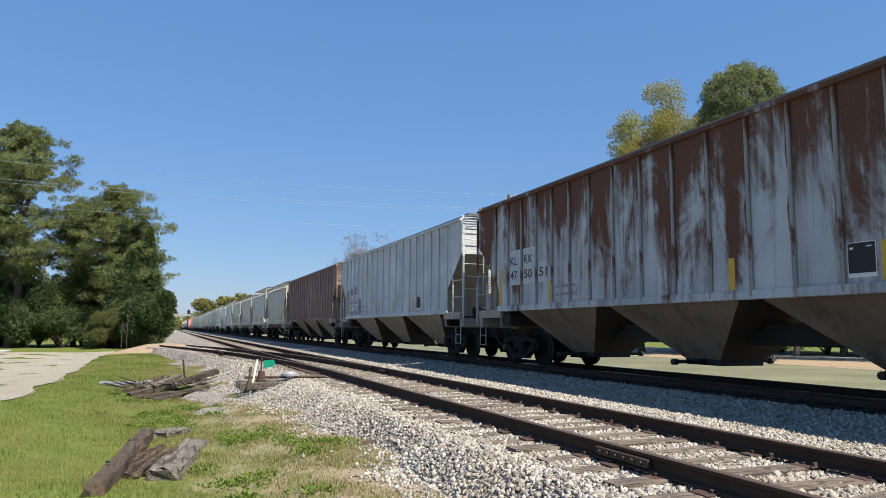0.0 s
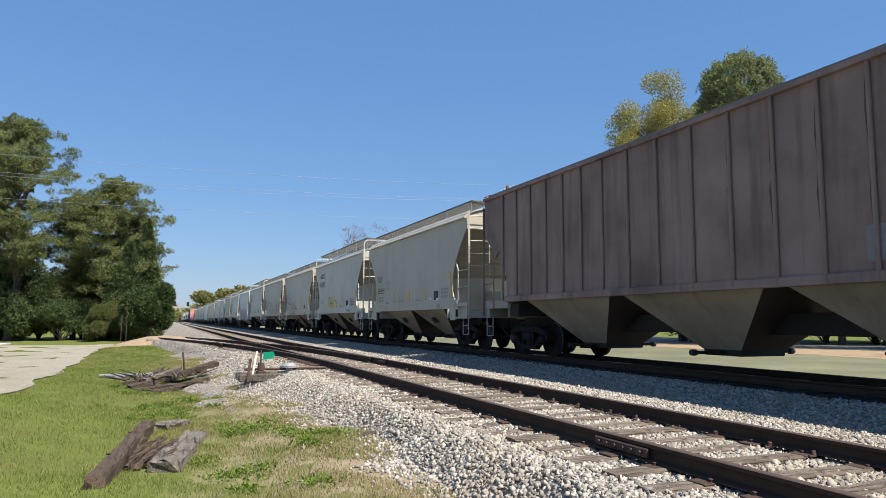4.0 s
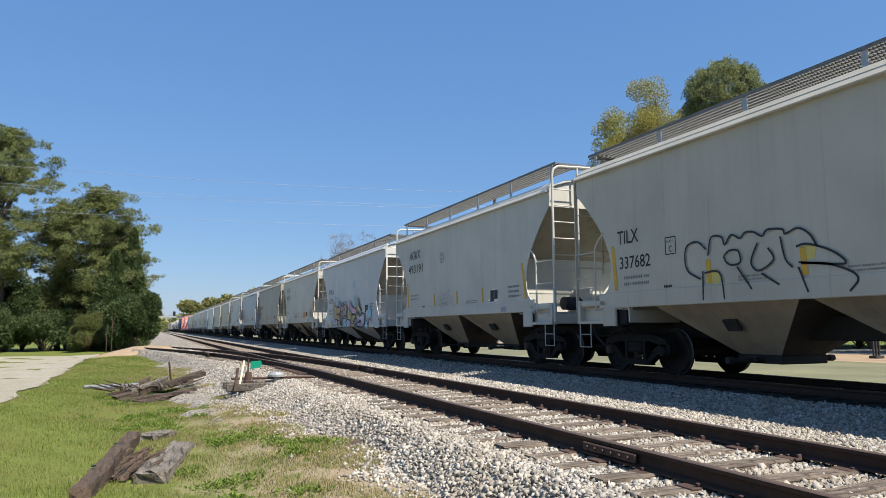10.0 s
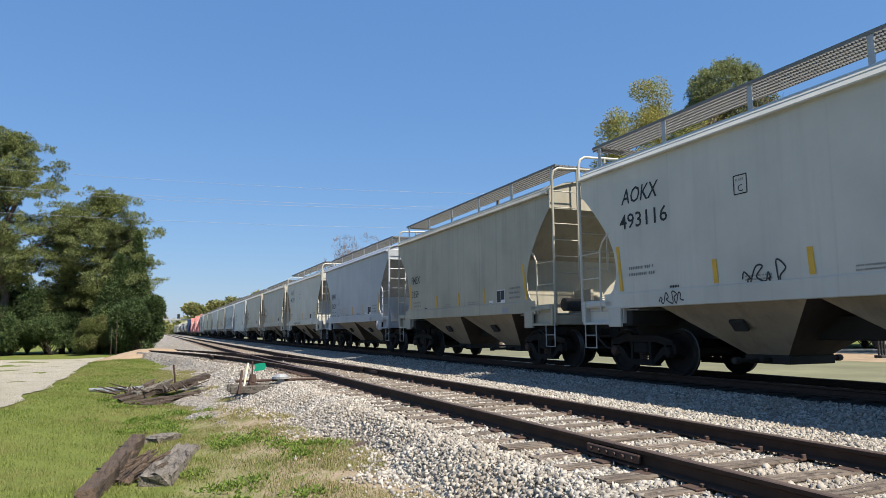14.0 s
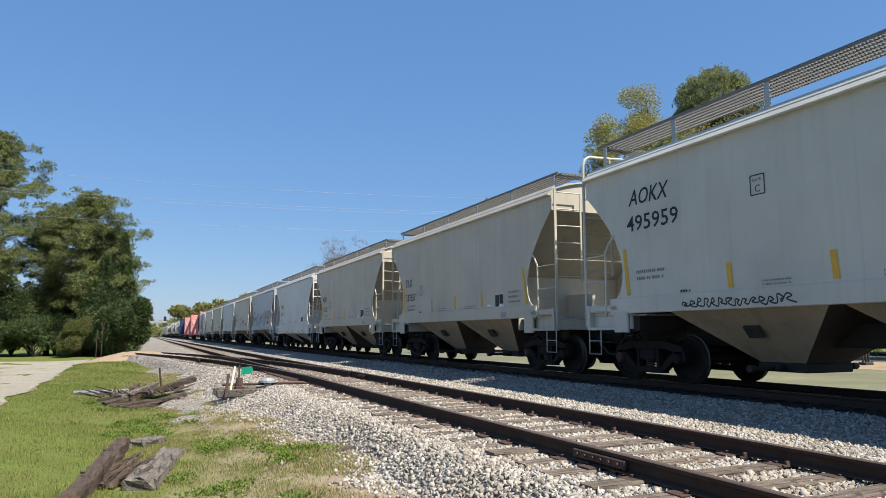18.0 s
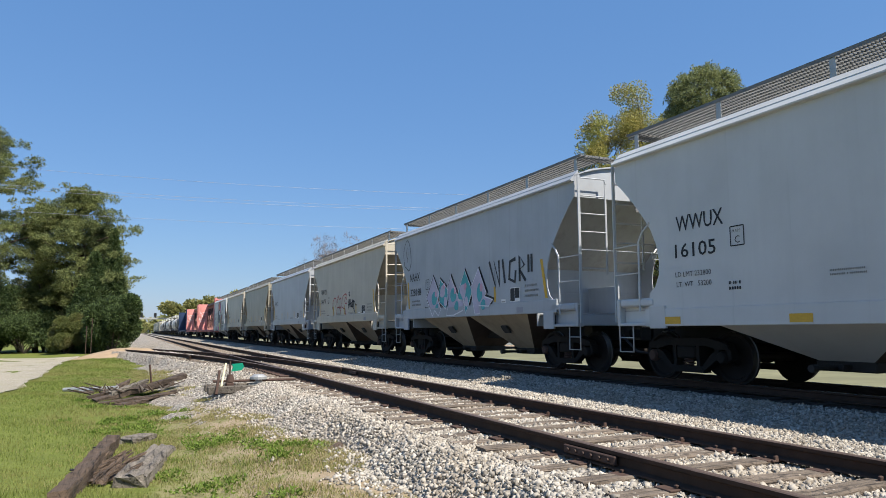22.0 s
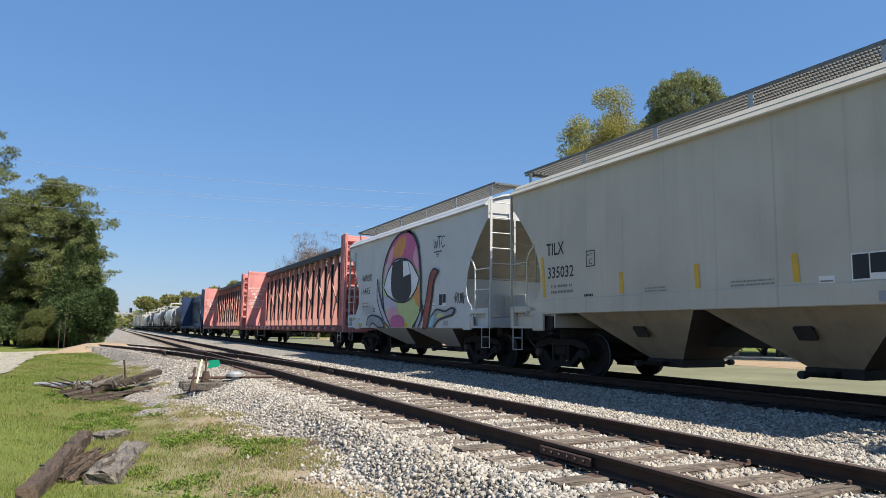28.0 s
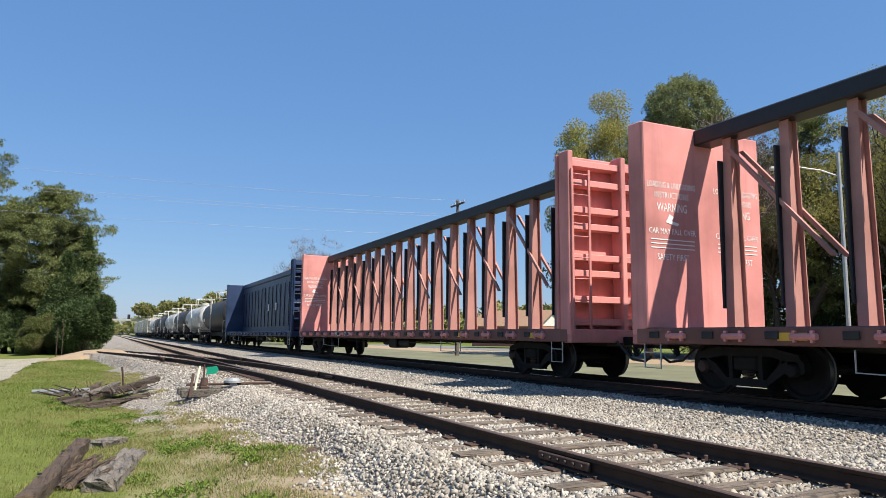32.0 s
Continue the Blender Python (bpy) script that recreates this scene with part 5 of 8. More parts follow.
    part("air_reservoir", shared("air_reservoir", mat, lambda: Form().ring([(0.05, -0.45), (0.19, -0.40), (0.21, -0.3), (0.21, 0.3), (0.19, 0.40), (0.05, 0.45)], 16), True), None, car, at=(0.5, -7.9, 1.6))
    sets = truck(car, half - 1.75) + truck(car, -half + 1.75)
    return car, sets


def centrebeam(spec):
    """A bulkhead flat car with a tall open truss down its middle."""
    half, mat = 11.65, spec["mat"]
    car = thing("centrebeam_flat_car", label=spec["label"], category="flat car", group="centrebeam flat cars")
    top = 5.07
    for s in (-1, 1):
        bh = part("bulkhead", shared(f"bulkhead{s}", mat, lambda: Form().soft_box(-1.55, 1.55, s * (half - 0.20) - 0.05, s * (half - 0.20) + 0.05, 1.12, top + 0.02, 0.02)), None, car, "tall lettered end bulkhead")
        for x in (-1.44, 0.05, 1.44):
            part("stiffener", shared(f"cb_stiff{s}", mat, lambda: Form().soft_box(-0.07, 0.07, min(s * (half - 0.15), s * (half + 0.22)), max(s * (half - 0.15), s * (half + 0.22)), 1.0, top + 0.05, 0.015)), None, bh, at=(x, 0, 0))
        for z in (1.28, 1.78, 2.36, 2.72, 3.42, 3.80, 4.42, 4.86):
            part("cross_rib", shared(f"cb_rib{s}", mat, lambda: Form().soft_box(-1.45, 1.45, min(s * (half - 0.15), s * (half + 0.14)), max(s * (half - 0.15), s * (half + 0.14)), -0.075, 0.075, 0.012)), None, bh, at=(0, 0, z))
        ladder(car, -1.2, s * (half + 0.26), 1.1, 4.7, 0.46, mat, 8, "x")
        part("end_sill", shared("cb_endsill", mat, lambda: Form().soft_box(-1.5, 1.5, -0.15, 0.15, 0.82, 1.12, 0.02)), None, car, at=(0, s * (half + 0.1), 0))
        part("side_sill", shared(f"cb_sill{s}", spec.get("sill", mat), lambda: Form().soft_box(min(s * 1.40, s * 1.52), max(s * 1.40, s * 1.52), -half - 0.1, half + 0.1, 0.84, 1.12, 0.015)), None, car)
        coupler(car, s * (half + 0.25), s)
        part("stirrup_step", shared("stirrup_step", "galv", stirrup), None, car, at=(-1.5, s * (half - 0.3), -0.12))
    part("deck", shared("cb_deck", spec.get("sill", mat), lambda: Form().box(-1.42, 1.42, -half, half, 1.06, 1.13)), None, car)
    part("top_chord", shared("cb_top", spec.get("chord", "black"), lambda: Form().soft_box(-0.24, 0.24, -half + 0.2, half - 0.2, top - 0.32, top, 0.03)), None, car, "dark heavy top chord")
    n = 18
    for i in range(n):
        y = half - 0.94 - 1.26 * i
        post = part("truss_post", shared("cb_post", spec.get("post", mat), lambda: cb_post(top)), None, car, at=(0, y, 0))
        if spec.get("diag", True) and i % 2 == 1 and i < n - 1:
            for x0 in (-0.20, 0.14):
                br = shared(f"cb_brace{x0}", spec.get("post", mat), lambda: Form().slab([(1.20, 4.50), (1.10, 4.50), (-0.90, 2.28), (-0.80, 2.28)], x0, 0.06, "x"))
                part("diagonal_brace", br, None, car, at=(0, y, 0))
        # added black strip: stands in for the shaded hollow beside the post flange
        part("wear_strip", shared("cb_shade", "black", lambda: Form().soft_box(-0.235, -0.10, 0.092, 0.14, 1.5, top - 0.75, 0.01)), None, post)
        w = shared("cb_winch", spec.get("winch", mat), lambda: winch())
        part("strap_winch", w, None, car, at=(-1.54, y, 0.98))
        w = shared("cb_pocket", "grime", lambda: Form().soft_box(-0.02, 0.02, -0.12, 0.12, -0.06, 0.06, 0.01))
        part("stake_pocket", w, None, car, at=(-1.535, y + 0.55, 1.0))
    if spec.get("panels"):
        for s in (-1, 1):
            part("truss_sheet", shared("cb_sheet", mat, lambda: Form().box(-0.02, 0.02, -half + 0.4, half - 0.4, 1.15, top - 0.35)), None, car, at=(s * 0.17, 0, 0))
    part("centre_sill", shared("cb_sillc", "grime", lambda: Form().soft_box(-0.35, 0.35, -half, half, 0.74, 1.06, 0.03)), None, car)
    part("brake_gear", shared("cb_brake", "grime", lambda: Form().soft_box(-1.15, -0.6, -0.75, -0.05, 0.50, 0.95, 0.05).tube((-0.9, -1.7, 0.68), (-0.9, -0.6, 0.68), 0.15, 0.15, 12).tube((-0.9, 0.35, 0.70), (-0.9, 0.9, 0.70), 0.11, 0.11, 12).path([(-1.0, -5.4, 0.70), (-1.0, 5.4, 0.70)], 0.018, 6).path([(-1.3, 3.0, 0.9), (-1.3, 3.0, 0.42), (-1.3, 3.16, 0.42), (-1.3, 3.16, 0.9)], 0.018, 6)), None, car)
    part("uncoupling_rod", shared("cb_rods", "galv", lambda: Form().path([(-1.45, -6.5, 0.8), (-1.45, -6.5, 0.5), (-1.45, -5.2, 0.5), (-1.45, -5.2, 0.8)], 0.014).path([(-1.45, 5.2, 0.8), (-1.45, 5.2, 0.45), (-1.45, 7.5, 0.5), (-1.45, 7.5, 0.8)], 0.014)), None, car)
    sets = truck(car, half - 2.0) + truck(car, -half + 2.0)
    return car, sets


def cb_post(top):
    """A truss post of I section, widening towards the deck."""
    f = Form()
    w, t = 0.09, 0.022
    for a, z in ((0.19, 1.12), (0.11, top - 0.3)):
        f.v += [(x, y, z) for x, y in ((-a, -w), (-a, w), (t - a, w), (t - a, 0.02), (a - t, 0.02), (a - t, w), (a, w), (a, -w), (a - t, -w), (a - t, -0.02), (t - a, -0.02), (t - a, -w))]
    f.f = [(i, (i + 1) % 12, 12 + (i + 1) % 12, 12 + i) for i in range(12)] + [tuple(range(12)), tuple(range(12, 24))[::-1]]
    return f


def winch():
    f = Form().soft_box(-0.05, 0.02, -0.17, -0.12, -0.09, 0.09, 0.01).soft_box(-0.05, 0.02, 0.12, 0.17, -0.09, 0.09, 0.01)
    return f.tube((-0.02, -0.22, 0), (-0.02, 0.2, 0), 0.05, 0.05, 8)


def tank(spec):
    """A tank car: barrel, dome fittings, platform and saddles."""
    half = spec.get("half", 8.0)
    mat = spec["mat"]
    car = thing("tank_car", label=spec["label"], category="tank car", group="tank cars of the train")
    R = 1.5
    m = pose(0, 0, 2.72, 0, 0, 90)
    prof = [(0.05, -half + 0.6), (0.8, -half + 0.68), (1.25, -half + 0.85), (1.45, -half + 1.08), (R, -half + 1.3), (R, half - 1.3), (1.45, half - 1.08), (1.25, half - 0.85), (0.8, half - 0.68), (0.05, half - 0.6)]
    part("barrel", shared(f"barrel{half}", mat, lambda: Form().ring(prof, 32, m), True), None, car)
    for y in (-half * 0.4, 0, half * 0.4):
        part("tank_band", shared("tank_band", mat, lambda: Form().ring([(R + 0.012, -0.05), (R + 0.012, 0.05)], 32, m, False), True), None, car, at=(0, y, 0))
    part("manway", shared("manway", mat, lambda: Form().tube((0, 0, 4.15), (0, 0, 4.6), 0.45, 0.45, 16)), None, car)
    plat = part("top_platform", shared("tank_plat", "galv", lambda: grating(2.2, 1.9)), None, car, at=(0, 0, 4.38))
    part("guard_rail", shared("tank_rail", spec.get("rail", "white"), lambda: Form().path([(-0.95, -1.1, 4.38), (-0.95, -1.1, 5.05), (-0.95, 1.1, 5.05), (-0.95, 1.1, 4.38)], 0.03).path([(0.95, -1.1, 4.38), (0.95, -1.1, 5.05), (0.95, 1.1, 5.05), (0.95, 1.1, 4.38)], 0.03).path([(-0.95, -1.1, 5.05), (0.95, -1.1, 5.05)], 0.03).path([(-0.95, 1.1, 5.05), (0.95, 1.1, 5.05)], 0.03)), None, car)
    ladder(car, -1.56, 0, 1.1, 4.5, 0.5, spec.get("rail", "white"), 9, "y")
    part("running_board", shared("tank_board", "grime", lambda: grating(2 * half - 1.0, 0.35)), None, car, at=(-1.4, 0, 1.28))
    part("frame", shared(f"tank_frame{half}", "grime", lambda: Form().soft_box(-0.35, 0.35, -half, half, 0.75, 1.12, 0.02).soft_box(-1.5, 1.5, -half, -half + 0.2, 0.85, 1.15, 0.02).soft_box(-1.5, 1.5, half - 0.2, half, 0.85, 1.15, 0.02)), None, car)
    for s in (-1, 1):
        part("saddle", shared(f"saddle{half}{s}", mat, lambda: Form().slab([(-0.6, 1.0), (0.6, 1.0), (1.2, 1.85), (-1.2, 1.85)], s * (half - 2.2) - 0.35, 0.7, "y")), None, car)
        coupler(car, s * (half - 0.1), s)
        part("hand_rail", shared("tank_handrail", spec.get("rail", "white"), lambda: Form().path([(-1.5, 0, 1.1), (-1.5, 0, 2.1), (1.5, 0, 2.1), (1.5, 0, 1.1)], 0.022)), None, car, at=(0, s * (half - 0.15), 0))
    sets = truck(car, half - 1.8) + truck(car, -half + 1.8)
    return car, sets

TILX = "pale grey two-bay hopper car"
ORDER = [
    ("ribbed", 1.25, dict(mat="k_brown", label="brown ribbed covered hopper car", seed=1)),
    ("ribbed", 20.01, dict(mat="k_rust", label="rust-eaten pale ribbed covered hopper car with peeling paint", seed=2, bay="bay_rust", mark=("KL RX", "47 50 51"))),
    ("ribbed", 38.73, dict(mat="k_grey", label="worn grey ribbed covered hopper car with painted-over patches", seed=3, mark=("KL RX", "47 52 51"))),
    ("ribbed", 57.49, dict(mat="k_brown", label="dull brown ribbed covered hopper car", seed=4)),
    ("hopper", 70.68, dict(mat="h_cream", label=TILX + " with yellow reflectors", mark=("TILX", "334859"), plate=1, seed=5)),
    ("hopper", 83.80, dict(mat="h_white", raised=True, label="off-white two-bay covered hopper car with a yellow scrawl", mark=("AOKX", "493793"), plate=1, seed=6)),
    ("hopper", 96.84, dict(mat="h_cream", label=TILX + " sprayed with loopy black letters", mark=("TILX", "333623"), plate=1, limit=("232900", "53100"), seed=7)),
    ("hopper", 110.06, dict(mat="h_cream", label=TILX + " sprayed with rounded outline letters", mark=("TILX", "337682"), plate=1, seed=8)),
    ("hopper", 123.10, dict(mat="h_white", raised=True, label="off-white two-bay covered hopper car with faded stencils", mark=("AOKX", "493191"), plate=1, seed=9)),
    ("hopper", 136.48, dict(mat="h_bright", flow=True, label="white smooth-sided hopper car with a colourful sprayed mural", mark=("WWUX", "16339"), plate=1, limit=("233000", "53000"), seed=10)),
    ("hopper", 149.76, dict(mat="h_white", raised=True, label="off-white two-bay covered hopper car with small black tags", mark=("AOKX", "493116"), plate=1, seed=11)),
    ("hopper", 163.0, dict(mat="h_tan", raised=True, label="dusty tan-grey two-bay covered hopper car", mark=("FMSX", "3159"), seed=12)),
    ("hopper", 176.38, dict(mat="h_blue", label="blue-grey two-bay covered hopper car with a faint scrawl", mark=("NAHX", "328230"), plate=1, limit=("232300", "53700"), seed=13)),
    ("hopper", 189.50, dict(mat="h_white", raised=True, label="off-white two-bay covered hopper car with a line of black scrawl", mark=("AOKX", "495959"), plate=1, seed=14)),
    ("hopper", 202.76, dict(mat="h_cream", label=TILX + " with yellow reflectors", mark=("TILX", "337857"), plate=1, seed=15)),
    ("hopper", 216.02, dict(mat="h_cream", label="pale grey two-bay covered hopper car with yellow reflectors", mark=("MQRX", "113422"), plate=1, limit=("232900", "53100"), seed=16)),
    ("hopper", 229.10, dict(mat="h_bright", flow=True, label="white smooth-sided two-bay hopper car", mark=("WWUX", "16105"), shift=(0.12, -0.07), plate=1, limit=("232800", "53200"), seed=17)),
    ("hopper", 242.38, dict(mat="h_blue", label="blue-grey hopper car with teal and pink block-letter graffiti", mark=("NAHX", "328188"), plate=1, seed=18)),
    ("hopper", 255.51, dict(mat="h_cream", label=TILX + " with red sprayed bubble letters", mark=("WWUX", "18479"), plate=1, seed=19)),
    ("hopper", 268.67, dict(mat="h_blue", label="light blue-grey two-bay covered hopper car", mark=("NAHX", ""), seed=20)),
    ("hopper", 281.90, dict(mat="h_tan", label="dusty tan two-bay covered hopper car", seed=21)),
    ("hopper", 294.91, dict(mat="h_cream", label=TILX + " with yellow reflectors", mark=("TILX", "335032"), plate=1, seed=22)),
    ("hopper", 308.0, dict(mat="h_bright", flow=True, label="white smooth-sided hopper car with a huge painted eye", mark=("WWUX", "16465"), seed=23)),
    ("beam", 332.65, dict(mat="cb_red", sill="cb_sill", post="cb_pale", label="faded salmon-red centrebeam flat car, empty", seed=24)),
    ("beam", 358.40, dict(mat="cb_red", sill="cb_sill", post="cb_pale", label="faded salmon-red centrebeam flat car, empty", seed=25)),
    ("beam", 384.0, dict(mat="cb_blue", chord="cb_blue", panels=True, diag=True, label="dark blue centrebeam flat car", seed=26)),
]
tanks = [("tank_black", "black tank car with a pale safety railing", "tank_white"), ("tank_white", "white tank car with dark spill stains", "white"), ("tank_black", "plain black tank car with dusty flanks", "white"), ("tank_white", "grimy white tank car with dark streaks", "white"), ("tank_black", "plain black tank car with dusty flanks", "white"), ("tank_black", "plain black tank car with dusty flanks", "white"), ("tank_white", "grimy white tank car with dark streaks", "white")]
s_end = 385.3
for m, lab, r in tanks:
    s_end += 16.6
    ORDER.append(("tank", s_end, dict(mat=m, rail=r, label=lab, seed=27, half=8.2)))
    s_end += 0.9
for k in range(7):
    s_end += 13.2
    ORDER.append(("hopper", s_end, dict(mat=("h_cream", "h_tan", "h_white")[k % 3], label="grey covered hopper car far back in the train", seed=40 + k)))


def build_train():
    for kind, end, spec in ORDER:
        fn, half = {"ribbed": (ribbed, 8.67), "hopper": (hopper, 5.9), "beam": (centrebeam, 11.65), "tank": (tank, spec.get("half", 8.2))}[kind]
        car, sets = fn(spec)
        car.location = (MAIN, end - half, 0)
        if kind == "hopper":
            hopper_marks(car, spec)
        CARS.append((car, end - half, sets, kind, spec))


build_train()

# ---- sprayed pictures and bulkhead lettering ----
def ink_on(car, shapes, half=5.9, out=1.608, name="graffiti", label="sprayed graffiti"):
    """Flat shapes in (metres from the trailing end, height): (form, material), each a hair above the last."""
    root = None
    for k, (f, m) in enumerate(shapes):
        ob = part(name if root is None else "spray_fill", f, m, car if root is None else root, label if root is None else "", at=on_side(0, 0, half, out) if root is None else Matrix.Translation((0, 0, 0.0012 * k)))
        root = root or ob
    return root


def loop(pts, w, n=6):
    return stroke(curve(list(pts) + [pts[0]], n), w)


def join(*forms):
    f = Form()
    for q in forms:
        f.add(q.v, q.f)
    return f


def poly(pts):
    return Form().add([(x, y, 0) for x, y in pts], [tuple(range(len(pts)))])


def spray_spot(u, z, r, seed):
    """A soft-edged round of overspray: an uneven blot."""
    rnd = random.Random(seed)
    f = blob([(u + r * math.cos(k * 0.785) * rnd.uniform(0.7, 1.15), z + r * 1.1 * math.sin(k * 0.785) * rnd.uniform(0.7, 1.15)) for k in range(8)])
    return f


def diamonds(car):
    """Pointed block letters in teal and lilac with white and dark outlines."""
    shapes = []
    letters = [
        ([(3.07, 2.04), (3.66, 2.72), (4.12, 2.16), (4.02, 1.95), (4.3, 1.62), (4.1, 1.42), (3.8, 1.60), (3.6, 1.42), (3.5, 1.55)], "sp_lilac", "sp_teal"),
        ([(4.12, 2.10), (4.23, 2.6), (4.87, 2.22), (4.82, 1.95), (4.67, 1.63), (4.2, 1.85)], "sp_teal", "sp_lilac"),
        ([(4.80, 2.25), (5.06, 2.65), (5.57, 1.99), (5.64, 1.87), (6.0, 1.85), (5.95, 1.55), (5.3, 1.42), (4.75, 1.42), (4.9, 1.8)], "sp_lilac", "sp_teal"),
        ([(5.57, 2.02), (6.08, 2.75), (6.58, 2.09), (6.3, 1.65), (6.12, 1.45), (6.02, 1.85), (5.66, 1.88)], "sp_teal", "sp_lilac"),
        ([(6.50, 2.2), (6.99, 2.72), (7.49, 1.98), (7.34, 1.9), (7.87, 1.79), (7.6, 1.62), (7.0, 1.66), (7.06, 1.42), (6.75, 1.42), (6.6, 1.85)], "sp_lilac", "sp_teal"),
    ]
    back = Form()
    for pts, a, b in letters:
        back.add(*(lambda q: (q.v, q.f))(stroke(list(pts) + [pts[0]], 0.15)))
    shapes.append((back, "sp_black"))
    for pts, a, b in letters:
        cx, cz = sum(p[0] for p in pts) / len(pts), sum(p[1] for p in pts) / len(pts)
        shapes.append((poly(pts), a))
        shapes.append((spray_spot(cx - 0.08, cz + 0.16, 0.22, int(cx * 10)), b))
        shapes.append((spray_spot(cx + 0.14, cz - 0.18, 0.15, int(cx * 11)), b))
        shapes.append((spray_spot(cx + 0.05, cz + 0.30, 0.10, int(cx * 13)), "sp_pink"))
    white = Form()
    for pts, a, b in letters:
        white.add(*(lambda q: (q.v, q.f))(stroke(list(pts) + [pts[0]], 0.035)))
    shapes.append((white, "sp_white"))
    ink_on(car, shapes, label="pointed block letters in teal, lilac and white")
    f = Form()
    for pts in ([(7.63, 2.85), (7.99, 2.13), (7.9, 2.85), (8.22, 2.15), (8.19, 2.84)], [(8.4, 2.85), (8.52, 2.2)], [(9.1, 2.8), (8.8, 2.75), (8.75, 2.3), (9.05, 2.2), (9.1, 2.5)], [(9.3, 2.2), (9.3, 2.85), (9.55, 2.6), (9.3, 2.5), (9.6, 2.2)], [(9.75, 2.85), (9.75, 2.4)], [(9.9, 2.85), (9.9, 2.4)]):
        f.add(*(lambda q: (q.v, q.f))(stroke(pts, 0.10)))
    ink_on(car, [(f, "sp_black")], label="thick black sprayed letters")
    g = join(loop([(0.95, 3.3), (0.85, 3.8), (1.15, 4.2), (1.45, 4.0), (1.6, 3.4), (1.4, 3.1), (1.15, 3.2)], 0.035), stroke([(1.1, 3.9), (1.15, 3.6), (1.3, 3.5)], 0.02), stroke([(1.25, 3.95), (1.3, 3.7), (1.2, 3.4)], 0.02))
    ink_on(car, [(g, "sp_black")], label="thin black doodle")


def drawn(car, lines, mat, w=0.03, label="sprayed outline letters", out=1.626):
    """Sprayed lines, each smooth through a few points."""
    f = Form()
    for pts in lines:
        q = stroke(curve(pts, 5), w)
        f.add(q.v, q.f)
    return ink_on(car, [(f, mat)], out=out, label=label)


def wild_letters(car):
    """Angular tan and pink letters with black and white edges and teal splashes."""
    shapes = []
    for k, (u, z, r) in enumerate(((6.88, 3.11, 0.17), (7.07, 2.34, 0.24), (7.1, 2.1, 0.2), (9.5, 1.75, 0.26), (9.78, 1.62, 0.2), (3.79, 2.4, 0.17), (3.7, 2.2, 0.14), (9.12, 1.14, 0.2), (5.17, 1.24, 0.16), (2.4, 1.3, 0.14), (5.0, 3.0, 0.1))):
        shapes.append((spray_spot(u, z, r, k), "sp_sky"))
    letters = [
        ([(2.74, 2.09), (2.9, 2.41), (3.31, 2.15), (3.78, 2.08), (4.35, 2.07), (4.26, 1.55), (4.03, 1.43), (3.27, 1.46), (3.42, 1.04), (3.2, 1.2), (2.97, 1.73)], "sp_tan"),
        ([(3.27, 1.44), (3.42, 1.04), (3.78, 1.02), (3.6, 1.2), (3.75, 1.42)], "sp_lilac"),
        ([(4.11, 2.1), (4.17, 2.39), (4.5, 2.19), (5.06, 2.05), (5.01, 1.88), (4.65, 1.84), (4.59, 1.42), (4.33, 1.42), (4.45, 1.97)], "sp_pink"),
        ([(3.8, 1.38), (4.5, 1.42), (4.84, 1.03), (4.05, 1.03), (3.75, 1.25)], "sp_tan"),
        ([(4.92, 2.33), (5.25, 2.18), (5.52, 2.13), (5.65, 1.84), (5.45, 1.5), (5.11, 1.46), (4.84, 1.6), (5.3, 1.62), (5.46, 1.67), (5.14, 2.04)], "sp_tan"),
        ([(4.85, 1.55), (5.1, 1.46), (5.44, 1.5), (5.5, 1.3), (5.8, 1.04), (4.95, 1.04)], "sp_sky"),
        ([(5.79, 2.04), (6.05, 1.92), (6.5, 1.78), (6.55, 1.46), (6.38, 1.36), (5.93, 1.42), (5.86, 1.76)], "sp_tan"),
        ([(5.5, 1.32), (5.93, 1.42), (6.38, 1.34), (6.42, 1.04), (5.81, 1.03)], "sp_lilac"),
        ([(6.05, 1.98), (6.21, 2.36), (6.48, 2.16), (6.86, 1.97), (7.55, 1.92), (7.5, 1.67), (6.9, 1.72), (6.65, 1.6), (6.5, 1.78)], "sp_pink"),
        ([(6.5, 1.32), (6.66, 1.58), (6.9, 1.70), (7.35, 1.60), (7.2, 1.43), (6.82, 1.29), (6.69, 1.24)], "sp_tan"),
        ([(6.4, 1.04), (6.5, 1.25), (6.89, 1.2), (7.19, 1.30), (7.54, 1.27), (7.02, 1.03)], "sp_tan"),
        ([(7.34, 1.93), (7.46, 2.13), (7.7, 2.51), (7.85, 2.19), (8.02, 1.98), (8.3, 1.81), (8.28, 1.58), (8.09, 1.54), (7.91, 1.66), (7.82, 1.8), (7.62, 1.41), (7.55, 1.32), (7.52, 1.77)], "sp_tan"),
        ([(7.78, 1.23), (7.62, 1.41), (7.73, 1.58), (8.09, 1.54), (8.35, 1.6), (8.59, 1.67), (8.82, 1.64), (8.95, 1.49), (8.81, 1.18), (8.54, 1.03), (7.02, 1.03), (7.32, 1.15)], "sp_lilac"),
    ]
    edge, rim = Form(), Form()
    for pts, m in letters:
        shapes.append((poly(pts), m))
        q = stroke(list(pts) + [pts[0]], 0.045)
        edge.add(q.v, q.f)
        q = stroke([(u + 0.035, z + 0.045) for u, z in pts[:4]], 0.022)
        rim.add(q.v, q.f)
    for pts, m in (([(8.3, 1.12), (8.8, 1.25), (8.7, 1.05), (8.3, 1.04)], "sp_pink"), ([(7.8, 1.55), (8.3, 1.66), (8.1, 1.5)], "sp_tan"), ([(4.2, 2.3), (4.5, 2.17), (4.4, 2.05), (4.2, 2.1)], "sp_lilac")):
        shapes.append((poly(pts), m))
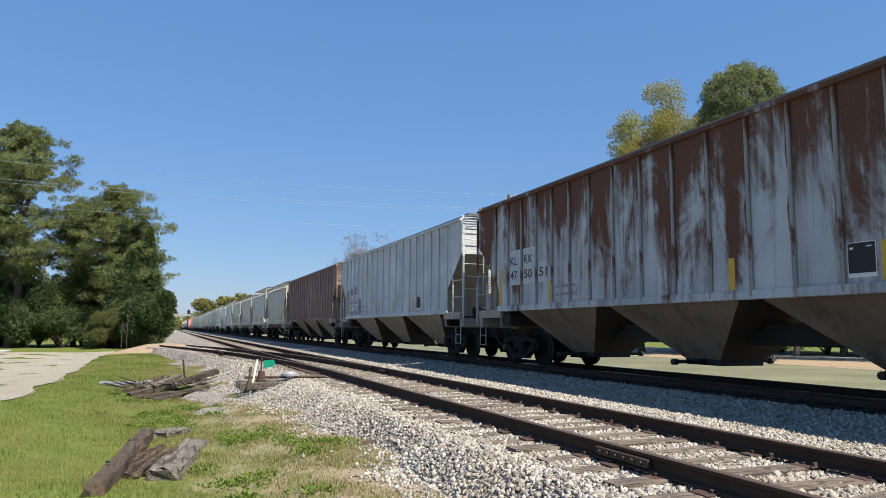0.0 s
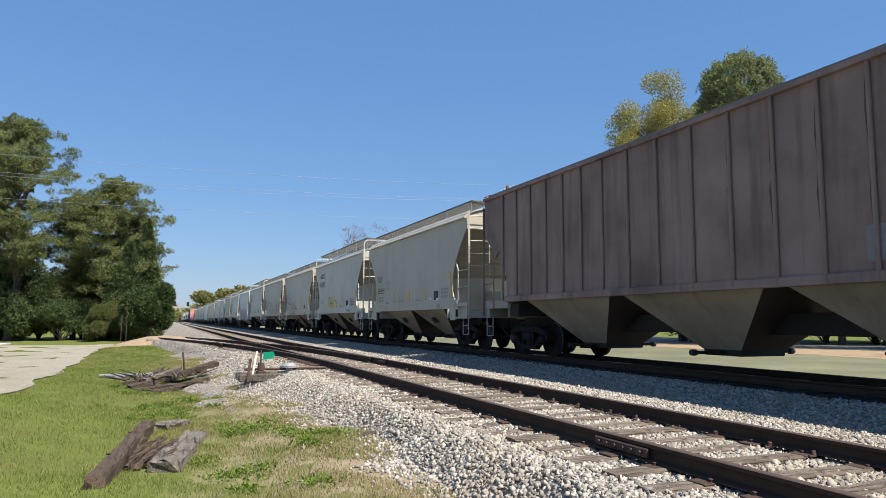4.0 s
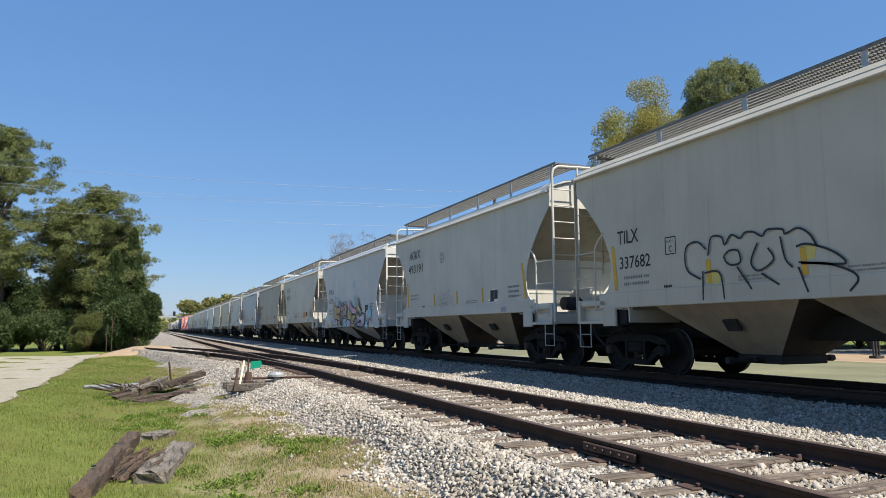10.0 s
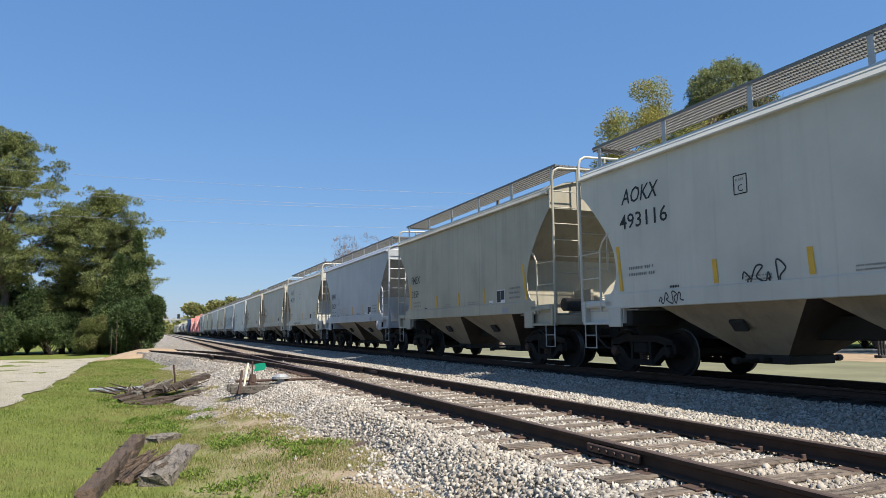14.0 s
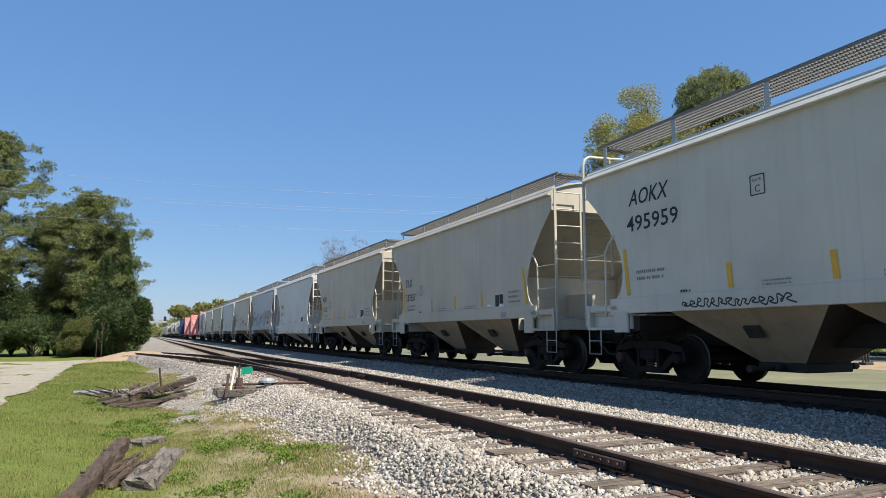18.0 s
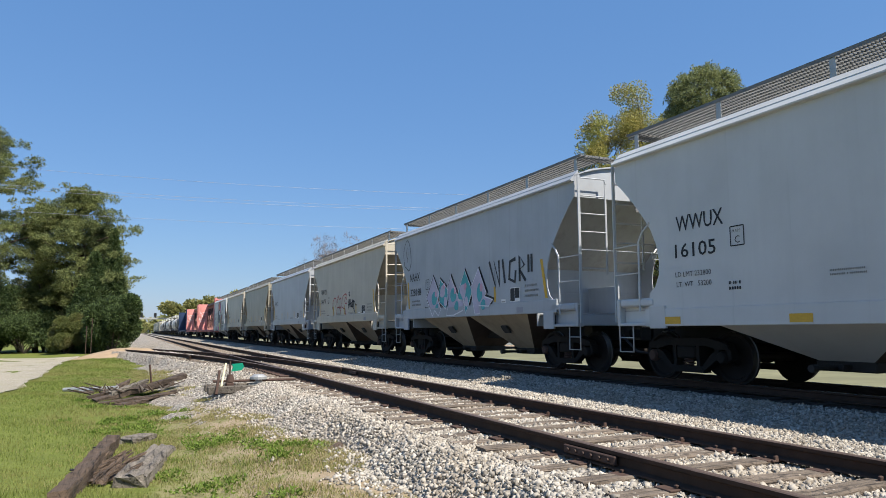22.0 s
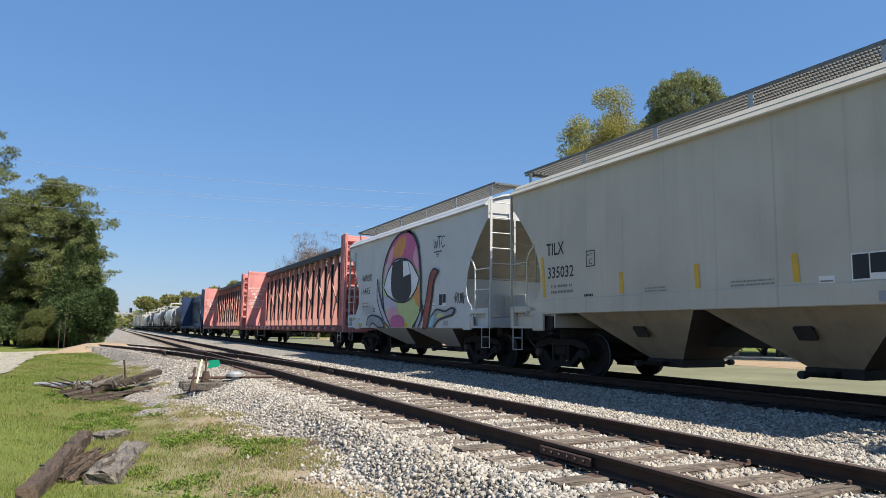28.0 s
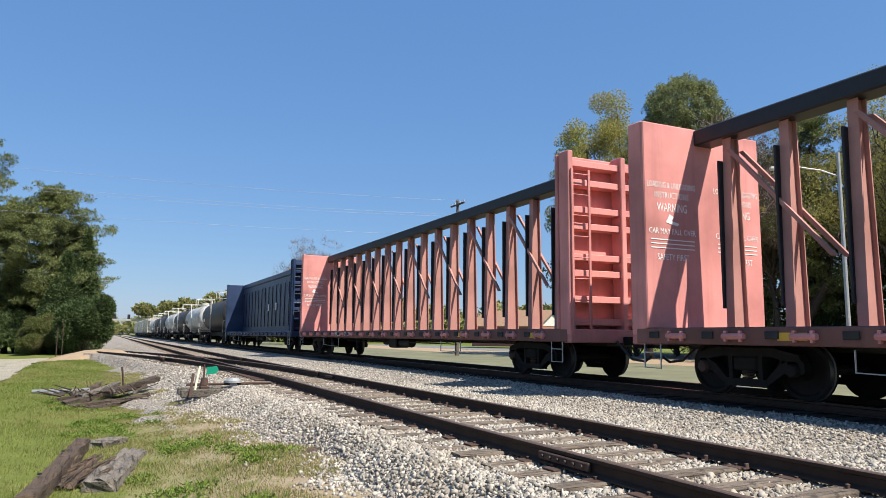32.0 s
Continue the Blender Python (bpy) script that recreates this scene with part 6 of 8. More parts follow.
    for k, (u, z, r) in enumerate(((7.72, 2.15, 0.13), (6.63, 1.25, 0.1), (3.31, 2.0, 0.11), (7.6, 1.75, 0.11), (6.1, 1.85, 0.08))):
        shapes.append((spray_spot(u, z, r, 40 + k), "sp_sky"))
    for pts in ([(3.6, 1.75), (4.25, 1.75), (4.22, 1.65), (3.64, 1.65)], [(4.25, 1.36), (4.54, 1.33), (4.69, 1.11), (4.45, 1.14)], [(6.77, 1.71), (7.47, 1.65), (7.47, 1.57), (7.07, 1.61), (6.84, 1.6)], [(7.84, 1.26), (8.02, 1.35), (8.27, 1.37), (8.37, 1.29), (8.2, 1.22), (7.94, 1.2)], [(7.22, 1.08), (7.53, 1.15), (7.77, 1.10), (8.33, 1.06), (8.15, 1.03)], [(7.82, 1.78), (7.95, 1.63), (8.2, 1.56), (8.05, 1.7)]):
        q = poly(pts)
        edge.add(q.v, q.f)
    shapes += [(edge, "sp_black"), (rim, "sp_white")]
    ink_on(car, shapes, out=1.626, label="angular tan and pink letters with black edges")
    scrawl(car, 9.0, 1.08, 0.55, 0.32, 5.9, 77, width=0.022, loops=6, out=1.627)
    drawn(car, [[(9.35, 1.42), (9.5, 1.38), (9.7, 1.42), (9.95, 1.3), (10.02, 1.08)], [(9.5, 1.36), (9.75, 1.33), (9.9, 1.2)]], "sp_black", 0.022, "thin black sprayed tag")
    scrawl(car, 2.35, 1.08, 0.5, 0.22, 5.9, 78, width=0.018, loops=5, out=1.627)


def painted_eye(car):
    """A huge eye under an orange and magenta lid, with tentacles."""
    body = curve([(4.71, 1.04), (4.21, 1.62), (3.98, 2.4), (4.01, 3.06), (4.4, 3.66), (4.94, 4.06), (5.66, 4.28), (6.31, 4.27), (6.82, 4.06), (7.22, 3.58), (7.4, 2.9), (7.45, 2.26), (7.43, 1.53), (6.84, 1.04)], 5)
    lid = curve([(4.05, 2.9), (4.4, 3.66), (4.94, 4.06), (5.66, 4.28), (6.31, 4.27), (6.82, 4.06), (7.22, 3.58), (7.4, 2.75)], 5) + curve([(7.04, 2.95), (6.55, 3.28), (5.93, 3.42), (5.15, 3.42), (4.51, 3.05)], 5)
    white = curve([(4.12, 2.46), (4.51, 3.0), (5.15, 3.37), (5.93, 3.38), (6.55, 3.23), (7.04, 2.89), (7.35, 2.62)], 5) + curve([(7.11, 2.28), (6.61, 1.99), (6.0, 1.89), (5.23, 1.97), (4.5, 2.18)], 5)
    shapes = [(poly(body), "sp_lime"), (poly(lid), "sp_magenta")]
    shapes.append((blob([(4.95, 3.5), (5.1, 3.9), (5.7, 4.15), (6.15, 4.1), (6.0, 3.7), (5.7, 3.48)]), "sp_orange"))
    shapes.append((blob([(4.3, 3.2), (4.6, 3.7), (5.0, 3.9), (4.95, 3.55), (4.6, 3.15)]), "sp_pink"))
    shapes.append((blob([(4.1, 2.75), (4.2, 3.2), (4.5, 3.35), (4.45, 3.02)]), "sp_lilac"))
    shapes.append((blob([(6.75, 3.3), (7.0, 3.7), (7.2, 3.3), (7.3, 2.85), (7.05, 3.0)]), "sp_pink"))
    shapes.append((poly([(4.25, 1.62), (4.1, 2.2), (4.5, 2.12), (5.23, 1.93), (5.5, 1.7), (4.9, 1.75)]), "sp_lilac"))
    shapes.append((poly([(6.83, 2.05), (7.42, 2.5), (7.42, 1.63), (7.1, 1.80)]), "sp_orange"))
    shapes.append((blob([(4.39, 1.58), (5.13, 1.77), (5.5, 1.55), (5.0, 1.35), (4.6, 1.3)]), "sp_pink"))
    shapes.append((blob([(4.85, 1.06), (4.9, 1.38), (5.5, 1.48), (6.05, 1.34), (6.0, 1.06)]), "sp_magenta"))
    shapes.append((poly(white), "sp_white"))
    iris = [(4.95, 3.30), (4.83, 2.66), (5.03, 2.12), (5.81, 1.92), (6.44, 1.99), (6.68, 2.32), (6.62, 2.77), (6.38, 3.25), (5.74, 3.37)]
    shapes.append((blob(iris), "sp_black"))
    shapes.append((poly([(5.93, 3.30), (6.5, 3.25), (6.59, 2.82), (5.97, 2.75)]), "sp_white"))
    shapes.append((join(stroke(body, 0.09), stroke(white + white[:1], 0.07), stroke(curve([(6.36, 3.25), (6.62, 2.77), (6.68, 2.25), (6.45, 1.98)], 5), 0.035), stroke(curve([(6.3, 4.3), (6.9, 4.06), (7.28, 3.6)], 5), 0.07)), "sp_black"))
    ink_on(car, shapes, out=1.626, label="huge painted eye under an orange and magenta lid")
    arms = [
        ([(7.69, 1.47), (7.92, 1.92), (8.07, 2.41), (8.22, 2.7), (8.49, 2.84), (8.81, 2.74)], [(8.64, 2.65), (8.44, 2.42), (8.33, 1.99), (8.19, 1.6), (7.96, 1.04), (7.66, 1.04)], "sp_brown"),
        ([(8.03, 1.04), (8.24, 1.31), (8.7, 1.58), (9.3, 1.52), (9.74, 1.61), (9.95, 1.54)], [(9.78, 1.41), (9.29, 1.34), (8.82, 1.25), (8.49, 1.04)], "sp_grey"),
        ([(4.76, 1.04), (4.28, 1.24), (3.7, 1.76), (3.46, 2.17), (3.46, 2.82)], [(3.58, 2.43), (3.94, 1.88), (4.5, 1.36), (4.9, 1.04)], "sp_lilac"),
        ([(2.35, 1.11), (2.48, 1.39), (2.96, 1.49), (3.82, 1.37), (4.3, 1.04)], [(3.6, 1.04), (3.0, 1.2), (2.7, 1.04)], "sp_grey"),
        ([(7.0, 1.04), (7.3, 1.35), (7.66, 1.75)], [(7.55, 1.3), (7.3, 1.04)], "sp_lilac"),
    ]
    fills, edges = [], Form()
    for up, down, m in arms:
        c, d = curve(up, 5), curve(down, 5)
        fills.append((poly(c + d), m))
        for q in (stroke(c, 0.06), stroke([c[-1]] + d, 0.055)):
            edges.add(q.v, q.f)
    fills.append((blob([(8.15, 1.08), (8.3, 1.35), (8.55, 1.4), (8.4, 1.08)]), "sp_sky"))
    fills.append((blob([(8.6, 1.32), (8.9, 1.47), (9.3, 1.43), (8.9, 1.34)]), "sp_lime"))
    ink_on(car, fills + [(edges, "sp_black")], out=1.640, label="sprayed tentacles with black outlines")
    drawn(car, [[(8.35, 3.78), (8.42, 3.48), (8.5, 3.7), (8.58, 3.48), (8.68, 3.84)], [(8.62, 3.84), (8.95, 3.80)], [(8.78, 3.82), (8.76, 3.47)], [(9.15, 3.76), (9.02, 3.80), (8.93, 3.62), (9.0, 3.47), (9.15, 3.52)], [(8.38, 3.36), (8.95, 3.36)], [(8.55, 3.28), (8.75, 3.28)], [(8.6, 3.21), (8.7, 3.22)]], "sp_black", 0.035, "thin black sprayed initials", 1.606)
    drawn(car, [[(9.92, 1.75), (9.94, 2.03), (10.06, 1.98), (9.96, 1.88), (10.08, 1.74)], [(10.12, 2.02), (10.13, 1.78), (10.22, 1.78), (10.23, 2.02)], [(10.28, 2.03), (10.28, 1.74)], [(10.33, 1.74), (10.34, 2.03), (10.42, 1.72), (10.44, 2.04)], [(9.86, 1.95), (9.87, 1.86)], [(10.5, 1.95), (10.5, 1.86)]], "sp_black", 0.035, "black sprayed capital letters", 1.606)
    drawn(car, [[(0.55, 3.5), (0.7, 3.75), (0.62, 3.95), (0.78, 4.05), (0.85, 3.9), (0.72, 3.8)], [(0.45, 3.45), (0.8, 3.6), (0.6, 3.3), (0.9, 3.75)], [(0.5, 3.75), (0.75, 3.45), (0.7, 3.25)]], "sp_black", 0.035, "black sprayed doodle", 1.606)
    scrawl(car, 1.8, 1.55, 1.3, 0.36, 5.9, 8, "sp_grey", 0.018, 8)


def bulkhead_words(car):
    """Instructions on the inner face of the trailing bulkhead, both sides of the truss."""
    for x0 in (-1.42, 0.30):
        root = None
        y = 11.45 - 0.055
        for text, z, size, w in (("LOADING & UNLOADING", 3.82, 0.17, 1.22), ("INSTRUCTIONS", 3.62, 0.17, 0.86), ("WARNING", 3.36, 0.24, 0.76), ("CAR MAY FALL OVER", 2.92, 0.16, 1.18), ("SAFETY FIRST", 2.42, 0.17, 0.80)):
            m = Matrix(((1, 0, 0, x0 + (1.1 - w) / 2), (0, 0, -1, y), (0, 1, 0, z), (0, 0, 0, 1)))
            part("instruction_lettering", lettering(text, size, "white", 0, w), None, car, at=m)
        f = Form()
        for k in range(3):
            f.box(0.0, 1.1, -0.002, 0, 2.80 - 0.08 * k, 2.82 - 0.08 * k)
        f.slab([(0.38, 3.15), (0.48, 3.31), (0.58, 3.26), (0.52, 3.18), (0.72, 3.14), (0.68, 3.09), (0.5, 3.12)], -0.002, 0.002, "y")
        part("instruction_line", f, "white", car, at=(x0, y - 0.001, 0))


def decorate():
    for car, s0, sets, kind, spec in CARS:
        n = spec["seed"]
        if kind == "beam" and spec["mat"] == "cb_red":
            bulkhead_words(car)
            mark(car, "FURX   738904", 6.2, 0.90, 0.26, 11.65, mat="white", out=1.526, width=2.4)
            for u in (3.0, 6.75, 10.5, 14.3, 18.1, 21.9):
                panel(car, u, 0.92, 0.5, 0.12, 11.65, "yellow", "reflector", out=1.524)
        if kind == "beam" and spec["mat"] == "cb_blue":
            for u in (11.0, 13.4):
                panel(car, u, 2.6, 0.35, 0.5, 11.65, "white", "sign_plate", out=0.25)
        if kind == "tank":
            panel(car, 2.5, 2.2, 1.2, 0.3, 8.2, "white" if spec["mat"] == "tank_black" else "ink", "reporting_mark", out=1.5)
        if n == 6:
            puffs = [[(3.89, 2.05), (4.0, 2.3), (4.42, 2.33), (4.6, 2.13), (4.46, 1.85), (4.2, 1.85)], [(4.6, 2.13), (4.78, 2.36), (4.95, 2.1), (4.8, 1.95)], [(4.95, 2.02), (5.24, 1.9), (5.25, 1.61), (5.1, 1.56), (4.9, 1.75)], [(4.46, 1.6), (4.46, 1.9), (4.7, 1.95), (4.95, 1.7), (4.75, 1.42)], [(5.35, 2.0), (5.7, 2.1), (6.1, 2.05), (6.25, 1.75), (5.8, 1.62), (5.38, 1.69)], [(5.0, 2.2), (5.3, 2.42), (5.6, 2.3), (5.4, 2.1)]]
            fill, line = Form(), Form()
            for pts in puffs:
                q = blob(pts)
                fill.add(q.v, q.f)
            for pts in puffs[:-1]:
                q = loop(pts, 0.026)
                line.add(q.v, q.f)
            ink_on(car, [(fill, "sp_yellow"), (line, "sp_black")], out=1.607, label="puffy yellow sprayed letters with thin black outlines")
            scrawl(car, 9.4, 1.75, 0.6, 0.4, 5.9, 21, width=0.025, loops=4)
            scrawl(car, 8.6, 1.42, 0.6, 0.2, 5.9, 22, width=0.025, loops=3, out=1.625)
        elif n == 7:
            drawn(car, [[(3.2, 1.42), (3.18, 1.58), (3.06, 2.02), (3.11, 2.18), (3.3, 2.2), (3.45, 2.03), (3.63, 1.69), (3.74, 1.53), (3.6, 1.42), (3.46, 1.44), (3.3, 1.38), (3.2, 1.44)], [(3.34, 2.18), (3.46, 2.25), (3.58, 2.16), (3.7, 1.92), (3.78, 1.73)], [(3.58, 2.16), (3.72, 2.26), (3.83, 2.13), (3.87, 1.9)], [(3.95, 1.85), (3.86, 2.09), (3.95, 2.24), (4.08, 2.17), (4.13, 2.02), (4.1, 1.84), (3.95, 1.85)], [(4.08, 2.15), (4.22, 2.27), (4.38, 2.19), (4.45, 2.03), (4.43, 1.9)], [(4.09, 1.84), (4.26, 1.94), (4.4, 1.79), (4.46, 1.64), (4.28, 1.5), (4.0, 1.42), (3.9, 1.5)], [(4.52, 1.6), (4.39, 1.86), (4.52, 1.98), (4.76, 1.92), (4.86, 1.7), (4.83, 1.58), (4.58, 1.46), (4.35, 1.5)], [(4.48, 2.0), (4.44, 2.08), (4.45, 2.25), (4.64, 2.31), (4.77, 2.17), (4.78, 2.02), (5.04, 1.96), (5.34, 1.83), (5.37, 1.63), (5.24, 1.52), (5.01, 1.43), (4.84, 1.48)], [(4.9, 1.99), (4.92, 2.28), (5.07, 2.37), (5.22, 2.24), (5.23, 2.06), (5.09, 2.05), (4.94, 2.11)], [(4.87, 1.87), (4.98, 1.78), (5.06, 1.57)], [(3.2, 2.0), (3.34, 1.72), (3.3, 1.85), (3.42, 1.58)], [(3.74, 1.85), (3.9, 1.6), (4.0, 1.55)]], "sp_black", 0.028, "row of loopy black outline letters")
            drawn(car, [[(5.31, 1.99), (5.45, 1.8), (5.5, 2.1), (5.6, 1.75), (5.65, 1.95), (5.72, 1.72), (5.85, 1.9), (5.8, 1.7), (6.05, 1.85), (6.3, 1.78)]], "sp_black", 0.03, "black sprayed scribble")
            ink_on(car, [(blob([(3.93, 1.95), (3.95, 2.18), (4.05, 2.12), (4.06, 1.95)]), "sp_yellow")], out=1.607, label="yellow sprayed dab")
        elif n == 8:
            drawn(car, [[(3.9, 1.8), (3.6, 1.95), (3.52, 2.17), (3.58, 2.42), (3.85, 2.47), (4.05, 2.32)], [(4.1, 2.2), (4.19, 2.51), (4.43, 2.49), (4.5, 2.35), (4.65, 2.5), (4.84, 2.42), (4.95, 2.5), (5.12, 2.49), (5.3, 2.4), (5.41, 2.49), (5.69, 2.46), (5.75, 2.38), (5.98, 2.44), (6.18, 2.32), (6.29, 2.13)], [(4.59, 2.24), (4.78, 2.22), (4.82, 2.02), (4.59, 2.0), (4.47, 2.14), (4.59, 2.24)], [(5.2, 2.3), (5.05, 2.0), (5.2, 1.85), (5.5, 2.0), (5.4, 2.2)], [(5.93, 2.16), (6.13, 2.18), (6.52, 2.04), (6.74, 1.84), (6.32, 1.87), (5.96, 1.92)], [(6.0, 1.9), (6.42, 1.86), (6.79, 1.73), (6.91, 1.6), (6.77, 1.44)], [(5.65, 2.35), (5.72, 2.0), (5.85, 1.85)], [(3.96, 1.94), (3.94, 1.42)], [(4.0, 1.9), (4.35, 1.88), (4.44, 1.42)], [(4.75, 1.95), (5.04, 1.56)], [(5.25, 1.8), (5.59, 1.6)], [(5.95, 1.85), (6.1, 1.46)]], "sp_black", 0.035, "row of rounded black outline letters")
            drawn(car, [[(8.35, 2.45), (8.45, 2.05), (8.55, 2.4), (8.6, 2.1), (8.75, 2.4), (8.7, 2.12), (8.9, 2.4), (9.0, 2.15), (9.1, 2.42), (9.2, 2.22), (9.5, 2.2)], [(8.3, 2.2), (8.55, 2.25), (8.8, 2.2), (9.0, 2.3)], [(8.55, 2.62), (8.62, 2.75), (8.68, 2.62), (8.6, 2.58)], [(9.1, 2.2), (9.3, 1.75)], [(8.5, 2.05), (8.4, 1.92)]], "sp_black", 0.04, "dense black sprayed tag")
            drawn(car, [[(9.65, 2.5), (9.52, 2.45), (9.5, 2.3), (9.62, 2.25)], [(9.8, 2.42), (9.7, 2.3), (9.85, 2.25), (9.9, 2.4), (9.78, 2.44)], [(9.95, 2.45), (10.08, 2.46), (10.0, 2.2)], [(10.15, 2.45), (10.1, 2.3), (10.22, 2.25), (10.25, 2.42)], [(9.8, 2.18), (10.1, 2.05), (9.95, 2.15)]], "sp_black", 0.035, "small black sprayed letters")
            drawn(car, [[(7.98, 1.48), (8.05, 1.8), (8.15, 1.5), (8.25, 1.8), (8.35, 1.5), (8.5, 1.78), (8.6, 1.5), (8.75, 1.75), (8.8, 1.5)], [(7.95, 1.65), (8.4, 1.7), (8.8, 1.6)]], "sp_magenta", 0.05, "faded magenta scribble")
            ink_on(car, [(blob([(6.0, 2.0), (6.1, 2.2), (6.25, 2.12), (6.2, 1.95)]), "sp_yellow"), (blob([(4.0, 1.75), (4.15, 1.95), (4.35, 1.9), (4.3, 1.7)]), "sp_yellow")], out=1.606, label="yellow sprayed dabs")
        elif n == 10:
            wild_letters(car)
        elif n == 11:
            scrawl(car, 4.7, 1.6, 0.9, 0.42, 5.9, 26, width=0.03, loops=4)
            scrawl(car, 9.7, 1.5, 1.0, 0.7, 5.9, 27, width=0.035, loops=5)
            ink_on(car, [(blob([(7.5, 1.5), (7.6, 1.95), (8.2, 2.0), (8.35, 1.5), (8.0, 1.42)]), "sp_orange")], label="faded orange sprayed patch")
            scrawl(car, 2.6, 1.42, 0.7, 0.2, 5.9, 28, width=0.025, loops=4, out=1.625)
        elif n == 13:
            scrawl(car, 2.7, 1.7, 1.9, 0.5, 5.9, 29, "sp_grey", 0.04, 5)
        elif n == 14:
            scrawl(car, 2.95, 1.42, 2.4, 0.15, 5.9, 30, width=0.025, loops=14, out=1.625)
        elif n == 18:
            diamonds(car)
        elif n == 19:
            drawn(car, [[(4.1, 1.9), (3.88, 2.1), (4.0, 2.0), (4.1, 1.75), (4.3, 1.55), (4.55, 1.45)], [(3.95, 2.0), (4.0, 2.35), (4.31, 2.55), (4.6, 2.4), (4.5, 2.1)], [(4.8, 2.3), (4.94, 2.66), (5.1, 2.45), (5.4, 2.5), (5.5, 2.2), (5.3, 2.0), (5.1, 2.2)], [(5.6, 2.0), (5.7, 2.45), (5.96, 2.63), (6.37, 2.64), (6.45, 2.4), (6.2, 2.5), (6.1, 2.3), (6.4, 2.2), (6.51, 2.34)], [(4.7, 1.7), (4.8, 2.05), (5.2, 2.05), (5.45, 1.8), (5.5, 1.5)], [(5.6, 2.1), (5.9, 2.0), (6.2, 1.95), (6.3, 1.7), (6.45, 1.55)]], "sp_red", 0.05, "sprayed red bubble letters", 1.607)
            drawn(car, [[(6.75, 2.7), (6.95, 2.55), (6.8, 2.58), (6.95, 2.75)], [(6.7, 2.4), (6.8, 1.95), (6.9, 2.4), (7.0, 2.0), (7.1, 2.4), (7.2, 2.0), (7.4, 2.35), (7.35, 2.05), (7.6, 2.3), (7.5, 1.95)], [(6.7, 2.15), (7.2, 2.2), (7.6, 2.3), (7.9, 2.1), (8.05, 2.1)], [(7.1, 2.05), (7.5, 2.0), (7.85, 1.7)]], "sp_black", 0.055, "thick black sprayed tag", 1.608)
        elif n == 23:
            painted_eye(car)
        elif n == 9:
            scrawl(car, 4.3, 1.7, 1.6, 0.5, 5.9, 32, "sp_grey", 0.02, 4)
        elif n in (2, 3):
            out, hh = 1.5915, 8.67
            a, b = ("KL", "RX"), ("47", "50" if n == 2 else "52")
            z0 = 2.78 if n == 2 else 2.42
            if n == 3:
                for u, w, h1, lean in ((1.33, 0.74, 1.30, 0.0), (2.17, 0.70, 1.38, 0.0), (2.98, 0.72, 1.46, 0.0), (3.81, 0.74, 0.8, 0.0)):
                    panel(car, u, 1.70, w, h1, hh, "patch_grey", "painted_patch", "darker painted-over patch", out=1.582)
                for u in (2.19, 3.01):
                    for z in (2.38, 1.91):
                        panel(car, u, z, 0.5, 0.34, hh, "white", "lettering_patch", out=1.5855, lean=0.02)
            else:
                for u, w in ((2.16, 0.70), (2.97, 0.71), (3.80, 0.5)):
                    panel(car, u, 2.22, w, 0.98 if u < 3.5 else 0.55, hh, "k_grey", "painted_patch", "paler repainted patch behind the lettering", out=1.582)
            mark(car, a[0], 2.22, z0, 0.34, hh, out=out, width=0.42)
            mark(car, a[1], 3.03, z0, 0.34, hh, out=out, width=0.46)
            mark(car, b[0], 2.22, z0 - 0.40 if n == 2 else 1.95, 0.34, hh, out=out, width=0.42)
            mark(car, b[1], 3.03, z0 - 0.40 if n == 2 else 1.95, 0.34, hh, out=out, width=0.46)
            mark(car, "51", 3.88, z0 - 0.40 if n == 2 else 1.95, 0.34, hh, out=out, width=0.4)
            u = 12.84
            c = panel(car, u, 1.74, 0.44, 0.50, hh, "white", "stencil_card", "black card with a white border", out=1.583)
            part("card_face", Form().box(0.012, 0.428, 0.06, 0.488, 0.003, 0.006), "ink", c)
            part("card_line", Form().box(0.04, 0.10, 0.40, 0.43, 0.006, 0.008), "white", c)
            part("card_line", Form().box(0.30, 0.38, 0.42, 0.44, 0.006, 0.008), "white", c)
            for u in ((1.5, 4.35, 10.55, 13.36) if n == 2 else (1.45, 6.9, 9.75, 12.35)):
                panel(car, u, 1.68, 0.14, 0.55 if u > 2 else 1.05, hh, "yellow", "reflector", "worn yellow reflector strip", out=1.583)
            if n == 3:
                scrawl(car, 6.0, 2.2, 0.9, 0.4, hh, 33, width=0.025, loops=4, out=1.583)
                scrawl(car, 7.9, 2.2, 0.8, 0.4, hh, 34, "sp_grey", 0.025, 4, out=1.583)
            bars(car, 4.7, 2.1, hh, 2, "faint", 0.9, 0.08, 0.2, out=1.584, seed=3)
        elif n == 4:
            scrawl(car, 14.4, 2.7, 0.8, 1.2, 8.67, 35, "faint", 0.04, 3, out=1.584)
            c = panel(car, 12.6, 1.8, 0.5, 0.5, 8.67, "faint", "stencil_card", out=1.583)


decorate()

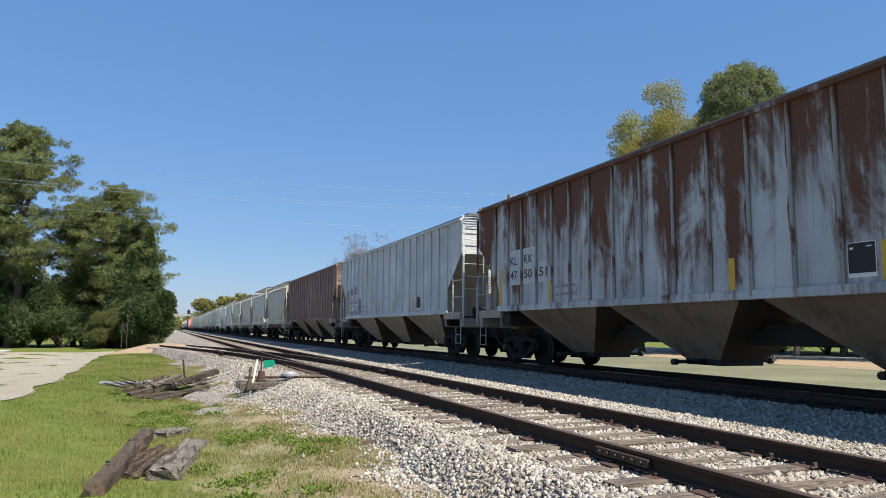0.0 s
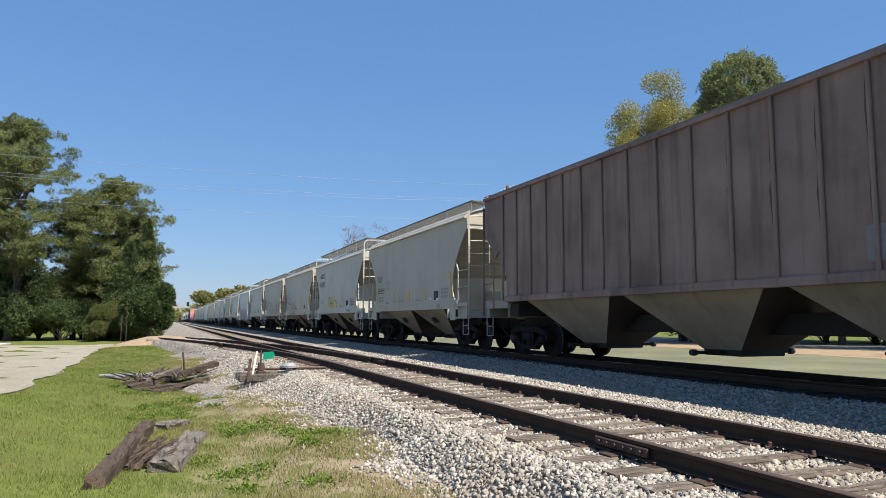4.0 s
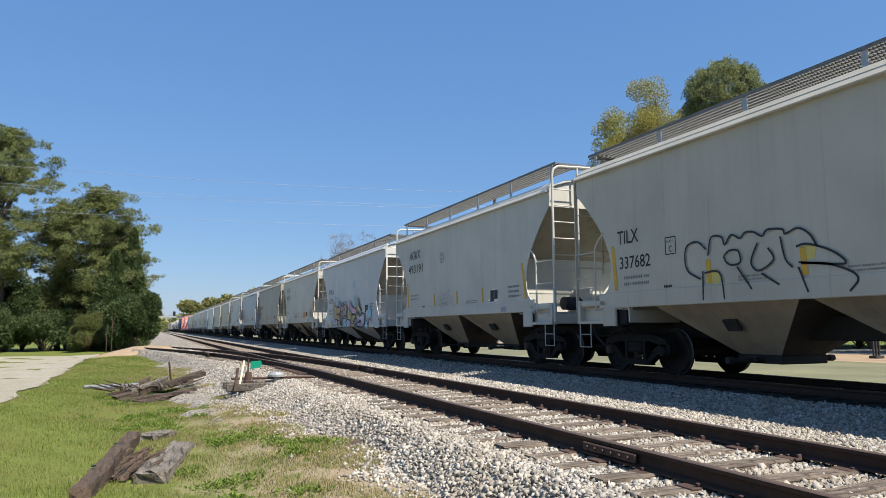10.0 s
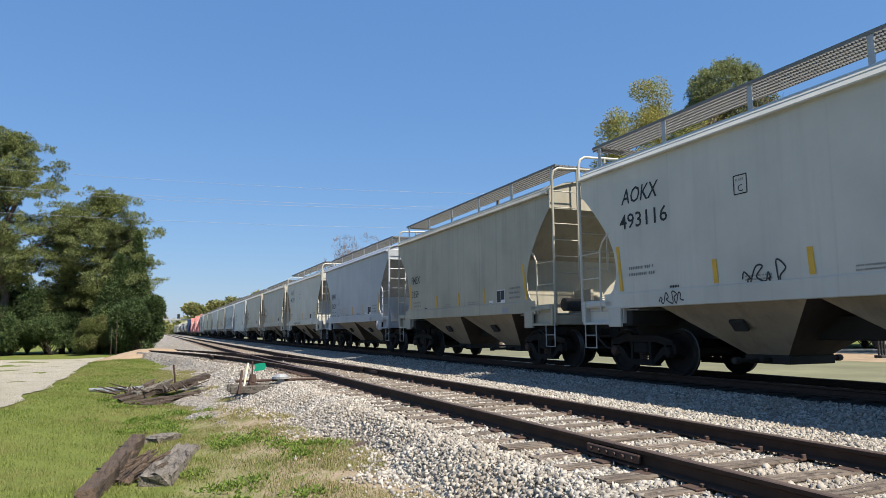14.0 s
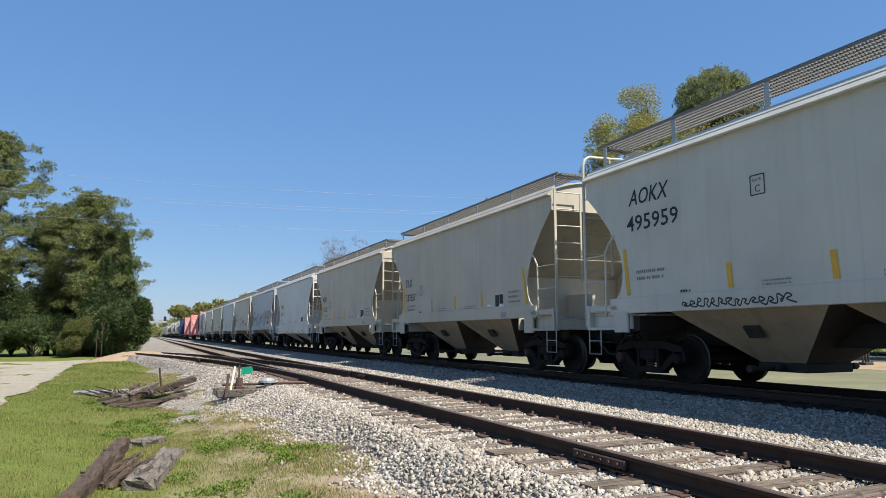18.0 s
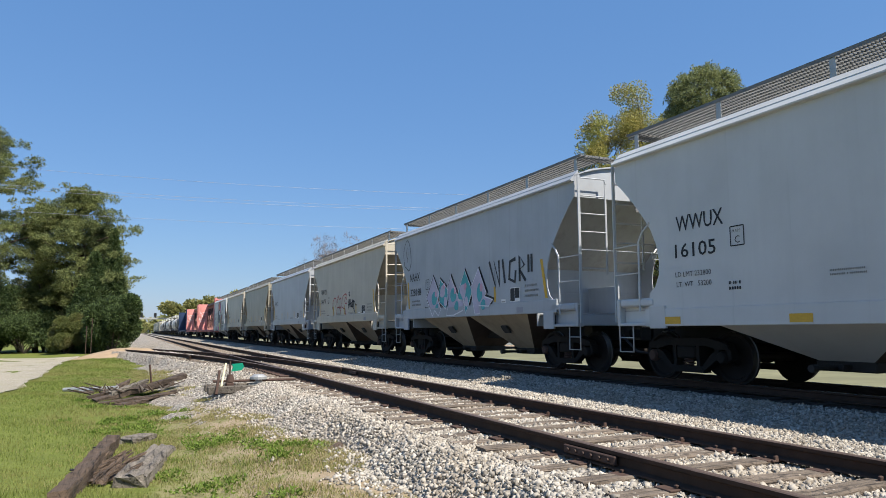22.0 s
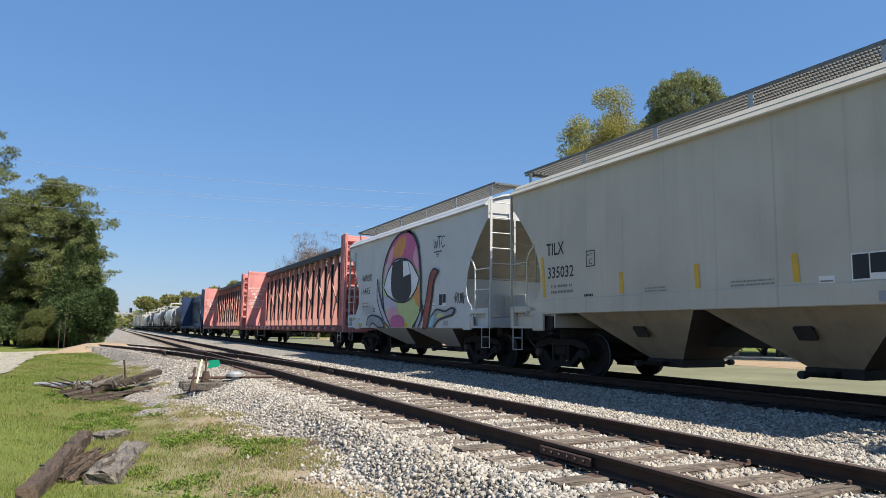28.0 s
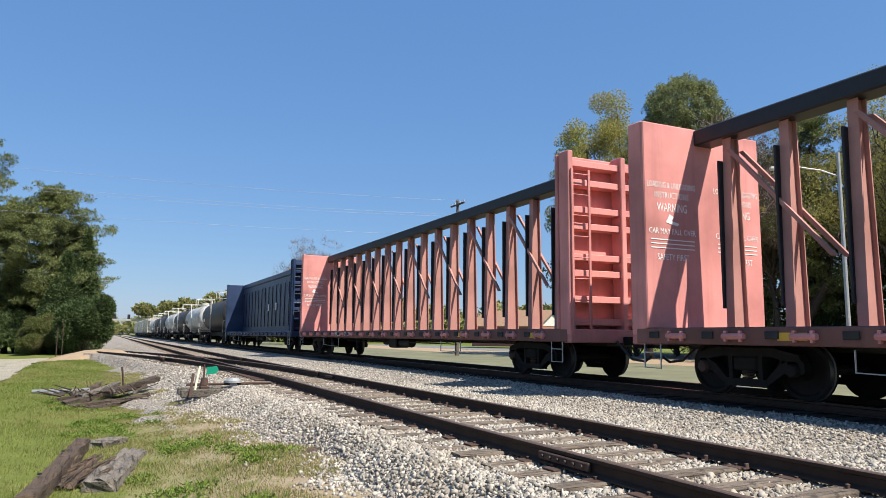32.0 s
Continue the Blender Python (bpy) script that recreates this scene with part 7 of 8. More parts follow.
# ---- trees, bushes, grass, stones ----
def tufts(blobs, per, blades, length, width, seed, flat=0.0, up=0.0):
    """Tufts of narrow blades scattered through ellipsoids; blobs: (centre, radii, share)."""
    g = np.random.default_rng(seed)
    out = []
    for c, r, share in blobs:
        n = max(3, int(per * share))
        d = g.normal(size=(n, 3))
        d /= np.linalg.norm(d, axis=1)[:, None]
        p = np.array(c) + d * np.array(r) * (g.random((n, 1)) ** 0.45)
        a = g.normal(size=(n, blades, 3))
        a += 0.9 * d[:, None, :]
        a[..., 2] = a[..., 2] * (1 - flat) + up
        a /= np.linalg.norm(a, axis=2)[..., None] + 1e-9
        side = np.cross(a, g.normal(size=(n, blades, 3)))
        side /= np.linalg.norm(side, axis=2)[..., None] + 1e-9
        ln = length * g.uniform(0.6, 1.25, (n, blades, 1))
        b = p[:, None, :] + 0 * a
        tri = np.stack([b + a * ln * 0.15 - side * width * 1.2, b + a * ln * 0.3 + side * width * 1.2, b + a * ln], 2)
        out.append(tri.reshape(-1, 3))
    v = np.concatenate(out)
    q = np.arange(len(v)).reshape(-1, 3)
    return v, q


def limbs(form, base, tip, r, rnd, n=5):
    """A tapering, slightly crooked limb."""
    a, b = Vector(base), Vector(tip)
    pts = [a.lerp(b, i / n) + Vector((rnd.uniform(-1, 1), rnd.uniform(-1, 1), rnd.uniform(-0.4, 0.8))) * (0.05 * (b - a).length * (0 if i in (0, n) else 1)) for i in range(n + 1)]
    for i in range(n):
        form.tube(pts[i], pts[i + 1], r * (1 - i / (n + 0.6)), r * (1 - (i + 1) / (n + 0.6)), 6, False)
    return pts


def pine(x, y, h, spread, bottom, seed, dense=1.0, z0=-0.6, label="tall green pine with a ragged crown", base_mat="pine", density=17):
    rnd = random.Random(seed)
    t = thing("pine_tree", label=label, category="tree", at=(x, y, z0))
    f = Form()
    top = (rnd.uniform(-0.3, 0.3), rnd.uniform(-0.3, 0.3), h)
    limbs(f, (0, 0, -0.2), top, 0.022 * h, rnd, 7)
    blobs = []
    n = int(26 * dense)
    for i in range(n):
        k = i / (n - 1)
        z = bottom + (h - bottom) * (k ** 0.85) * 0.97
        w = spread * (0.40 + 0.75 * math.sin(math.pi * min(1, 0.25 + 0.72 * k))) * rnd.uniform(0.4, 1.1) * (1 if k < 0.85 else 0.6)
        a = i * 2.4 + rnd.uniform(-0.5, 0.5)
        tip = (w * math.cos(a), w * math.sin(a), z + rnd.uniform(0.0, 0.25) * w)
        foot = (top[0] * z / h, top[1] * z / h, z - 0.25 * w)
        limbs(f, foot, tip, 0.04 + 0.006 * h * (1 - k), rnd, 4)
        for b in range(13):
            c = Vector(tip).lerp(Vector(foot), rnd.uniform(-0.1, 0.7)) + Vector((rnd.gauss(0, 0.6), rnd.gauss(0, 0.6), rnd.gauss(0.1, 0.3))) * (spread / 3.6)
            s = rnd.uniform(0.26, 0.62) * (spread / 3.6) ** 0.5
            blobs.append((tuple(c), (s, s, s * 0.5), (s / 0.45) ** 2))
    for b in range(9):
        blobs.append(((top[0] + rnd.gauss(0, 0.5), top[1] + rnd.gauss(0, 0.5), h - 0.9 * rnd.random()), (0.5, 0.5, 0.3), 0.8))
    part("trunk", f, "bark", t)
    v, q = tufts(blobs, density * 1.7, 7, 0.22, 0.020, seed, up=0.2)
    part("crown", big_mesh("crown", v, q, base_mat), None, t)
    return t


def round_pine(x, y, h, r, seed, z0=-0.6):
    """A tall pine whose crown has rounded off into a dome of needle clumps."""
    rnd = random.Random(seed)
    t = thing("pine_tree", label="tall pine with a round tufted crown", category="tree", at=(x, y, z0))
    f = Form()
    zc = h - 1.15 * r
    limbs(f, (0, 0, -0.2), (0.1, 0.1, zc + 0.5), 0.30, rnd, 7)
    blobs = []
    for i in range(190):
        a, k = i * 2.39996, 1 - 1.45 * (i + 0.5) / 190           # from the top down past the widest ring
        w = math.sqrt(max(0.0, 1 - k * k)) * (1 if k > 0 else 1 + 0.25 * k)
        q = r * rnd.uniform(0.80, 1.0)
        tip = Vector((q * w * math.cos(a), q * w * math.sin(a), zc + 1.15 * q * k))
        if i % 3 == 0:
            limbs(f, (0.05, 0.05, zc - 0.8 + 0.5 * max(0, k)), tip, 0.07, rnd, 3)
        for _ in range(2):
            c = tip * 1.0 + Vector((rnd.gauss(0, 0.18), rnd.gauss(0, 0.18), rnd.gauss(0, 0.14)))
            g = rnd.uniform(0.30, 0.52)
            blobs.append((tuple(c), (g, g, g * 0.6), (g / 0.4) ** 2))
    part("trunk", f, "bark", t)
    v, q = tufts(blobs, 26, 6, 0.22, 0.022, seed, up=0.3)
    part("crown", big_mesh("crown", v, q, "pine_pale"), None, t)
    return t


def broadleaf(x, y, h, spread, seed, mat="broad", per=260, z0=-0.6, leaf=0.16, label="tree in yellow-green spring leaf", twiggy=False, bottom=0.35, puff=0.3):
    rnd = random.Random(seed)
    t = thing("leafy_tree" if not twiggy else "bare_tree", label=label, category="tree", at=(x, y, z0))
    f = Form()
    limbs(f, (0, 0, -0.2), (0.2, 0.1, h * 0.62), 0.018 * h, rnd, 5)
    tips = []
    n = 13
    for i in range(n):
        k = i / (n - 1)
        a = i * 2.399 + rnd.uniform(-0.4, 0.4)
        zb = h * (0.25 + 0.36 * k)
        w = spread * (1.0 - 0.55 * k) * rnd.uniform(0.7, 1.1)
        tip = (w * math.cos(a), w * math.sin(a), h * (bottom + 0.15 + (0.83 - bottom) * k) * rnd.uniform(0.92, 1.05))
        limbs(f, (0.1, 0.05, zb), tip, 0.007 * h * (1.2 - 0.5 * k), rnd, 4)
        tips.append(tip)
        for _ in range(3 if not twiggy else 30):
            e = (tip[0] + rnd.gauss(0, 0.3 * spread), tip[1] + rnd.gauss(0, 0.3 * spread), tip[2] + abs(rnd.gauss(0, 0.13 * h)) if twiggy else min(h, tip[2] + abs(rnd.gauss(0, 0.05 * h))))
            limbs(f, Vector(tip).lerp(Vector((0, 0, zb)), rnd.uniform(0, 0.5)), e, 0.02 if twiggy else 0.03, rnd, 3)
            tips.append(e)
    part("trunk", f, "twig" if twiggy else "bark", t)
    blobs = [(p, (spread * puff, spread * puff, spread * puff * 0.8), 1.0 if i < n else 0.6) for i, p in enumerate(tips)]
    if twiggy:
        fine = [(p, (spread * 0.16, spread * 0.16, spread * 0.13), 1.0) for p in tips]
        v, q = tufts(fine, 14, 4, 0.085 * h, 0.02, seed, up=0.5)
        part("crown", big_mesh("crown", v, q, "twig"), None, t)
    if per:
        v, q = tufts(blobs, per, 3, leaf, leaf * 0.35, seed)
        part("crown", big_mesh("crown", v, q, mat), None, t)
    return t


def shrub(x, y, w, h, seed, mat="cedar", per=900, z0=-0.6, name="bush", label="dark evergreen bush", leaf=0.3, cone=False):
    rnd = random.Random(seed)
    t = thing(name, label=label, category="bush", at=(x, y, z0))
    f = Form()
    blobs = []
    for i in range(11):
        k = i / 10
        if cone:
            z = h * (0.08 + 0.86 * k)
            r = w * 0.5 * (1.05 - 0.85 * k) * rnd.uniform(0.85, 1.1)
            for a in range(4 if k < 0.8 else 2):
                an = a * 1.57 + rnd.uniform(-0.5, 0.5)
                blobs.append(((0.55 * r * math.cos(an), 0.55 * r * math.sin(an), z), (0.6 * r, 0.6 * r, h * 0.10), 0.5))
        else:
            an = rnd.uniform(0, 6.28)
            r = w * 0.36 * math.sqrt(rnd.random())
            z = h * rnd.uniform(0.2, 0.8)
            blobs.append(((r * math.cos(an), r * math.sin(an), z), (w * 0.22, w * 0.22, h * 0.2), 1.0))
        limbs(f, (0, 0, -0.1), blobs[-1][0], 0.05, rnd, 3)
    part("stem", f, "bark", t)
    v, q = tufts(blobs, per * 1.8, 4, leaf * 0.62, leaf * 0.085, seed, up=0.35)
    part("foliage", big_mesh("foliage", v, q, mat), None, t)
    return t


def greenery():
    # the stand of pines and evergreens beyond the gravel lot
    pine(-10.9, 60.5, 16.6, 4.3, 5.5, 11, 1.5)
    pine(-7.0, 63.5, 11.6, 3.0, 4.0, 12, 1.2)
    pine(-13.6, 66, 15.0, 4.0, 4.0, 13, 1.2)
    pine(-4.2, 62.0, 12.7, 3.4, 2.6, 14, 1.7, label="dense green pine with a rounded crown")
    pine(-3.1, 64.0, 10.4, 2.6, 1.8, 15, 1.4, label="dense green pine with a rounded crown")
    shrub(-1.85, 60.5, 3.2, 9.2, 21, "cedar", 900, name="cedar_tree", label="tall dark cedar with upright sprays", cone=True, leaf=0.42)
    shrub(-3.0, 58.5, 3.6, 7.2, 22, "cedar", 800, name="cedar_tree", label="tall dark cedar with upright sprays", cone=True, leaf=0.42)
    shrub(-1.35, 54.5, 3.3, 4.4, 23, "cedar", 1300, label="bushy dark evergreen with spiky upright sprays", leaf=0.45)
    shrub(-4.3, 56.5, 2.6, 3.0, 24, "green_leaf", 700, label="bright green leafy bush at the wood's edge", leaf=0.2)
    rnd = random.Random(5)
    for i in range(22):
        shrub(-18.5 + i * 0.78 + rnd.uniform(-0.4, 0.4), 62 + rnd.uniform(-1.5, 4), rnd.uniform(3.6, 5.6), rnd.uniform(3.4, 7.6), 30 + i, "green_leaf" if i in (5, 12, 17) else "pine" if i % 5 == 3 else "cedar", 300, label="shadowy undergrowth bush below the pines", leaf=0.34)
    # across the tracks
    round_pine(38.9, 38.9, 21.3, 2.95, 51)
    broadleaf(34.9, 46.0, 18.6, 2.5, 52, per=520, leaf=0.13, puff=0.40, label="tree in thin yellow spring leaf")
    broadleaf(39.2, 46.2, 21.2, 2.9, 53, per=540, leaf=0.13, puff=0.40, label="tree in thin yellow spring leaf")
    broadleaf(41.8, 24.6, 16.6, 3.4, 54, per=300, leaf=0.10, puff=0.4, label="tall tree in thin yellow-green leaf")
    broadleaf(44.0, 22.4, 17.6, 3.6, 55, per=300, leaf=0.10, puff=0.4, label="tall tree in thin yellow-green leaf")
    k = 0
    for a in range(42, 74, 3):
        r = 50 + (a * 37 % 11)
        x, y = r * math.sin(radians(a)), r * math.cos(radians(a))
        kind = k % 4
        if kind == 0:
            pine(x, y, 14 + a % 5, 3.4, 4, 60 + a, 1.2)
        elif kind == 1:
            broadleaf(x, y, 15 + a % 4, 4.4, 60 + a, "broad", 260, leaf=0.13, label="tree in thin yellow-green leaf")
        elif kind == 2:
            broadleaf(x, y, 14 + a % 3, 4.0, 60 + a, "broad", 0, label="bare grey-brown woodland tree in spring", twiggy=True)
        else:
            broadleaf(x, y, 12 + a % 4, 4.2, 60 + a, "green_leaf", 330, leaf=0.14, label="tree in fresh green leaf")
        k += 1
    for a in range(41, 75, 3):
        r = 62 + (a * 13 % 9)
        x, y = r * math.sin(radians(a)), r * math.cos(radians(a))
        broadleaf(x, y, 12 + a % 5, 5.2, 160 + a, ("far_leaf", "green_leaf", "pine")[a % 3], 190, label="woodland tree behind the yard", leaf=0.26, bottom=0.1)
        shrub(x * 0.93, y * 0.93, 5.5, 4.2, 260 + a, ("green_leaf", "cedar")[a % 2], 220, label="undergrowth at the foot of the woods", leaf=0.3)
    broadleaf(29.4, 107, 11.6, 5.6, 71, "twig", 0, label="bare spreading tree beyond the tracks", twiggy=True)
    # distance
    far = []
    rnd = random.Random(8)
    for i in range(46):
        a = radians(rnd.uniform(9.0, 34.0))
        r = rnd.uniform(150, 210)
        h = rnd.uniform(5, 9)
        far.append(((r * math.sin(a), r * math.cos(a), h * 0.5), (6, 6, h * 0.55), 1.0))
    for a, top in ((2.9, 0.040), (3.6, 0.043), (4.4, 0.036), (5.1, 0.047), (5.8, 0.045), (7.6, 0.055), (8.4, 0.064), (9.2, 0.058)):
        r = 300
        z = top * r * 0.9
        for k in range(4):
            far.append(((r * math.sin(radians(a)) + rnd.uniform(-3, 3), r * math.cos(radians(a)), z * (0.3 + 0.22 * k)), (3.6, 3.6, z * 0.2), 1.2))
    v, q = tufts(far, 330, 3, 1.3, 0.45, 81)
    thing("far_trees", big_mesh("far_trees", v, q, "far_leaf"), label="distant yellow-green trees along the line", category="trees", kind="stuff")
    far = []
    for i in range(60):
        a = radians(rnd.uniform(-40, 60))
        r = rnd.uniform(520, 640)
        h = rnd.uniform(7, 13)
        far.append(((r * math.sin(a), r * math.cos(a), h * 0.45), (16, 16, h * 0.5), 1.0))
    v, q = tufts(far, 160, 3, 3.5, 1.3, 82)
    thing("horizon_woods", big_mesh("horizon_woods", v, q, "far_leaf"), label="low woods along the horizon", category="trees", kind="stuff")


def lot_edge(y):
    return -3.0 - max(0.0, 17 - y) * 0.55


def scatter_grass():
    g = np.random.default_rng(4)
    for name, mat, n, hh, lab in (("lawn_grass", "grass_blade", 400000, 0.026, "short spring lawn grass"), ("dry_grass", "dry_blade", 110000, 0.024, "dry straw-coloured grass by the stones")):
        y = 3.5 + 45 * g.random(n) ** 2.0
        y = np.where(g.random(n) < 0.06, g.uniform(-9, 3.5, n), y)
        x = -9 + 11.4 * g.random(n)
        if name == "dry_grass":
            x = np.array([toe_x(b) for b in y]) + 0.30 - np.abs(g.normal(size=n)) * 0.9
            y = np.where(y > 30, y - 22, y)
        clump = np.sin(x * 2.9 + 1.2 * np.sin(y * 1.7)) * np.sin(y * 2.3 + 0.8 * np.sin(x * 3.1)) + 0.5 * np.sin(x * 7.7 + y * 5.3)
        toe = np.array([toe_x(b) for b in y])
        le = np.array([lot_edge(b) for b in y])
        if name == "lawn_grass":
            keep = (x < toe + 0.5 - 1.5 * g.random(n) ** 2 - 0.5 * (clump < 0.1)) & (x > le)
        else:
            keep = clump > -0.4
        x, y, clump = x[keep], y[keep], clump[keep]
        m = len(x)
        z = np.array([grass_z(a, b) for a, b in zip(x, y)])
        h = hh * g.uniform(0.5, 1.5, m) * (1 + 0.35 * clump) * (1 + y * 0.025)
        w = 0.0028 * (1 + y * 0.09)
        ang = g.uniform(0, 6.283, m)
        lean = g.normal(size=(m, 2)) * 0.4
        dx, dy = np.cos(ang) * w, np.sin(ang) * w
        v = np.stack([np.stack([x - dx, y - dy, z - 0.01], 1), np.stack([x + dx, y + dy, z - 0.01], 1), np.stack([x + lean[:, 0] * h, y + lean[:, 1] * h, z + h], 1)], 1).reshape(-1, 3)
        q = np.arange(len(v)).reshape(-1, 3)
        thing(name, big_mesh(name, v, q, mat), label=lab, category="grass", kind="stuff")


def scatter_stones():
    g = np.random.default_rng(9)
    cube = np.array([(a, b, c) for a in (-1, 1) for b in (-1, 1) for c in (-1, 1)], float)
    faces = np.array([(0, 1, 3, 2), (4, 6, 7, 5), (0, 4, 5, 1), (2, 3, 7, 6), (0, 2, 6, 4), (1, 5, 7, 3)])
    spots = []
    for x0, x1, y0, y1, dens in ((1.6, 9.6, -9, 2.2, 60), (1.0, 6.2, 2.2, 9, 1500), (0.6, 6.2, 9, 16, 800), (0.2, 6.2, 16, 26, 230), (6.2, 9.3, 4.0, 16, 480), (6.2, 9.6, 16, 30, 130), (-1, 6.2, 26, 40, 60)):
        n = int((x1 - x0) * (y1 - y0) * dens)
        spots.append(np.stack([g.uniform(x0, x1, n), g.uniform(y0, y1, n)], 1))
    p = np.concatenate(spots)
    toe = np.array([toe_x(b) for b in p[:, 1]])
    p = p[p[:, 0] > toe - 0.10 + 1.1 * g.random(len(p)) ** 1.3 - 0.8 * (g.random(len(p)) < 0.015)]
    off = np.abs((p[:, 1] + 3.0 + 0.25) % 0.5 - 0.25)      # few stones lie on the ties
    on_tie = (off < 0.105) & (np.abs(p[:, 0] - SIDING) < 1.28)
    p = p[~on_tie | (g.random(len(p)) < 0.26)]
    n = len(p)
    z = np.array([max(bed_z(a, b), grass_z(a, b)) for a, b in p])
    s = 0.008 + 0.0115 * g.random(n) ** 1.4 * (1 + 0.022 * p[:, 1])
    v = cube[None] * g.uniform(0.45, 1.1, (n, 8, 3)) + g.normal(size=(n, 8, 3)) * 0.27
    v *= s[:, None, None] * g.uniform(0.5, 1.5, (n, 1, 3))
    q = g.normal(size=(n, 4))
    q /= np.linalg.norm(q, axis=1)[:, None]
    w, a, b, c = q.T
    R = np.stack([1 - 2 * (b * b + c * c), 2 * (a * b - c * w), 2 * (a * c + b * w), 2 * (a * b + c * w), 1 - 2 * (a * a + c * c), 2 * (b * c - a * w), 2 * (a * c - b * w), 2 * (b * c + a * w), 1 - 2 * (a * a + b * b)], 1).reshape(n, 3, 3)
    v = np.einsum("nij,nkj->nki", R, v) + np.concatenate([p, z[:, None] + (s * 0.35)[:, None]], 1)[:, None]
    f = (faces[None] + 8 * np.arange(n)[:, None, None]).reshape(-1, 4)
    thing("ballast_stones", big_mesh("ballast_stones", v.reshape(-1, 3), f, "stone"), label="loose angular pale granite ballast stones", category="ballast", kind="stuff")


greenery()
scatter_grass()
scatter_stones()

# ---- things lying and standing about ----
def beam_between(a, b, w, h, rnd, rough=0.012, n=7, taper=0.0):
    """A weathered squared timber from a to b (its base line), with split, uneven edges."""
    a, b = Vector(a), Vector(b)
    d = (b - a).normalized()
    s = d.cross(Vector((0, 0, 1))).normalized()
    u = s.cross(d)
    rows = []
    for i in range(n + 1):
        p = a.lerp(b, i / n)
        k = 1 - taper * (i / n)
        row = []
        for cx, cz in ((-1, 0), (-1, 0.85), (-0.82, 1), (0.8, 1), (1, 0.86), (1, 0)):
            j = Vector((rnd.uniform(-1, 1), rnd.uniform(-1, 1), rnd.uniform(-1, 1))) * rough
            e = d * rnd.uniform(-0.07, 0.07) if i in (0, n) else Vector()
            row.append(tuple(p + s * cx * w / 2 * k + u * cz * h * k + j + e))
        rows.append(row)
    f = Form().sheet(rows)
    f.f += [tuple(range(6)), tuple(range(n * 6, n * 6 + 6))[::-1], ] + [(i * 6 + 5, i * 6, (i + 1) * 6, (i + 1) * 6 + 5) for i in range(n)]
    return f


def clutter():
    rnd = random.Random(17)
    f = beam_between((-0.545, 7.15, -0.62), (-0.19, 10.55, -0.59), 0.165, 0.17, rnd, 0.012, 22)
    t = thing("squared_timber", f, "timber", "old dark squared timber lying on the grass", "timber")
    for p, r in (((-0.50, 8.02, -0.42), 0.022), ((-0.36, 9.3, -0.40), 0.016)):
        part("bolt_hole", Form().tube(p, (p[0], p[1], p[2] + 0.014), r, r, 10), "black", t)
    # a slab split along its grain, thicker and higher towards its near corner
    f = Form()
    rows = []
    for i in range(11):
        k = i / 10
        a, b = Vector((-0.12 + 0.42 * k, 7.95 + 2.2 * k)), Vector((0.18 + 0.38 * k, 7.85 + 2.12 * k))
        row = []
        for j in range(9):
            p = a.lerp(b, j / 8)
            ridge = 0.125 + 0.012 * math.sin(j * 2.1 + 0.6 * k) + rnd.uniform(-0.006, 0.006) - 0.012 * abs(j - 4) / 4
            row.append((p.x + rnd.uniform(-0.012, 0.012), p.y + (rnd.uniform(-0.05, 0.05) if i in (0, 10) else rnd.uniform(-0.02, 0.02)), -0.62 + ridge * (1.1 - 0.3 * k)))
        rows.append([(row[0][0] - 0.015, row[0][1], -0.64)] + row + [(row[-1][0] + 0.015, row[-1][1], -0.64)])
    f.sheet(rows)
    f.f += [tuple(range(11)), tuple(range(110, 121))[::-1]]
    t = thing("broken_plank", f, "plank", "split grey slab of rotten tie on the grass", "timber")
    for k in range(26):
        x, y = rnd.uniform(-0.34, -0.10), rnd.uniform(7.9, 9.1)
        part("splinter", beam_between((x, y, -0.58), (x + rnd.uniform(0.05, 0.3), y + rnd.uniform(0.1, 0.6), -0.52 + rnd.uniform(0, 0.06)), 0.05, 0.035, rnd, 0.008, 3, 0.6), "timber", t)
    thing("wood_chunk", beam_between((-0.02, 10.9, -0.62), (0.24, 11.2, -0.60), 0.30, 0.09, rnd, 0.02, 4), "plank", "small grey chunk of tie in the grass", "timber")
    thing("tie_stub", beam_between((2.0, 7.9, -0.50), (2.32, 8.35, -0.44), 0.12, 0.05, rnd, 0.01, 3), "timber", "dark stub of wood among the stones", "timber")
    # heap of discarded ties and pipe in a hollow by the stones
    ends = [((-0.75, 17.6, -0.66), (0.95, 19.8, -0.42), 0.26, 0.2, "timber"), ((-0.55, 17.0, -0.66), (0.6, 17.9, -0.60), 0.24, 0.16, "timber"), ((-0.9, 18.3, -0.62), (0.3, 18.6, -0.44), 0.22, 0.18, "timber"), ((0.1, 18.2, -0.50), (1.30, 20.4, -0.30), 0.24, 0.2, "timber"), ((-0.3, 16.7, -0.68), (0.35, 17.1, -0.62), 0.2, 0.14, "timber"), ((-0.6, 18.9, -0.56), (0.0, 19.4, -0.32), 0.16, 0.14, "timber"), ((-0.4, 18.0, -0.5), (0.35, 19.0, -0.30), 0.18, 0.12, "plank"), ((0.2, 17.5, -0.62), (1.0, 17.9, -0.50), 0.2, 0.12, "timber"), ((0.55, 18.0, -0.6), (1.15, 18.6, -0.5), 0.1, 0.08, "plank")]
    for a, b, w, h, m in ends:
        thing("old_tie", beam_between(a, b, w * 0.72, h * 0.62, rnd, 0.02, 8), "heap_wood" if m == "timber" else m, "rotten dark tie in a discarded heap", "timber", "heap of old ties")
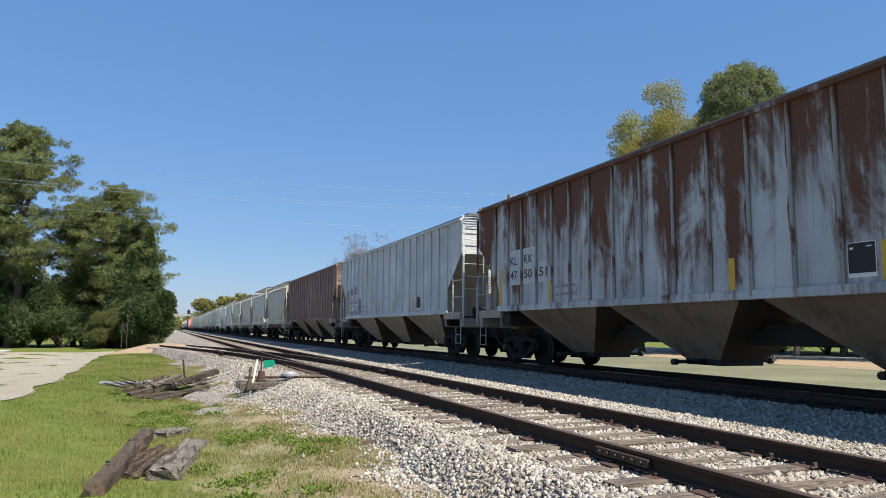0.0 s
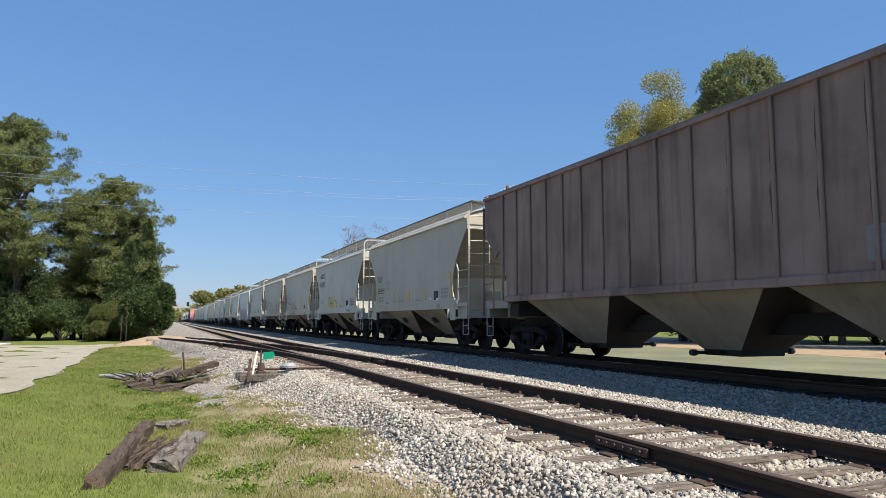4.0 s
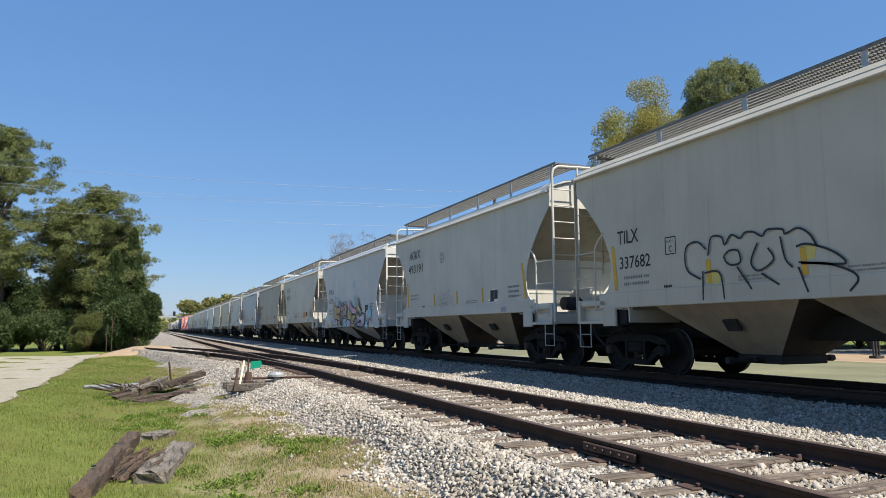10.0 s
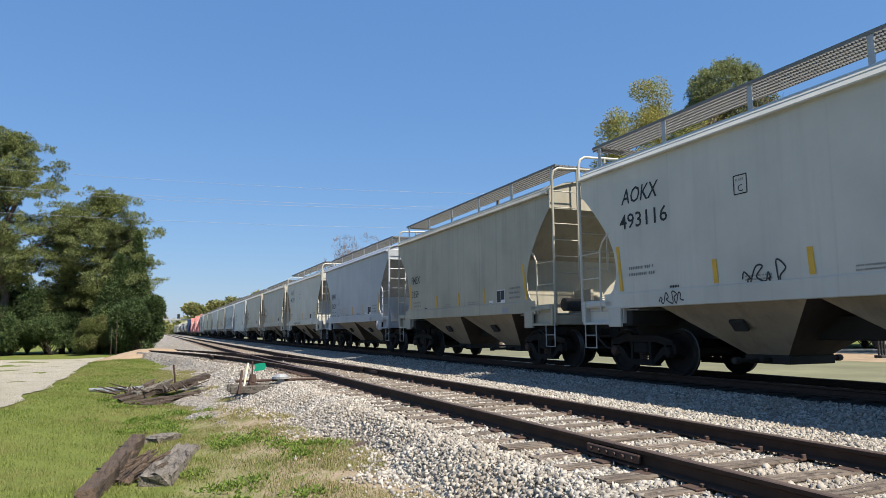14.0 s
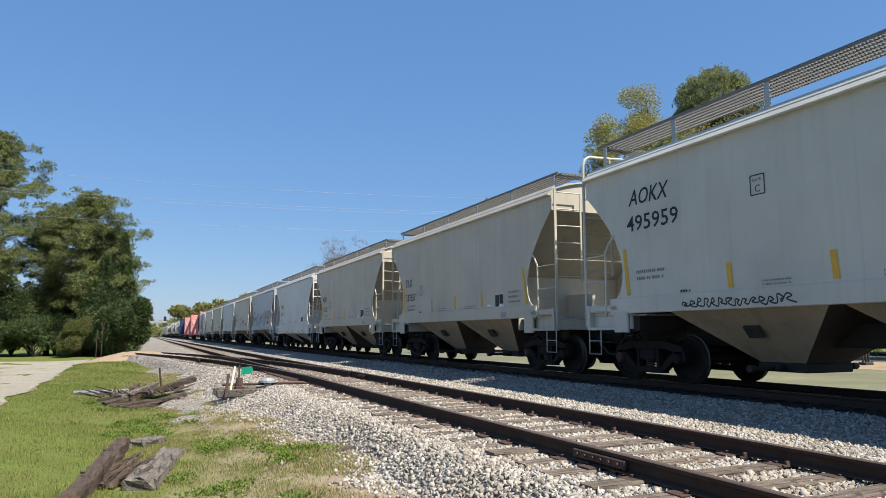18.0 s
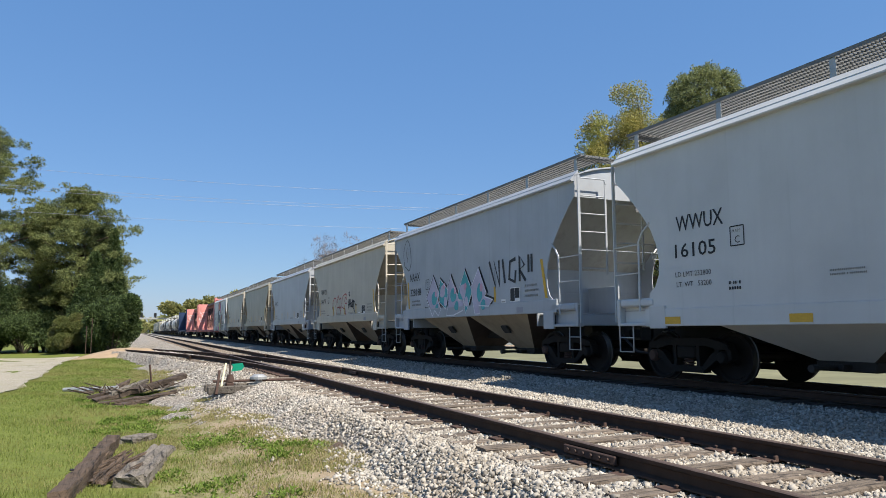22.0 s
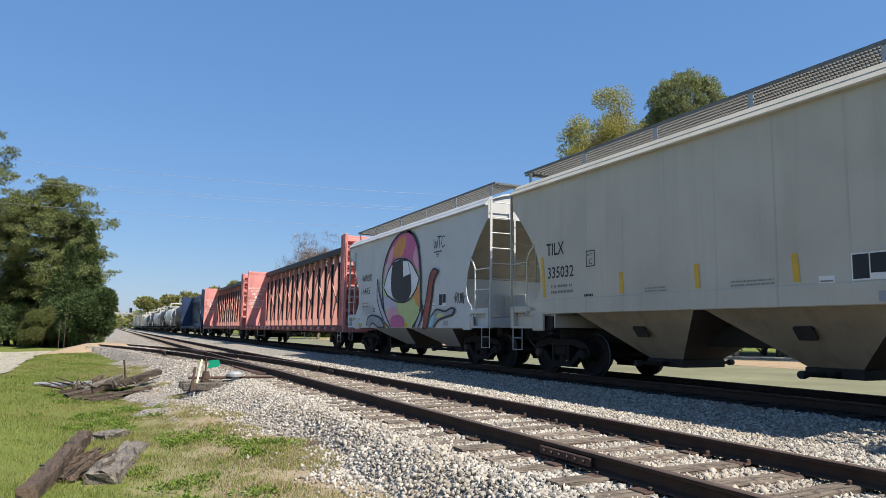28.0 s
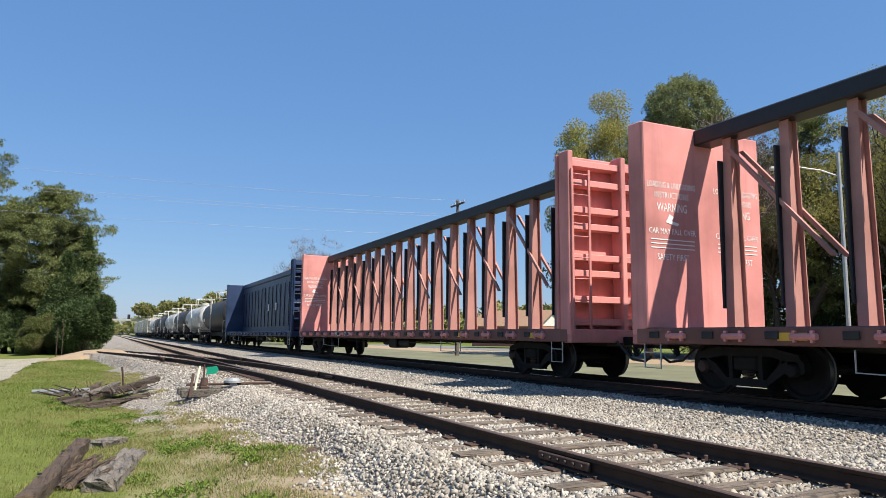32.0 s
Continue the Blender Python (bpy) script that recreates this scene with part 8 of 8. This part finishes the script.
    for a, b in (((-1.55, 20.2, -0.5), (-0.55, 19.6, -0.46)), ((-1.15, 19.6, -0.52), (-0.3, 19.0, -0.40))):
        thing("grey_pipe", Form().tube(a, b, 0.05, 0.05, 10), "galv", "pale grey pipe sticking out of the heap", "pipe", "heap of old ties")
    for k in range(34):
        a = Vector((rnd.uniform(-0.9, 0.8), rnd.uniform(17.8, 19.4), -0.45))
        b = a + Vector((rnd.uniform(-0.5, 0.5), rnd.uniform(-0.3, 0.3), rnd.uniform(0.05, 0.2)))
        thing("dead_branch", Form().tube(a, b, 0.026, 0.01, 5), "heap_wood" if k % 3 else "plank", "thin dead branch on the tie heap", "branch", "heap of old ties")
    thing("leaning_stake", Form().tube((0.55, 22.6, -0.6), (0.48, 22.6, -0.02), 0.035, 0.03, 6), "iron", "rusty stake leaning by the tie heap", "stake")
    # switch stand on two long head ties
    st = thing("switch_stand", label="low switch stand with a green target on long ties", category="switch stand")
    for y in (15.55, 16.25):
        part("head_tie", Form().soft_box(1.46, 3.5, y - 0.09, y + 0.09, -0.36, -0.20, 0.02), "plank", st)
    part("base", Form().soft_box(1.86, 2.04, 15.8, 16.0, -0.25, -0.14, 0.03), "iron", st)
    part("gear_housing", Form().tube((1.96, 15.9, -0.14), (1.96, 15.9, 0.02), 0.10, 0.06, 14), "iron", st)
    part("target_staff", Form().tube((1.95, 15.9, 0.0), (1.95, 15.9, 0.30), 0.018, 0.018, 8), "iron", st)
    part("target", Form().slab([(0, 0), (0.05, 0.08), (0.02, 0.16), (0.25, 0.18), (0.29, 0.10), (0.24, 0.02)], -0.006, 0.012, "y"), "green_flag", st, "green switch target vane", at=pose(1.97, 15.9, 0.08, 0, 0, 12))
    part("throw_lever", Form().tube((1.72, 15.5, -0.30), (1.84, 15.72, 0.27), 0.022, 0.02, 8), "flag_white", st, "cream painted throw lever")
    part("keeper", Form().tube((1.62, 15.35, -0.35), (1.70, 15.6, 0.12), 0.03, 0.03, 6), "iron", st)
    part("connecting_rod", Form().tube((1.6, 15.9, -0.12), (3.4, 16.0, -0.13), 0.028, 0.028, 8), "iron", st)
    lamp = part("lever_weight", Form().soft_box(2.50, 2.64, 15.85, 16.05, -0.25, -0.10, 0.02).tube((2.57, 15.95, -0.10), (2.57, 15.95, -0.05), 0.19, 0.19, 14).tube((2.57, 15.95, -0.05), (2.57, 15.95, 0.0), 0.17, 0.11, 14), "galv", st, "pale domed lock casting")
    # fence and marker poles by the bush
    for x, h in ((-2.75, 1.9), (-2.45, 2.4)):
        thing("metal_post", Form().tube((x, 50.0, -0.6), (x, 50.0, -0.6 + h), 0.022, 0.022, 8), "iron", "thin weathered fence post by the bush", "post", "fence posts")
    thing("soil_bank", Form().ring([(0.05, 0.66), (0.9, 0.60), (1.9, 0.36), (3.4, -0.1)], 24, pose(-0.1, 42.2, -0.58, 0, -90, 0)), "litter", "low bank of bare reddish soil", "soil")
    # utility poles and wires over the tracks
    for x, y, h, lab in ((25.2, 50.0, 12.6, "wooden utility pole with crossarms beyond the train"), (-31.0, 50.0, 12.6, "wooden utility pole beside the gravel lot")):
        p = thing("utility_pole", label=lab, category="utility pole", at=(x, y, -0.65))
        part("pole", Form().tube((0, 0, 0), (0, 0, h), 0.17, 0.12, 10), "post_wood", p)
        for z in (h - 0.4, h - 1.3):
            arm = part("crossarm", Form().soft_box(-0.07, 0.07, -1.2, 1.2, z - 0.06, z + 0.06, 0.01), "post_wood", p)
            for y2 in (-1.1, -0.5, 0.5, 1.1):
                part("insulator", Form().tube((0, y2, z + 0.06), (0, y2, z + 0.22), 0.04, 0.05, 8), "concrete", arm)
    for y, z, sag in ((49.0, 11.7, 0.75), (50.4, 10.8, 0.7), (51.1, 10.75, 0.75), (50.0, 9.0, 0.6)):
        pts = [(-31 + 56.2 * k / 28, y, z - sag * (1 - (k / 14 - 1) ** 2)) for k in range(29)]
        thing("overhead_wire", Form().path(pts, 0.009, 5), "wire", "thin overhead wire crossing the tracks", "wire", "overhead wires")
    # street lamp and house across the tracks
    s = thing("street_lamp", label="tall street lamp with a curved arm before the woods", category="street lamp", at=(31.6, 21.6, -0.65))
    part("pole", Form().tube((0, 0, 0), (0, 0, 10.6), 0.11, 0.08, 10), "galv", s)
    part("arm", Form().path([(0, 0, 9.4), (-0.6, 0.5, 9.75), (-1.5, 1.1, 9.95), (-2.0, 1.5, 9.95)], 0.035, 8), "galv", s)
    part("lamp_head", Form().soft_box(-0.35, 0.35, -0.15, 0.15, -0.08, 0.08, 0.05), "concrete", s, at=pose(-2.2, 1.7, 9.93, 0, 0, 143))
    h = thing("house", label="low brick house with a white gable and brown roof", category="house", at=pose(52, 76, -0.35, 0, 0, 35))
    part("wall", Form().slab([(-5, 0), (5, 0), (5, 2.6), (0, 4.4), (-5, 2.6)], 0, 9, "y"), "brick", h)
    part("gable", Form().slab([(-5.1, 2.62), (5.1, 2.62), (0, 4.5)], -0.05, 0.05, "y"), "concrete", h)
    for sd in (-1, 1):
        part("roof_slope", Form().slab([(0, 4.72), (sd * 5.6, 2.55), (sd * 5.6, 2.4), (0, 4.55)], -0.5, 10, "y"), "roof", h)
    part("door", Form().box(-0.5, 0.5, -0.06, -0.01, 0, 2.1), "white", h)
    for x in (-3, 3):
        w = part("window", Form().box(x - 0.7, x + 0.7, -0.06, -0.01, 0.9, 2.1), "black", h)
        part("window_frame", Form().box(x - 0.8, x + 0.8, -0.09, -0.062, 0.8, 0.9).box(x - 0.8, x + 0.8, -0.09, -0.062, 2.1, 2.2).box(x - 0.05, x + 0.05, -0.09, -0.062, 0.9, 2.1), "white", w)
    # signal bridge far down the line
    g = thing("signal_bridge", label="slender signal bridge across the far tracks", category="signal", at=(0, 300, -0.65))
    for x in (0.2, 15.5):
        part("leg", Form().soft_box(x - 0.25, x + 0.25, -0.25, 0.25, 0, 7.2, 0.03), "galv", g)
    part("span", Form().soft_box(0.2, 15.5, -0.3, 0.3, 6.3, 7.0, 0.03), "galv", g)
    for x in (2.5, 7.5):
        part("signal_head", Form().soft_box(x - 0.5, x + 0.5, -0.2, 0.2, 7.0, 8.8, 0.05), "black", g)
    # drain box and pipes in the far verge, seen under the cars
    for x, y in ((33.0, 24.0), (32.4, 31.0)):
        thing("meter_post", Form().soft_box(-0.3, 0.3, -0.2, 0.2, 0, 0.15, 0.02).tube((-0.2, 0, 0.1), (-0.2, 0, 1.1), 0.05, 0.05, 8).tube((0, 0, 0.1), (0, 0, 1.1), 0.05, 0.05, 8).tube((0.2, 0, 0.1), (0.2, 0, 1.1), 0.05, 0.05, 8), "grime", "cluster of short dark posts beyond the road", "post", at=(x, y, -0.62))
    # weeds in the verge
    spots = []
    for k in range(16):
        y = rnd.uniform(5.5, 22)
        x = toe_x(y) - 0.45 - abs(rnd.gauss(0.5, 0.6))
        for j in range(5):
            a, b = x + rnd.gauss(0, 0.3), y + rnd.gauss(0, 0.45)
            spots.append(((a, b, grass_z(a, b) + 0.015), (rnd.uniform(0.1, 0.35), rnd.uniform(0.15, 0.45), 0.022), 1.0))
    v, q = tufts(spots, 70, 3, 0.05, 0.010, 300, up=0.5)
    thing("verge_weeds", big_mesh("verge_weeds", v, q, "weed"), label="low lush green weeds in the lawn's edge", category="weed", kind="stuff")


clutter()

# ---- what moves ----
def motions():
    """The train rolls past towards the camera's right; wheels turn while their car is near."""
    for car, s0, sets, kind, spec in CARS:
        walk(car, [(t, pose(MAIN, s0 - run(t), 0)) for t in range(0, 33)])
        near = [k / 15 for k in range(0, 481) if -14 < s0 - run(k / 15) < 44]
        if not near:
            continue
        times = ([0.0] if near[0] > 0 else []) + near + ([32.0] if near[-1] < 32 else [])
        a0 = run(near[0])
        turns = [math.degrees((run(min(max(t, near[0]), near[-1])) - a0) / 0.457) for t in times]
        for w in sets:
            x, y, z = w.location
            walk(w, [(t, pose(x, y, z, a)) for t, a in zip(times, turns)])


motions()
